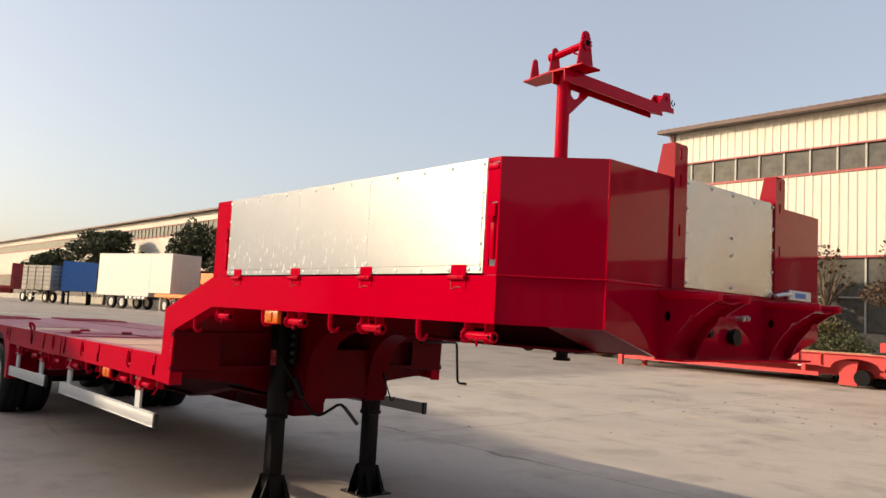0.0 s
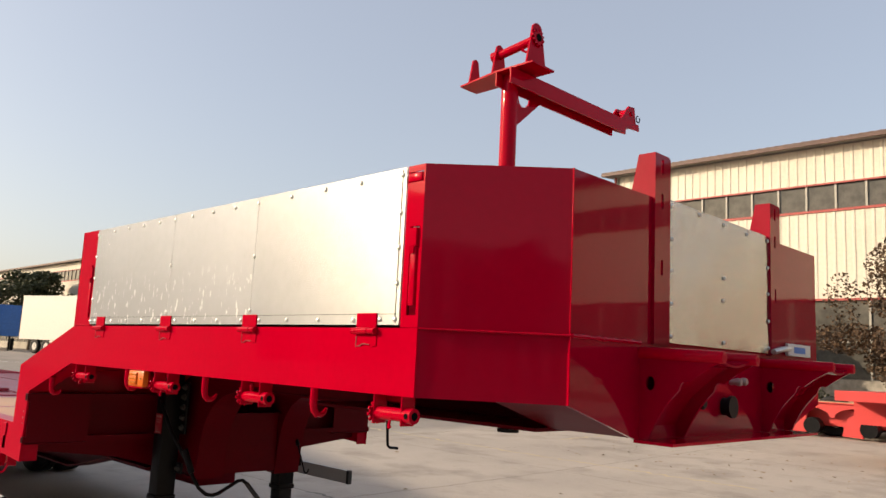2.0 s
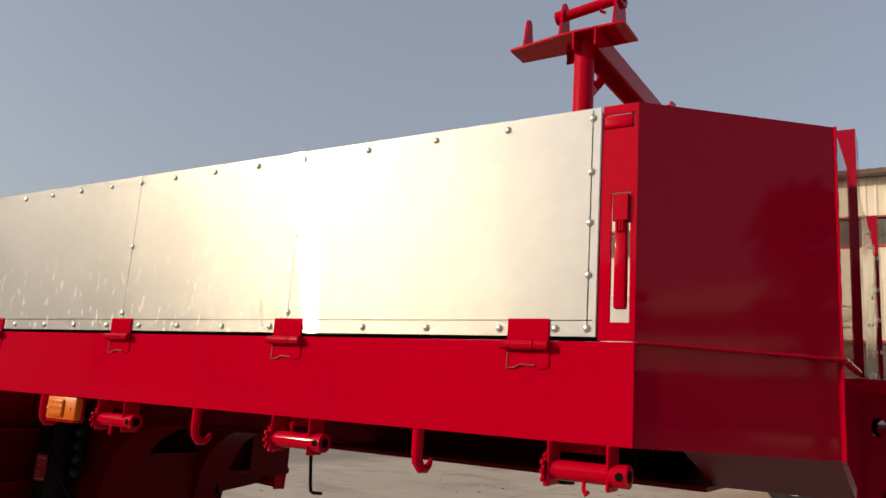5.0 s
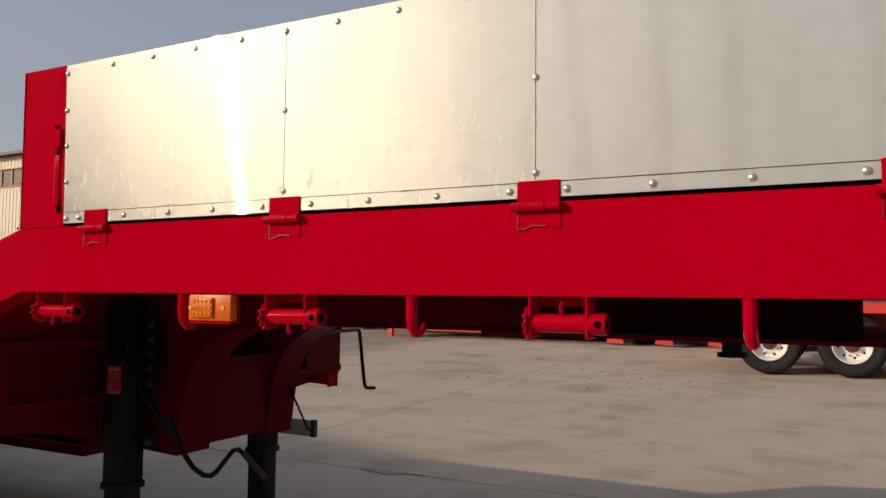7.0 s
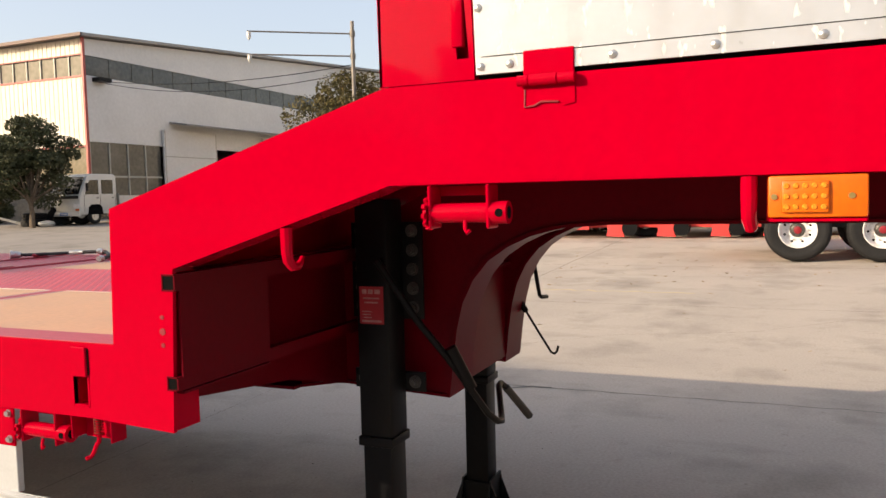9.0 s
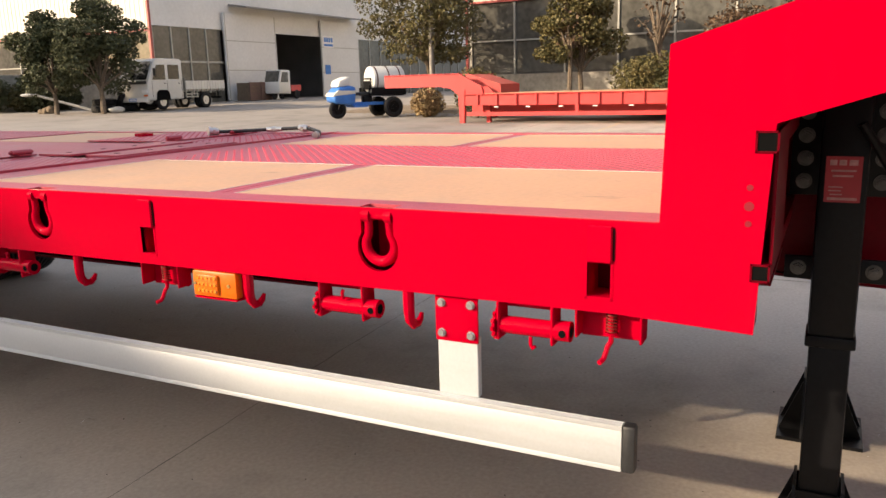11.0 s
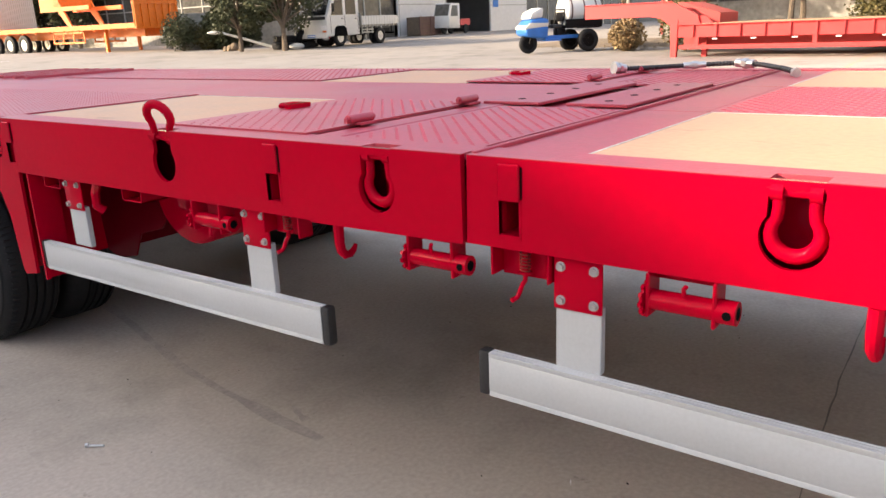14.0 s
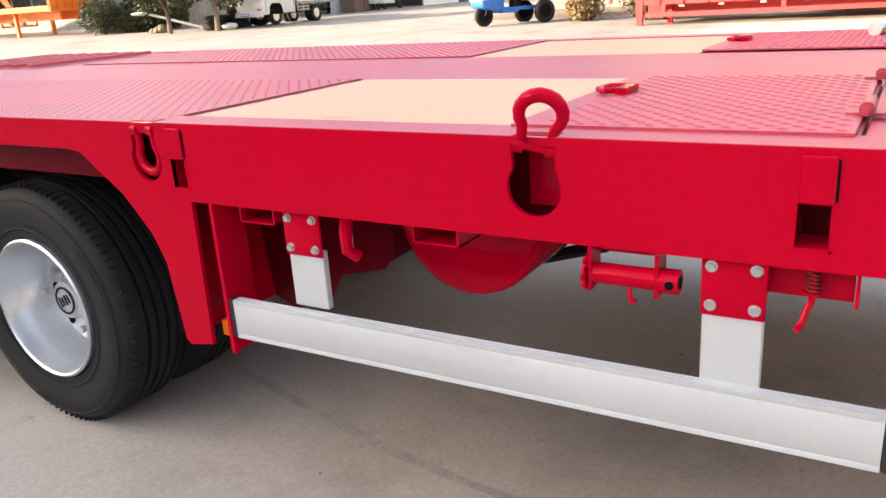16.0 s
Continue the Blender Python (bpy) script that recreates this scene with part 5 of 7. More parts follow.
TYRE_R = 0.448
for y in (9.150, 10.460, 11.770):
    wheel(0.098, y, TYRE_R, trailer, turn=0.3 * y, size=TYRE_R / 0.505)
    wheel(W - 0.098, y, TYRE_R, trailer, far=True, turn=0.7 * y, size=TYRE_R / 0.505)
    for x in (0.098 + 0.31, W - 0.098 - 0.31 - 0.27):
        inner = put("inner_tyre", WHEEL[0], (x, y, TYRE_R), trailer)
        inner.scale = (1, TYRE_R / 0.505, TYRE_R / 0.505)
    bm = bmesh.new()
    cyl(bm, (0.4, y, TYRE_R), (W - 0.4, y, TYRE_R), 0.07, seg=16)
    part("axle", bm, BLACK, trailer)
bm = bmesh.new()
tube(bm, [(0.75, 7.9, 0.72), (0.72, 7.75, 0.66), (0.70, 7.5, 0.64), (0.7, 7.3, 0.70)], 0.02, seg=8)
part("suspension_link", bm, BLACK, trailer)
bm = bmesh.new()
tube(bm, [(0.55, 6.62, 0.93), (0.50, 6.55, 0.875), (0.47, 6.45, 0.852), (0.45, 6.36, 0.862), (0.44, 6.28, 0.91)], 0.011, seg=8)
part("air_hose", bm, BLACK, trailer, "black coiled hose under the deck")

# --- deck: plywood boards, checker plates, centre plates
def checker(x0, x1, y0, y1, z, name, parent, bar=False):
    """A plate with raised lugs in staggered rows."""
    verts, faces = [], []

    def quadbox(ax, bx, ay, by, az, bz):
        i = len(verts)
        verts.extend([(ax, ay, az), (bx, ay, az), (bx, by, az), (ax, by, az), (ax, ay, bz), (bx, ay, bz), (bx, by, bz), (ax, by, bz)])
        faces.extend([(i, i + 3, i + 2, i + 1), (i + 4, i + 5, i + 6, i + 7), (i, i + 1, i + 5, i + 4), (i + 1, i + 2, i + 6, i + 5), (i + 2, i + 3, i + 7, i + 6), (i + 3, i, i + 4, i + 7)])
    quadbox(x0, x1, y0, y1, z - 0.006, z)
    px, py, ll, ww = (0.0265, 0.046, 0.0135, 0.0042)
    rows = int((x1 - x0 - 0.02) / px)
    for r in range(rows):
        x = x0 + 0.018 + r * px
        n = int((y1 - y0 - 0.03) / py)
        for k in range(n):
            y = y0 + 0.022 + (k + (0.5 if r % 2 else 0.0)) * py
            if y > y1 - 0.02:
                continue
            i = len(verts)
            sk = 0.006
            verts.extend([(x - sk, y - ll, z), (x + ww, y, z), (x + sk, y + ll, z), (x - ww, y, z), (x, y - ll * 0.3, z + 0.0028), (x, y + ll * 0.3, z + 0.0028)])
            faces.extend([(i, i + 1, i + 4), (i + 1, i + 5, i + 4), (i + 1, i + 2, i + 5), (i + 2, i + 3, i + 5), (i + 3, i + 4, i + 5), (i + 3, i, i + 4)])
    me = bpy.data.meshes.new(name)
    me.from_pydata(verts, [], faces)
    me.materials.append(RED_DECK)
    ob = new(name, me)
    ob.parent = parent
    ob.matrix_parent_inverse = placed(parent).inverted()
    return ob


DZ = DECK - 0.004
bm = bmesh.new()
box(bm, 0.095, W - 0.095, 3.52, 6.074, 1.10, DZ - 0.012)
box(bm, 0.095, W - 0.095, 6.088, 12.6, 1.10, DZ - 0.012)
part("deck_pan", bm, RED_DECK, trailer)
# unseen dark sheets below the pan, added to cut bounced light
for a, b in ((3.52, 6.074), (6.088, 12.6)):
    slab("bounce_cut_sheet", 0.11, W - 0.11, a, b, 1.088, 1.096, RED_SHADED, trailer)


def board(x0, x1, y0, y1, z=DZ):
    bm = bmesh.new()
    box(bm, x0, x1, y0, y1, z - 0.010, z)
    bevel(bm, 0.002, 1)
    b = part("plywood_board", bm, PLY, trailer, "film-faced plywood deck board")
    bm = bmesh.new()
    for a in ((x0 - 0.005, x1 + 0.005, y0 - 0.005, y0), (x0 - 0.005, x1 + 0.005, y1, y1 + 0.005), (x1, x1 + 0.006, y0, y1)):
        box(bm, *a, z - 0.010, z + 0.001)
    part("sealant", bm, SEALANT, b)
    return b


def strip(x0, x1, y0, y1, z=DZ, name="deck_strip"):
    bm = bmesh.new()
    box(bm, x0, x1, y0, y1, z - 0.011, z)
    bevel(bm, 0.002, 1)
    return part(name, bm, RED_DECK, trailer)


NX0, NX1, FX_0, FX_1 = 0.110, 0.905, 1.755, 2.55
for a, b in ((3.545, 4.735), (4.835, 5.845)):
    board(NX0, NX1, a, b)
    board(FX_0, FX_1, a, b)
for xa, xb in ((0.096, NX1 + 0.004), (FX_0 - 0.004, W - 0.096)):
    strip(xa, xb, 4.742, 4.784)
    strip(xa, xb, 4.788, 4.828)
    strip(xa, xb, 5.852, 6.072)
checker(0.914, 1.745, 3.53, 5.86, DZ + 0.001, "checker_plate", trailer)
strip(0.914, 1.745, 5.866, 6.072)
# joint frame between the two lengths
bm = bmesh.new()
box(bm, 0.02, W - 0.02, 6.062, 6.073, DECK - 0.005, DECK + 0.006)
bevel(bm, 0.002, 1)
part("joint_strip", bm, RED_DECK, trailer)
bm = bmesh.new()
box(bm, 0.03, W - 0.03, 6.074, 6.086, 0.95, DECK - 0.004)
part("joint_gap", bm, DARK, trailer)
checker(0.05, 0.90, 6.115, 6.560, DZ + 0.001, "checker_plate", trailer)
checker(W - 0.90, W - 0.05, 6.115, 6.560, DZ + 0.001, "checker_plate", trailer)
strip(0.93, 1.73, 6.115, 6.330, DZ + 0.012, "holed_plate")
strip(0.93, 1.73, 6.430, 6.655, DZ + 0.012, "holed_plate")
for y in (6.22, 6.55):
    for k in range(4):
        bm = bmesh.new()
        cyl(bm, (1.02 + 0.20 * k, y, DZ + 0.0118), (1.02 + 0.20 * k, y, DZ + 0.0132), 0.014, seg=14)
        part("bolt_hole", bm, DARK, trailer)
for xa, xb in ((0.02, 0.93), (W - 0.93, W - 0.02)):
    bm = bmesh.new()
    box(bm, xa, xb, 6.565, 6.655, DECK - 0.012, DECK - 0.001)
    bevel(bm, 0.003, 1)
    part("hinge_strip", bm, RED_DECK, trailer)
    hatch = checker(xa + 0.075 if xa < 1 else xa, xb if xa < 1 else xb - 0.075, 6.668, 7.290, DECK + 0.007, "hatch_plate", trailer)
    bm = bmesh.new()
    box(bm, xa + 0.07, xb - 0.01, 6.66, 7.296, DECK - 0.006, DECK)
    part("hatch_seat", bm, RED_DARK, trailer)
    for x in (xa + 0.285, xa + 0.825) if xa < 1 else (xb - 0.825, xb - 0.285):
        bm = bmesh.new()
        cyl(bm, (x - 0.05, 6.662, DECK + 0.022), (x + 0.05, 6.662, DECK + 0.022), 0.013, seg=12)
        cyl(bm, (x - 0.06, 6.662, DECK + 0.022), (x + 0.06, 6.662, DECK + 0.022), 0.007, seg=10)
        box(bm, x - 0.03, x + 0.03, 6.628, 6.698, DECK + 0.006, DECK + 0.012)
        part("hatch_hinge", bm, RED_DECK, trailer)
    bm = bmesh.new()
    xm = (xa + xb) / 2 + (0.085 if xa < 1 else -0.085)
    tube(bm, [(xm - 0.02, 7.21, DECK + 0.016), (xm - 0.045, 7.24, DECK + 0.018), (xm - 0.02, 7.265, DECK + 0.018), (xm + 0.035, 7.255, DECK + 0.018), (xm + 0.045, 7.215, DECK + 0.017)], 0.008, seg=8)
    box(bm, xm - 0.045, xm + 0.05, 7.185, 7.215, DECK + 0.008, DECK + 0.024)
    part("hatch_handle", bm, RED, trailer)
board(NX0, 0.925, 7.30, 8.26)
board(W - 0.925, W - NX0, 7.30, 8.26)
checker(0.02, 0.93, 8.285, 11.0, DECK + 0.002, "checker_plate", trailer)
checker(W - 0.93, W - 0.02, 8.285, 11.0, DECK + 0.002, "checker_plate", trailer)
strip(0.94, 1.72, 6.67, 12.58, DZ, "centre_plate")
for xa, xb in ((0.02, 0.93), (W - 0.93, W - 0.02)):
    strip(xa, xb, 11.02, 12.58, DZ, "rear_plate")
# folded ramps at the tail
for k in range(7):
    y = 11.25 + k * 0.18
    for x in (0.2, 1.55):
        slab("tail_ramp_bar", x, x + 0.9, y, y + 0.05, DECK + 0.002, DECK + 0.022, RED_DECK, trailer)
# lashing slots in the flange beside the boards: flush, inner shade put into the colour
bm = bmesh.new()
for y in (3.905, 5.745, 7.98):
    box(bm, 0.030, 0.075, y - 0.052, y + 0.052, DECK - 0.002, DECK + 0.0006)
part("lashing_slot", bm, RED_DARK, trailer)
# hose left lying on the deck
bm = bmesh.new()
pts = [(2.20, 6.74, 0.035), (2.26, 6.70, 0.03), (2.38, 6.62, 0.028), (2.47, 6.50, 0.03), (2.50, 6.36, 0.035), (2.49, 6.25, 0.04), (2.44, 6.13, 0.035), (2.36, 6.02, 0.024), (2.26, 5.95, 0.018), (2.18, 5.92, 0.017)]
hose_thing = thing("air_hose", (2.35, 6.3, DECK), "black armoured air hose with steel couplings lying on the deck", "hose")
spine = [Vector((x, y, DECK + z - 0.003)) for x, y, z in pts]
fine_pts, rads = [], []
for i in range(len(spine) - 1):
    for k in range(14):
        fine_pts.append(spine[i].lerp(spine[i + 1], k / 14))
        rads.append(0.0125 if k % 2 else 0.0095)
tube(bm, fine_pts, rads, seg=10)
part("hose_body", bm, BLACK_PLASTIC, hose_thing)
for i, r, ln in ((0, 0.021, 0.05), (3, 0.015, 0.10), (5, 0.020, 0.09), (9, 0.018, 0.04)):
    bm = bmesh.new()
    p, q = spine[i], (spine[i + 1] if i < 9 else spine[8])
    d = (q - p).normalized()
    cyl(bm, p - d * 0.01, p + d * ln, r, seg=14)
    cyl(bm, p + d * ln * 0.3, p + d * ln * 0.6, r * 1.25, seg=6)
    part("hose_coupling", bm, STEEL, hose_thing, "steel hose coupling")
bm = bmesh.new()
cyl(bm, spine[0] - (spine[1] - spine[0]).normalized() * 0.012, spine[0] + (spine[1] - spine[0]).normalized() * 0.004, 0.030, seg=16)
part("hose_flange", bm, STEEL, hose_thing)

# ---------------------------------------------------------------- factory halls
def ribbed(name, p0, p1, z0, z1, parent, material, pitch=0.32, depth=0.02, outward=(-1, 0)):
    """Trapezoid-ribbed cladding along a line in plan."""
    p0, p1 = Vector(p0), Vector(p1)
    L = (p1 - p0).length
    d = (p1 - p0) / L
    o = Vector(outward)
    us, n = [], int(L / pitch)
    for k in range(n):
        a = k * L / n
        s = L / n
        us += [(a, 0), (a + s * 0.62, 0), (a + s * 0.70, 1), (a + s * 0.92, 1)]
    us.append((L, 0))
    verts, faces = [], []
    for u, h in us:
        q = p0 + d * u + o * (depth * h)
        verts += [(q.x, q.y, z0), (q.x, q.y, z1)]
    for k in range(len(us) - 1):
        faces.append((2 * k, 2 * k + 2, 2 * k + 3, 2 * k + 1))
    me = bpy.data.meshes.new(name)
    me.from_pydata(verts, [], faces)
    me.materials.append(material)
    ob = new(name, me)
    ob.parent = parent
    ob.matrix_parent_inverse = placed(parent).inverted()
    return ob


def hall_side(h, x, y0, y1, base, bands, sill, eave, out, pane_w=1.0, low_w=2.0, panes_to=None):
    """A long wall along y at x: bands of cladding, a clerestory and tall lower windows."""
    lo_t, st_b, st_t = bands
    ribbed("cladding", (x, y0), (x, y1), lo_t, st_b, h, CREAM, outward=(out, 0))
    ribbed("cladding", (x, y0), (x, y1), st_t, eave, h, CREAM, outward=(out, 0))
    slab("plinth", x - 0.02, x + 0.25, y0, y1, base - 0.4, sill, PLINTH, h)
    slab("gutter", x + out * 0.5 - 0.06, x + out * 0.5 + 0.06, y0 - 0.5, y1 + 0.4, eave - 0.02, eave + 0.14, RUSTY, h)
    slab("window_trim", x - 0.05, x + 0.02, y0, y1, st_b - 0.09, st_b, TRIM_RED, h)
    slab("window_trim", x - 0.05, x + 0.02, y0, y1, st_t, st_t + 0.06, TRIM_RED, h)
    slab("window_trim", x - 0.05, x + 0.02, y0, y1, lo_t - 0.08, lo_t, TRIM_RED, h)

    def row(zb, zt, w):
        bm = bmesh.new()
        box(bm, 0.06, 0.08, 0.04, w - 0.04, zb + 0.03, zt - 0.03)
        pane = mesh_of("pane", bm, GLASSY)
        bm = bmesh.new()
        box(bm, 0.0, 0.10, -0.035, 0.035, zb, zt)
        if zt - zb > 2:
            box(bm, 0.0, 0.10, 0.035, w - 0.035, zb + (zt - zb) * 0.46, zb + (zt - zb) * 0.46 + 0.06)
        mull = mesh_of("mullion", bm, FRAME_GREY)
        end = panes_to or y1
        n = int((end - y0) / w)
        ww = (end - y0) / n
        for k in range(n):
            f = put("window_frame", mull, (x, y0 + k * ww, 0), h)
            sub("pane", pane, f)
        if end < y1 - 1:
            slab("window_band", x + 0.06, x + 0.08, end, y1, zb, zt, GLASSY, h)
    row(st_b, st_t, pane_w)
    row(sill, lo_t - 0.08, low_w)


# hall across the yard
HX = 27.4
hall_a = thing("factory_hall", (HX + 15, -10, 0.7), "long cream ribbed-steel factory hall with red trim", "building")
hall_side(hall_a, HX, -36.0, 16.5, 0.7, (4.56, 7.78, 8.70), 1.75, 10.12, -1)
bm = bmesh.new()
prism(bm, [(HX, 10.12), (HX + 16, 11.6), (HX + 32, 10.12), (HX + 32, 0.3), (HX, 0.3)], 'y', 16.30, 16.50)
part("gable_wall", bm, CREAM, hall_a)
bm = bmesh.new()
prism(bm, [(HX - 0.55, 10.10), (HX + 16, 11.66), (HX + 32.5, 10.10), (HX + 32.5, 10.22), (HX + 16, 11.80), (HX - 0.55, 10.22)], 'y', -36.4, 16.9)
part("roof", bm, ROOF, hall_a)
bm = bmesh.new()
box(bm, -0.06, 0.06, 0.0, 0.12, -0.035, 0.035)
rib_mesh = mesh_of("roof_rib", bm, RUSTY)
for k in range(165):
    put("roof_rib", rib_mesh, (HX - 0.51, -36.2 + k * 0.322, 10.235), hall_a)
slab("back_wall", HX + 0.3, HX + 0.4, -36, 16.3, 0.3, 10.0, DARKWALL, hall_a)
slab("corner_trim", HX - 0.06, HX + 0.08, 16.44, 16.54, 0.7, 10.12, TRIM_RED, hall_a)

# hall behind the parked truck: white gable with a sliding door
GY = 33.7
hall_b = thing("factory_hall", (HX + 20, 80, 0.8), "factory hall with a white gable and a dark open doorway", "building")
hall_side(hall_b, HX, GY, 170.0, 0.8, (4.5, 8.0, 9.0), 1.6, 9.82, -1, panes_to=100.0)
slab("corner_trim", HX - 0.07, HX + 0.08, GY - 0.06, GY + 0.06, 0.8, 9.85, TRIM_RED, hall_b)


def gable_rect(name, x0, x1, z0, z1, material, d0=0.0, d1=0.2, label=""):
    return slab(name, x0, x1, GY + d0, GY + d1, z0, z1, material, hall_b, label)


gable_rect("wall_panel", HX + 0.1, 75, 4.70, 8.0, WHITEWALL)
bm = bmesh.new()
prism(bm, [(HX + 0.1, 9.0), (75, 9.0), (75, 13.6), (HX + 0.1, 9.80)], 'y', GY, GY + 0.2)
part("wall_panel", bm, WHITEWALL, hall_b)
gable_rect("window_band", HX + 0.1, 75, 8.0, 9.0, GLASSY, 0.06, 0.12)
for k in range(30):
    gable_rect("mullion", HX + 0.1 + k * 1.55, HX + 0.14 + k * 1.55, 8.0, 9.0, GLASSY, 0.03, 0.13)
for k in range(4):
    gable_rect("mullion", HX + 0.1 + k * 1.25, HX + 0.18 + k * 1.25, 0.8, 4.70, FRAME_GREY, 0.0, 0.13)
gable_rect("transom", HX + 0.1, 32.5, 2.9, 3.0, FRAME_GREY, -0.004, 0.13)
for k in range(12):
    gable_rect("mullion", 46.4 + k * 1.5, 46.48 + k * 1.5, 0.8, 4.70, FRAME_GREY, 0.0, 0.13)
gable_rect("window_band", HX + 0.1, 32.45, 0.8, 4.70, GLASSY, 0.06, 0.12)
gable_rect("window_band", 46.1, 75, 0.8, 4.70, GLASSY, 0.06, 0.12)
leaf = gable_rect("sliding_door", 32.5, 36.95, 0.75, 5.60, WHITEWALL, -0.22, -0.10, "white sliding door leaf pushed open")
bm = bmesh.new()
for z in (2.5, 4.1):
    box(bm, 32.5, 36.95, GY - 0.228, GY - 0.218, z, z + 0.05)
for x in (32.55, 36.85):
    box(bm, x, x + 0.06, GY - 0.228, GY - 0.218, 0.8, 5.6)
part("door_seam", bm, FRAME_GREY, leaf)
leaf = gable_rect("sliding_door", 41.65, 46.05, 0.75, 5.70, WHITEWALL, -0.22, -0.10, "white sliding door leaf pushed open")
bm = bmesh.new()
for z in (2.4, 4.0):
    box(bm, 41.65, 46.05, GY - 0.228, GY - 0.218, z, z + 0.05)
part("door_seam", bm, FRAME_GREY, leaf)
bm = bmesh.new()
box(bm, 41.8, 42.95, GY - 0.25, GY - 0.222, 4.02, 4.76)
sign = part("wall_sign", bm, LABEL_WHITE, hall_b, "white sign with unreadable blue printing")
bm = bmesh.new()
for k in range(4):
    box(bm, 41.88 + 0.26 * k, 42.08 + 0.26 * k, GY - 0.256, GY - 0.251, 4.36, 4.66)
box(bm, 41.86, 42.88, GY - 0.256, GY - 0.251, 4.10, 4.24)
part("sign_print", bm, BLUE, sign)
gable_rect("wall_sign", 41.9, 42.5, 2.3, 2.9, BLUE, -0.25, -0.222)
bm = bmesh.new()
prism(bm, [(GY - 1.25, 5.93), (GY, 6.12), (GY, 6.02), (GY - 1.25, 5.84)], 'x', 33.2, 45.6)
part("canopy", bm, DARKWALL, hall_b)
bm = bmesh.new()
prism(bm, [(HX - 0.55, 9.82), (75, 13.66), (75, 13.82), (HX - 0.55, 9.96)], 'y', GY - 0.45, 170.4)
part("roof", bm, ROOF, hall_b)
gable_rect("doorway_lining", 36.9, 41.7, 5.6, 6.0, DARKWALL, 0.02, 0.3)
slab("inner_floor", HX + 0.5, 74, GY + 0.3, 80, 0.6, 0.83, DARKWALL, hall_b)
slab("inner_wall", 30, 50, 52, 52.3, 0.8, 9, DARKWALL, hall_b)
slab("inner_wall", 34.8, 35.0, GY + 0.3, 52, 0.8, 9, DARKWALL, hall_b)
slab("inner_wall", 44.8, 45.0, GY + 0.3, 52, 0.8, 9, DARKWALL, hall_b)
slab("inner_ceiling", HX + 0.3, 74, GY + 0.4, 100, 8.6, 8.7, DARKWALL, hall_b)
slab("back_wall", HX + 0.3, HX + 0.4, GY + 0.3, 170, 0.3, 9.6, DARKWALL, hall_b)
# white strip inside the hall, given a weak added glow so it shows
GLOW_WHITE = mat("glowing_white", (0.8, 0.8, 0.78), 0.5)
GLOW_WHITE.node_tree.nodes["Principled BSDF"].inputs["Emission Color"].default_value = (1.0, 0.97, 0.9, 1)
GLOW_WHITE.node_tree.nodes["Principled BSDF"].inputs["Emission Strength"].default_value = 0.5
for k in range(5):
    slab("white_strip", 38.4 + 0.75 * k, 39.0 + 0.75 * k, GY + 6.0, GY + 6.1, 4.35, 4.50, GLOW_WHITE, hall_b)
for x, w, h, m in ((38.0, 1.6, 1.5, PLINTH), (40.2, 1.3, 1.9, BLUE), (42.2, 1.8, 1.2, PLINTH)):
    machine = slab("machine", x, x + w, GY + 5.0, GY + 6.5, 0.84, 0.84 + h, m, hall_b, bev=0.05)
    slab("machine_head", x + 0.2, x + w - 0.3, GY + 5.2, GY + 6.0, 0.841 + h, 1.25 + h, FRAME_GREY, machine, bev=0.03)
bm = bmesh.new()
box(bm, 27.9, 28.7, GY - 0.5, GY, 7.72, 7.92)
part("wall_lamp", bm, BLACK, hall_b)

# unseen halls opposite the trailer close the yard; their eaves shade its rear
hall_c = thing("factory_hall", (-40, 40, 0), "cream factory hall along the yard", "building")
bm = bmesh.new()
prism(bm, [(18.8, 0.0), (18.8, 7.84), (40, 10.5), (61, 7.84), (61, 0.0)], 'x', -70.0, -10.4)
part("wall", bm, CREAM, hall_c)
bm = bmesh.new()
for k in range(29):
    box(bm, -69 + 2 * k, -67.4 + 2 * k, 18.74, 18.8, 1.5, 4.4)
part("window_band", bm, GLASSY, hall_c)
# hall_d is an unseen block added to cover the low sky
hall_d = thing("factory_hall", (-36, -10, 0), "unseen cream hall with tall windows, added to block low sky", "building")
bm = bmesh.new()
prism(bm, [(-24.0, 0.0), (-24.0, 6.8), (-36, 7.9), (-48, 6.8), (-48, 0.0)], 'y', -34.0, 13.0)
part("wall", bm, CREAM, hall_d)
bm = bmesh.new()
for k in range(31):
    box(bm, -24.06, -23.98, -33 + 1.46 * k, -32.4 + 1.46 * k, 1.0, 6.3)
part("window_band", bm, GLASSY, hall_d)
hall_e = thing("factory_hall", (0, -50, 0), "cream factory hall with dark windows", "building")
bm = bmesh.new()
prism(bm, [(-38.0, 0.0), (-38.0, 8.5), (-52, 10.0), (-66, 8.5), (-66, 0.0)], 'x', -50.0, 24.0)
part("wall", bm, CREAM, hall_e)
bm = bmesh.new()
box(bm, -50, 24, -38.05, -37.98, 6.0, 7.2)
box(bm, -50, 24, -38.05, -37.98, 1.2, 4.0)
part("window_band", bm, GLASSY, hall_e)


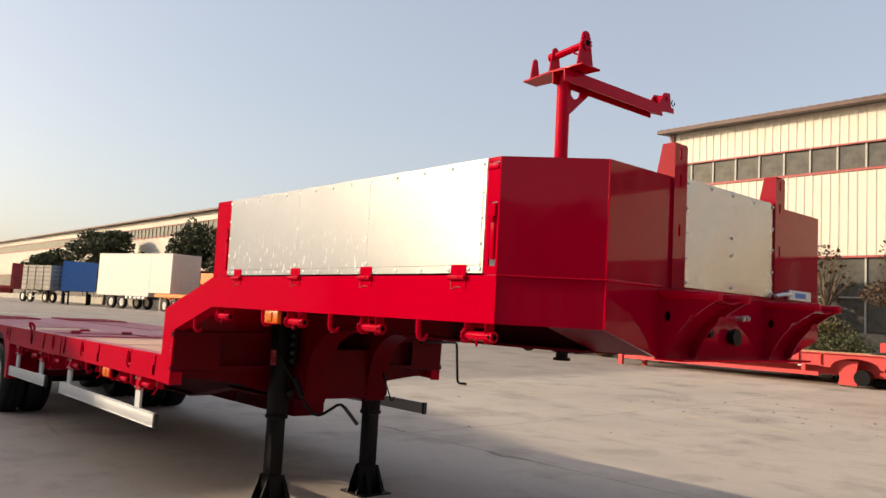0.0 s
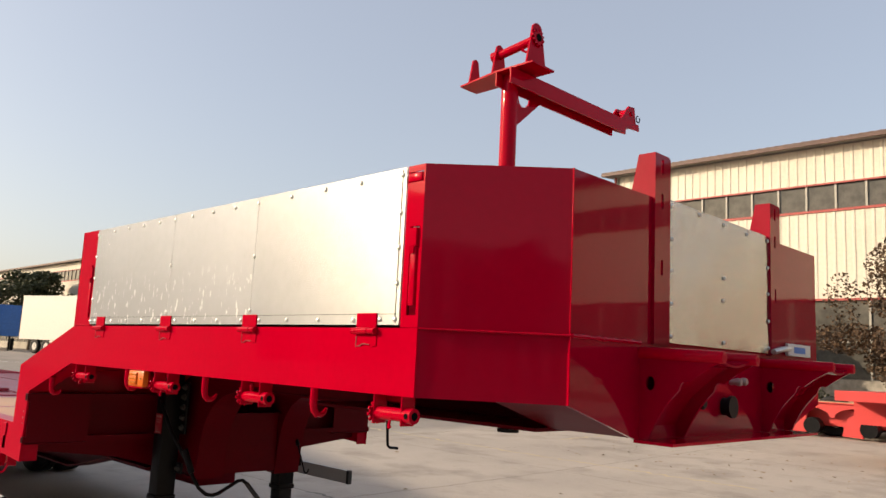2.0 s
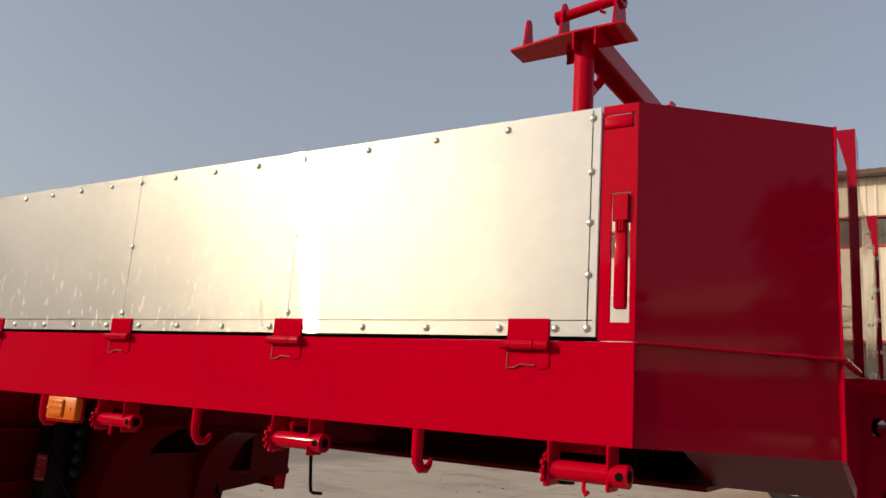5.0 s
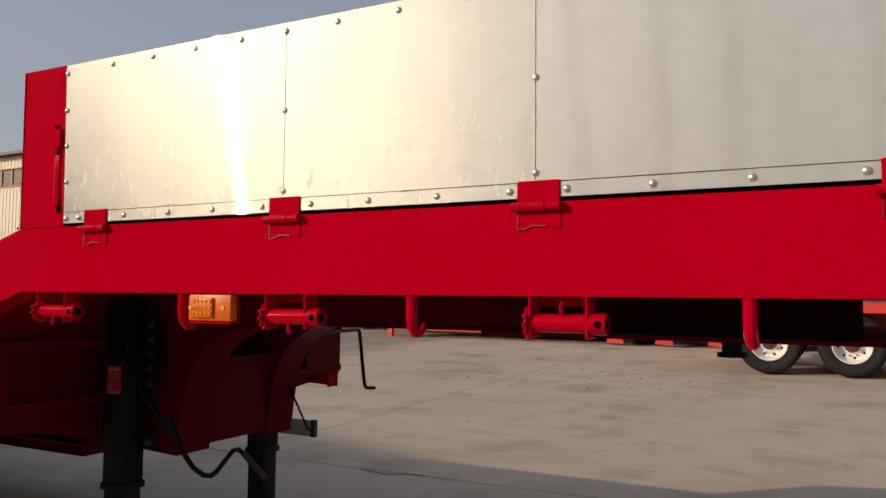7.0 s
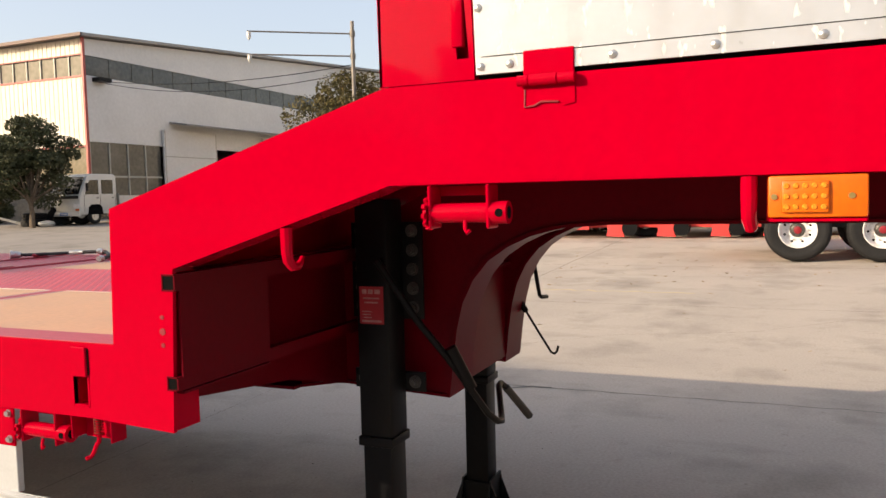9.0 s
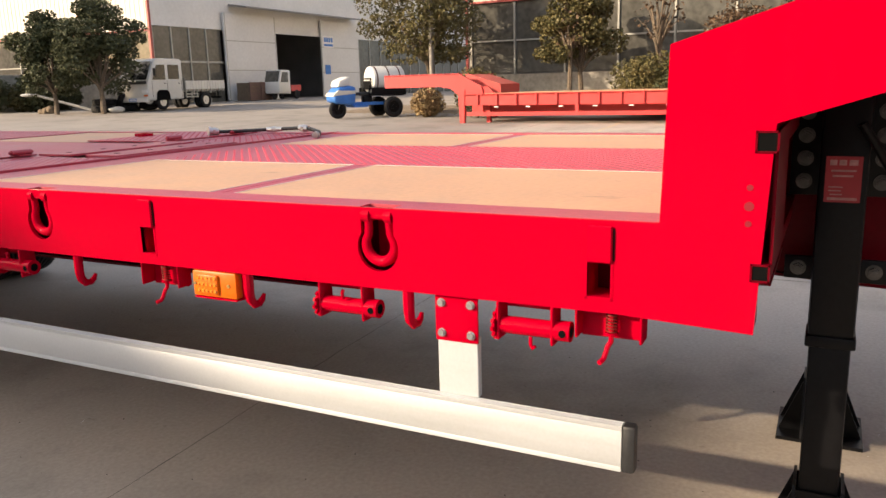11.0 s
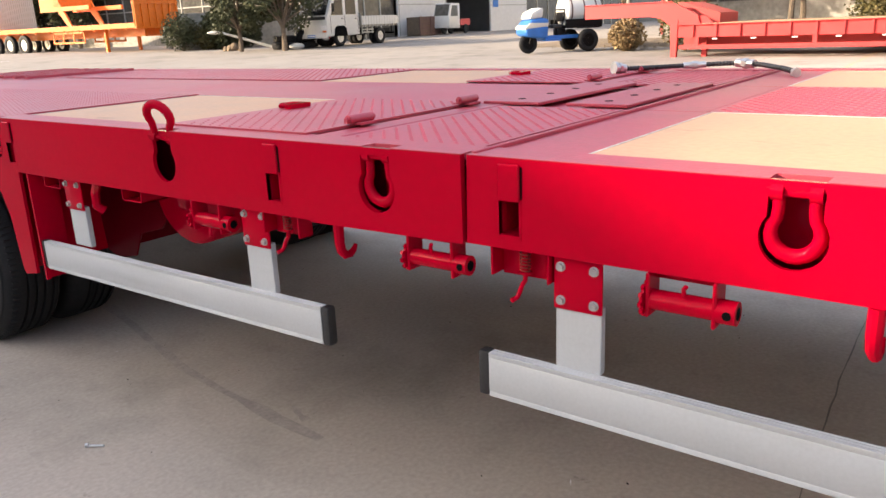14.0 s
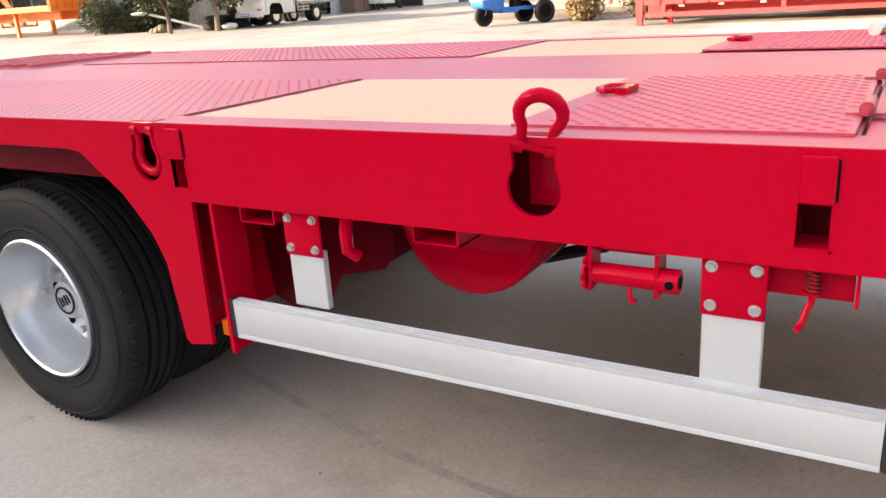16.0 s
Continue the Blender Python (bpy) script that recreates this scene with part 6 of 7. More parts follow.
# ---------------------------------------------------------------- trees and shrubs
def crown_mesh(name, blobs, count, leaf, material, seed):
    """Many small folded leaves scattered through a few loose masses."""
    r = random.Random(seed)
    verts, faces = [], []
    weights = [b[3] ** 2 for b in blobs]
    for _ in range(count):
        bx, by, bz, br, bh = r.choices(blobs, weights)[0]
        while True:
            p = Vector((r.uniform(-1, 1), r.uniform(-1, 1), r.uniform(-1, 1)))
            if 0.25 < p.length < 1 and noise.noise(p * 2.6 + Vector((bx, by, bz + seed))) > -0.12:
                break
        c = Vector((bx + p.x * br, by + p.y * br, bz + p.z * bh))
        s = leaf * r.uniform(0.6, 1.4)
        d = Vector((r.uniform(-1, 1), r.uniform(-1, 1), r.uniform(-0.8, 0.5))).normalized()
        w = d.cross(Vector((r.uniform(-1, 1), r.uniform(-1, 1), r.uniform(-1, 1)))).normalized() * s * 0.42
        up = d.cross(w).normalized() * s * 0.12
        i = len(verts)
        verts += [tuple(c - d * s * 0.5), tuple(c + w + up), tuple(c + d * s * 0.5), tuple(c - w + up)]
        faces += [(i, i + 1, i + 2), (i, i + 2, i + 3)]
    me = bpy.data.meshes.new(name)
    me.from_pydata(verts, [], faces)
    me.materials.append(material)
    return me


def tree(x, y, h, w, material, seed, trunk=0.4, leaf=0.15, count=11000, label="green broadleaf tree beside the hall"):
    r = random.Random(seed)
    z = ground_z(x, y)
    t = thing("tree", (x, y, z), label, "tree", group="trees along the yard")
    bm = bmesh.new()
    th = h * trunk
    rad = 0.035 * h ** 0.8
    tube(bm, [(x, y, z - 0.1), (x + 0.03, y, z + th * 0.5), (x + r.uniform(-.1, .1), y + r.uniform(-.1, .1), z + th), (x + r.uniform(-.2, .2), y + r.uniform(-.2, .2), z + h * 0.8)], [rad, rad * 0.8, rad * 0.62, rad * 0.2], seg=8)
    blobs = []
    for k in range(20):
        a = k * 2.399 + r.uniform(-0.4, 0.4)
        up = (k + 0.5) / 20
        rr = w * 0.43 * math.sqrt(max(0.05, 1 - (2 * up - 0.85) ** 2)) * r.uniform(0.35, 1.1)
        zz = z + th + (h - th) * (0.08 + 0.80 * up) + r.uniform(-0.05, 0.05) * h
        c = (x + rr * math.cos(a), y + rr * math.sin(a), zz)
        tube(bm, [(x, y, z + th * r.uniform(0.7, 1.0)), (x + 0.5 * (c[0] - x), y + 0.5 * (c[1] - y), z + th + 0.4 * (zz - z - th)), c], [rad * 0.42, rad * 0.28, rad * 0.06], seg=6)
        blobs.append((*c, w * r.uniform(0.10, 0.26), (h - th) * r.uniform(0.09, 0.22)))
    part("trunk", bm, BARK, t)
    ob = new("crown", crown_mesh("crown", blobs, count, leaf, material, seed))
    ob.parent = t
    ob.matrix_parent_inverse = Matrix.Translation(-t.location)
    return t


def bush(x, y, h, w, material, seed, count=5000, leaf=0.075, label="rounded dark green evergreen shrub"):
    z = ground_z(x, y)
    r = random.Random(seed)
    b = thing("shrub", (x, y, z), label, "shrub", group="shrubs along the hall")
    blobs = [(x + r.uniform(-.2, .2) * w, y + r.uniform(-.2, .2) * w, z + h * r.uniform(0.35, 0.65), w * 0.32, h * 0.38) for _ in range(5)] + [(x, y, z + h * 0.45, w * 0.45, h * 0.45)]
    ob = new("foliage", crown_mesh("foliage", blobs, count, leaf, material, seed))
    ob.parent = b
    ob.matrix_parent_inverse = Matrix.Translation(-b.location)
    bm = bmesh.new()
    for k in range(5):
        a = k * 1.3
        tube(bm, [(x, y, z - 0.05), (x + 0.2 * w * math.cos(a), y + 0.2 * w * math.sin(a), z + h * 0.6)], [0.025, 0.008], seg=5)
    part("stem", bm, BARK, b)
    return b


def polar(ex, ey, az, d):
    return ex + d * math.sin(radians(az)), ey + d * math.cos(radians(az))


tree(*polar(-1.45, 1.96, 38.7, 36.5), 4.8, 3.6, LEAF_DARK, 11, trunk=0.25, count=17000, leaf=0.11)
tree(*polar(-1.45, 1.96, 36.0, 37.5), 4.2, 3.0, LEAF_DARK, 12, trunk=0.25, count=14000, leaf=0.11)
tree(*polar(-1.55, 2.80, 61.9, 29.5), 6.0, 4.9, LEAF_OLIVE, 13, count=17000, leaf=0.10, trunk=0.32, label="olive broadleaf tree by the lamp pole")
tree(*polar(-1.55, 2.80, 72.6, 27.5), 4.3, 3.2, LEAF_OLIVE, 14, count=13000, leaf=0.10)
tree(*polar(-1.46, -1.13, 78.6, 25.0), 5.6, 5.0, LEAF_BROWN, 15, label="bronze-leaved tree before the hall windows", trunk=0.2, count=22000, leaf=0.085)
tree(*polar(-2.34, -2.3, 17.9, 86), 8.0, 9.0, LEAF_DARK, 16, leaf=0.28, trunk=0.2)
tree(*polar(-2.34, -2.3, 14.6, 96), 5.8, 7.5, LEAF_DARK, 17, leaf=0.28, trunk=0.2)
tree(*polar(-2.34, -2.3, 23.6, 70), 7.4, 7.5, LEAF_DARK, 18, leaf=0.26, trunk=0.2)
tree(*polar(-2.34, -2.3, 26.3, 64), 6.8, 5.5, LEAF_DARK, 19, leaf=0.24, trunk=0.25)
for k, (x, y, hh) in enumerate(((23.5, 8.2, 4.2), (24.0, 11.2, 3.8), (23.8, 3.2, 4.6), (23.6, -2.5, 5.0))):
    tree(x, y, hh, 1.7, LEAF_BROWN, 30 + k, trunk=0.55, count=260, leaf=0.12, label="young nearly bare tree with pale trunk")
# unseen row, added for the dark upright streaks mirrored in the sheets
for k, (y, hh) in enumerate(((10.2, 5.6), (8.7, 6.2), (7.1, 7.2), (4.8, 7.8), (2.9, 7.8), (1.4, 6.6), (-0.6, 7.4))):
    tree(-20.0, y, hh, 0.95, LEAF_DARK, 80 + k, trunk=0.12, count=1600, leaf=0.13, label="slim dark evergreen before the shed")
bush(*polar(-1.497, 3.93, 80.0, 24.3), 1.9, 2.6, LEAF_OLIVE, 40, count=8000)
bush(*polar(-2.34, -2.3, 68.9, 25.5), 1.5, 2.4, LEAF_DARK, 41)
bush(*polar(-1.497, 3.93, 67.5, 24.5), 1.7, 1.8, LEAF_OLIVE, 42)
bush(*polar(-1.497, 3.93, 63.8, 25.5), 1.0, 1.3, LEAF_DRY, 43, label="dry straw-coloured shrub by the pole", leaf=0.08)
bush(*polar(-1.497, 3.93, 37.0, 40), 1.9, 2.4, LEAF_DARK, 44, leaf=0.16)
bush(22.0, 36.3, 1.3, 1.9, LEAF_OLIVE, 45)
bush(23.6, 35.5, 1.0, 1.5, LEAF_DARK, 46)
bush(21.0, 36.9, 1.7, 2.2, LEAF_DARK, 47)
for k, x in enumerate((-22, -13, -5, 3, 11)):
    tree(x, -21 - 2 * (k % 2), 6.4 + k % 3, 4.6, LEAF_DARK, 60 + k, leaf=0.3, count=1400)

# ---------------------------------------------------------------- vehicles and clutter across the yard
def stand(name, x, y, az, label, category, group=""):
    """A thing on the yard that faces the azimuth az; its parts are built with x ahead and y to its left."""
    e = new(name)
    e.location = (x, y, ground_z(x, y))
    e.rotation_euler = (0, 0, radians(90 - az))
    return tagged(e, label, category, group)


def lpart(name, bm, material, parent, label="", smooth=True):
    ob = new(name, mesh_of(name, bm, material, smooth))
    ob.parent = parent
    if label:
        tagged(ob, label)
    return ob


def lbox(name, x0, x1, y0, y1, z0, z1, material, parent, label="", bev=0.0):
    bm = bmesh.new()
    box(bm, x0, x1, y0, y1, z0, z1)
    if bev:
        bevel(bm, bev)
    return lpart(name, bm, material, parent, label)


def small_wheel(parent, x, y, r, w, rim_mat, side):
    """A tyre with its rim; side is 1 on the left of the vehicle."""
    bm = bmesh.new()
    _, fs = revolve(bm, [(-w / 2, r * 0.62), (-w / 2 - 0.01, r * 0.75), (-w / 2 + 0.01, r * 0.93), (-w / 2 + 0.04, r), (w / 2 - 0.04, r), (w / 2 - 0.01, r * 0.93), (w / 2 + 0.01, r * 0.75), (w / 2, r * 0.62), (w / 2 - 0.03, r * 0.56), (-w / 2 + 0.03, r * 0.56)], (0, 0, 0), 28)
    bmesh.ops.recalc_face_normals(bm, faces=fs)
    t = lpart("tyre", bm, RUBBER, parent)
    t.location, t.rotation_euler = (x, y, r), (0, 0, radians(90))
    bm = bmesh.new()
    cyl(bm, (-w * 0.32, 0, 0), (w * 0.32, 0, 0), r * 0.60, seg=24)
    cyl(bm, (-w * 0.46, 0, 0), (w * 0.46, 0, 0), r * 0.22, seg=12)
    for k in range(5):
        a = 2 * math.pi * k / 5
        cyl(bm, (-w * 0.38, r * 0.36 * math.cos(a), r * 0.36 * math.sin(a)), (w * 0.38, r * 0.36 * math.cos(a), r * 0.36 * math.sin(a)), r * 0.05, seg=6)
    lpart("rim", bm, rim_mat, t)
    return t


def light_truck():
    t = stand("light_truck", 25.35, 30.45, 268, "white crew-cab light truck with a grey dropside bed", "truck")
    cab = [(0.25, 0.45), (0.25, 2.12), (0.40, 2.20), (1.72, 2.20), (1.92, 2.10), (2.30, 1.32), (2.36, 1.18), (2.40, 0.52), (2.30, 0.42)]
    bm = bmesh.new()
    prism(bm, cab, 'y', -0.86, 0.86)
    bevel(bm, 0.05, 3)
    body = lpart("cab", bm, WHITE, t)
    bm = bmesh.new()
    prism(bm, [(2.315, 1.33), (1.955, 2.07), (1.945, 2.06), (2.30, 1.31)], 'y', -0.74, 0.74)
    glass = lpart("windscreen", bm, CAR_GLASS, t, "dark windscreen glass")
    glass.location = (0.012, 0, 0)
    for s in (-1, 1):
        for a in ([(1.32, 1.30), (2.08, 1.30), (1.80, 1.92), (1.32, 1.94)], [(0.48, 1.32), (1.14, 1.32), (1.14, 1.94), (0.48, 1.94)]):
            bm = bmesh.new()
            prism(bm, a, 'y', s * 0.852, s * 0.872)
            lpart("window", bm, CAR_GLASS, t)
        for x in (0.34, 1.22, 2.12):
            lbox("door_gap", x, x + 0.012, s * 0.858, s * 0.868, 0.55, 1.28, DARK, body)
        for x in (0.46, 1.34):
            lbox("door_handle", x, x + 0.10, s * 0.86, s * 0.885, 1.12, 1.16, BLACK_PLASTIC, t)
        bm = bmesh.new()
        cyl(bm, (2.0, s * 0.88, 1.55), (2.12, s * 1.02, 1.60), 0.012, seg=6)
        box(bm, 2.06, 2.10, s * 0.94, s * 1.08, 1.45, 1.78)
        lpart("mirror", bm, BLACK_PLASTIC, t)
        lbox("headlight", 2.34, 2.42, s * 0.52, s * 0.82, 0.70, 0.88, LABEL_WHITE, t, "clear headlight", 0.02)
        lbox("indicator", 2.34, 2.415, s * 0.62, s * 0.82, 0.60, 0.67, AMBER, t)
    lbox("grille", 2.355, 2.40, -0.78, 0.78, 1.12, 1.25, BLACK_PLASTIC, t, "black grille bar", 0.01)
    lbox("bumper", 2.34, 2.46, -0.86, 0.86, 0.36, 0.56, WHITE, t, "white front bumper", 0.03)
    plate = lbox("number_plate", 2.462, 2.47, -0.22, 0.22, 0.40, 0.52, BLUE, t, "blue number plate")
    lbox("plate_bar", 2.4705, 2.473, -0.18, 0.18, 0.435, 0.485, LABEL_WHITE, plate)
    for s in (-1, 1):
        bm = bmesh.new()
        prism(bm, [(1.95, 0.42), (1.90, 0.74), (1.74, 0.86), (1.30, 0.86), (1.14, 0.74), (1.09, 0.42)], 'y', s * 0.80, s * 0.869)
        lpart("wheel_arch", bm, DARK, t)
        small_wheel(t, 1.52, s * 0.76, 0.36, 0.20, RIM, s)
        small_wheel(t, -1.18, s * 0.78, 0.36, 0.20, RIM, s)
        small_wheel(t, -1.18, s * 0.52, 0.36, 0.20, RIM, s)
        lbox("chassis_rail", -2.40, 0.40, s * 0.34, s * 0.42, 0.50, 0.68, BLACK, t)
        bm = bmesh.new()
        box(bm, -2.45, 0.16, s * 0.90, s * 0.94, 0.86, 1.24)
        for k in range(14):
            x = -2.40 + k * 0.19
            box(bm, x, x + 0.03, s * 0.94, s * 0.955, 0.86, 1.24)
        lpart("dropside", bm, WHITE, t, "scuffed off-white steel dropside")
        for k in range(9):
            lbox("dropside_hinge", -2.36 + k * 0.29, -2.31 + k * 0.29, s * 0.88, s * 0.95, 0.76, 0.86, FRAME_GREY, t)
        bm = bmesh.new()
        for z in (0.50, 0.62):
            box(bm, -0.70, 0.10, s * 0.82, s * 0.86, z, z + 0.06)
        for x in (-0.66, -0.32, 0.04):
            box(bm, x, x + 0.05, s * 0.80, s * 0.84, 0.48, 0.80)
        lpart("side_guard", bm, FRAME_GREY, t)
    lbox("bed_floor", -2.45, 0.16, -0.90, 0.90, 0.78, 0.88, PLINTH, t)
    lbox("tailboard", -2.48, -2.44, -0.92, 0.92, 0.86, 1.24, PLINTH, t)
    lbox("bed_headboard", 0.14, 0.18, -0.90, 0.90, 0.86, 1.36, PLINTH, t)
    lbox("fuel_tank", -0.30, 0.20, 0.45, 0.80, 0.42, 0.74, BLACK, t, "", 0.03)
    bm = bmesh.new()
    box(bm, -2.46, -2.40, -0.7, 0.7, 0.42, 0.50)
    for s in (-1, 1):
        box(bm, -2.45, -2.40, s * 0.5, s * 0.55, 0.50, 0.80)
    lpart("rear_guard", bm, BLACK, t)


def three_wheeler():
    t = stand("three_wheeler", 21.0, 17.25, 305, "blue three-wheeled cart carrying a white water tank", "three-wheeler")
    bm = bmesh.new()
    prism(bm, [(0.62, 0.42), (0.58, 1.02), (0.80, 1.06), (1.18, 1.02), (1.36, 0.80), (1.38, 0.60), (1.26, 0.50)], 'y', -0.40, 0.40)
    bevel(bm, 0.08, 3)
    lpart("front_shell", bm, BLUE, t, "blue front fairing")
    bm = bmesh.new()
    prism(bm, [(0.60, 0.78), (0.60, 0.92), (1.20, 0.94), (1.38, 0.80), (1.40, 0.72)], 'y', -0.408, 0.408)
    bevel(bm, 0.05, 2)
    lpart("shell_band", bm, CREAM, t)
    bm = bmesh.new()
    prism(bm, [(0.78, 1.06), (0.74, 1.32), (0.84, 1.36), (1.16, 1.22), (1.22, 1.02)], 'y', -0.36, 0.36)
    bevel(bm, 0.06, 2)
    lpart("wind_shield", bm, WHITE, t, "frosted white shield over the fairing")
    small_wheel(t, 1.12, 0.0, 0.30, 0.13, BLACK, 1)
    for s in (-1, 1):
        small_wheel(t, -0.62, s * 0.62, 0.34, 0.16, BLACK, s)
        lbox("rear_mudguard", -0.98, -0.28, s * 0.50, s * 0.72, 0.70, 0.74, BLACK, t)
    bm = bmesh.new()
    cyl(bm, (1.12, -0.10, 0.30), (0.98, -0.10, 0.75), 0.025, seg=8)
    cyl(bm, (1.12, 0.10, 0.30), (0.98, 0.10, 0.75), 0.025, seg=8)
    lpart("front_fork", bm, BLACK, t)
    lbox("frame", -1.05, 0.70, -0.36, 0.36, 0.42, 0.52, BLUE, t)
    lbox("step_board", 0.20, 0.72, -0.44, 0.44, 0.36, 0.42, BLUE, t)
    lbox("load_bed", -1.15, 0.10, -0.52, 0.52, 0.72, 0.80, BLACK, t)
    lbox("bed_side", -1.15, 0.10, -0.54, -0.52, 0.72, 0.98, BLACK, t)
    lbox("bed_side", -1.15, 0.10, 0.52, 0.54, 0.72, 0.98, BLACK, t)
    lbox("engine", 0.0, 0.30, 0.05, 0.34, 0.40, 0.72, BLACK, t, "", 0.04)
    lbox("seat", 0.06, 0.42, -0.30, 0.30, 0.74, 0.84, BLACK_PLASTIC, t, "black seat", 0.03)
    bm = bmesh.new()
    for s in (-1, 1):
        cyl(bm, (0.10, s * 0.30, 0.75), (0.02, s * 0.30, 1.28), 0.018, seg=8)
    cyl(bm, (0.02, -0.30, 1.28), (0.02, 0.30, 1.28), 0.018, seg=8)
    box(bm, 0.0, 0.04, -0.24, 0.24, 0.92, 1.20)
    lpart("backrest", bm, BLACK, t)
    bm = bmesh.new()
    cyl(bm, (-1.20, 0, 1.22), (-0.04, 0, 1.22), 0.46, seg=32)
    bevel(bm, 0.05, 3)
    tank = lpart("water_tank", bm, WHITE, t, "white drum tank with rusty bands")
    for x in (-1.02, -0.62, -0.20):
        bm = bmesh.new()
        cyl(bm, (x, 0, 1.22), (x + 0.05, 0, 1.22), 0.465, seg=32)
        lpart("band", bm, RUSTY, tank)
    lbox("cradle", -1.05, -0.15, -0.36, 0.36, 0.80, 0.90, BLACK, t)


def mini_cart():
    t = stand("mini_cart", 35.2, 31.8, 265, "small white electric cart at the hall door", "cart")
    bm = bmesh.new()
    prism(bm, [(0.05, 0.30), (0.05, 1.62), (0.95, 1.64), (1.20, 0.98), (1.24, 0.34)], 'y', -0.52, 0.52)
    bevel(bm, 0.04, 2)
    lpart("cabin", bm, WHITE, t)
    bm = bmesh.new()
    prism(bm, [(1.205, 1.0), (0.985, 1.58), (0.97, 1.56), (1.19, 0.98)], 'y', -0.44, 0.44)
    lpart("windscreen", bm, GLASSY, t)
    for s in (-1, 1):
        bm = bmesh.new()
        prism(bm, [(0.30, 0.95), (1.06, 0.95), (0.88, 1.52), (0.30, 1.52)], 'y', s * 0.515, s * 0.53)
        lpart("window", bm, GLASSY, t)
        small_wheel(t, -0.55, s * 0.50, 0.26, 0.12, BLACK, s)
    small_wheel(t, 0.95, 0.0, 0.26, 0.12, BLACK, 1)
    lbox("load_box", -1.05, 0.02, -0.52, 0.52, 0.45, 0.80, RED_OLD, t, "faded red load box")


light_truck()
three_wheeler()
mini_cart()


def parked_lowbed():
    """The second red lowbed, at rest on its gooseneck leg, its running gear without wheels."""
    x0, x1, yn = 18.9, 21.4, 12.75
    zl = ground_z(18.9, 12.8)
    t = thing("parked_lowbed", (20.2, 8.0, zl), "sun-faded red lowbed trailer with a raised gooseneck", "trailer")
    top, low = 1.12, 0.82
    arches = [(c + 0.60 * math.cos(math.pi * k / 10), 0.78 + 0.25 * math.sin(math.pi * k / 10)) for c in (5.6, 4.3, 3.0, 1.7) for k in range(11)]
    bm = bmesh.new()
    prism(bm, [(yn, top), (yn, low), (6.55, low - 0.02), (6.25, 0.76), *arches, (0.7, 0.74), (-3.5, 0.74), (-3.5, top)], 'x', x0, x0 + 0.02)
    side = part("side_rail", bm, RED_PARK, t)
    for k in range(27):
        y = yn - 0.45 - k * 0.585
        if 0.9 < y < 6.2:
            continue
        slab("rib", x0 - 0.05, x0 - 0.002, y - 0.022, y + 0.022, low + 0.01, top - 0.01, RED_PARK, side)
    slab("side_rail", x1 - 0.02, x1, -3.5, yn, low, top, RED_PARK, t)
    slab("rail_top", x0 - 0.06, x0 + 0.03, -3.5, yn, top + 0.002, top + 0.025, RED_PARK, t)
    slab("deck", x0 + 0.032, x1 - 0.02, -3.5, yn, top - 0.09, top + 0.032, PLY, t, "bare plywood deck")
    slab("lower_bar", x0 - 0.02, x0 + 0.04, 6.5, yn - 0.1, 0.525, 0.63, RED_PARK, t)
    for y in (12.2, 9.4, 6.9):
        slab("hanger", x0 - 0.01, x0 + 0.03, y - 0.05, y + 0.05, 0.62, low + 0.002, RED_PARK, t)
    for k in range(6):
        y = 11.75 - k * 0.95
        slab("marker_lamp", x0 + 0.01, x0 + 0.05, y - 0.06, y + 0.06, 0.755, 0.785, LABEL_WHITE, t)
    for xx in (x0 + 0.6, x1 - 0.7):
        slab("chassis_beam", xx, xx + 0.12, -3.4, yn, 0.55, 1.02, RED_PARK, t)
    for xx in (x0 - 0.02, x1 - 0.10):
        bm = bmesh.new()
        prism(bm, [(yn + 0.16, 1.25), (yn + 0.12, zl), (yn - 0.02, zl), (yn - 0.05, 1.25)], 'x', xx, xx + 0.12)
        part("neck_leg", bm, RED_PARK, t)
    for xx in (x0, x1 - 0.12):
        bm = bmesh.new()
        prism(bm, [(yn - 0.62, 1.14), (yn - 0.55, 1.36), (yn + 0.12, 1.70), (yn + 2.6, 1.71), (yn + 2.6, 1.36), (yn + 0.75, 1.36), (yn + 0.40, 1.30), (yn + 0.20, 1.14)], 'x', xx, xx + 0.12)
        beam = part("gooseneck_beam", bm, RED_PARK, t)
        slab("flange", xx - 0.04, xx + 0.16, yn + 0.12, yn + 2.6, 1.712, 1.73, RED_PARK, beam)
    bm = bmesh.new()
    prism(bm, [(yn - 0.95, 1.13), (yn - 0.95, 1.40), (yn + 0.02, 1.70), (yn + 0.15, 1.70), (yn + 0.15, 1.60), (yn - 0.7, 1.13)], 'x', x0 + 0.5, x1 - 0.5)
    part("neck_slope", bm, RED_OLD, t)
    bm = bmesh.new()
    prism(bm, [(yn - 0.95, 1.125), (yn - 0.62, 1.125), (yn - 0.45, 1.34), (yn - 0.75, 1.34)], 'x', x0 + 0.05, x0 + 0.12)
    part("hinge_lug", bm, RED_PARK, t)
    for y in (5.85, 4.55, 3.22, 2.0):
        bm = bmesh.new()
        prism(bm, [(y - 0.26, 0.96), (y + 0.26, 0.96), (y + 0.20, 0.50), (y + 0.24, 0.34), (y - 0.24, 0.32), (y - 0.18, 0.50)], 'x', x0 + 0.20, x0 + 0.30)
        part("axle_hanger", bm, RED_PARK, t)
        bm = bmesh.new()
        cyl(bm, (x0 + 0.15, y - 0.4, 0.55), (x1 - 0.15, y - 0.4, 0.55), 0.09, seg=14)
        cyl(bm, (x0 + 0.05, y - 0.4, 0.55), (x0 + 0.35, y - 0.4, 0.55), 0.20, seg=18)
        part("axle", bm, BLACK, t)
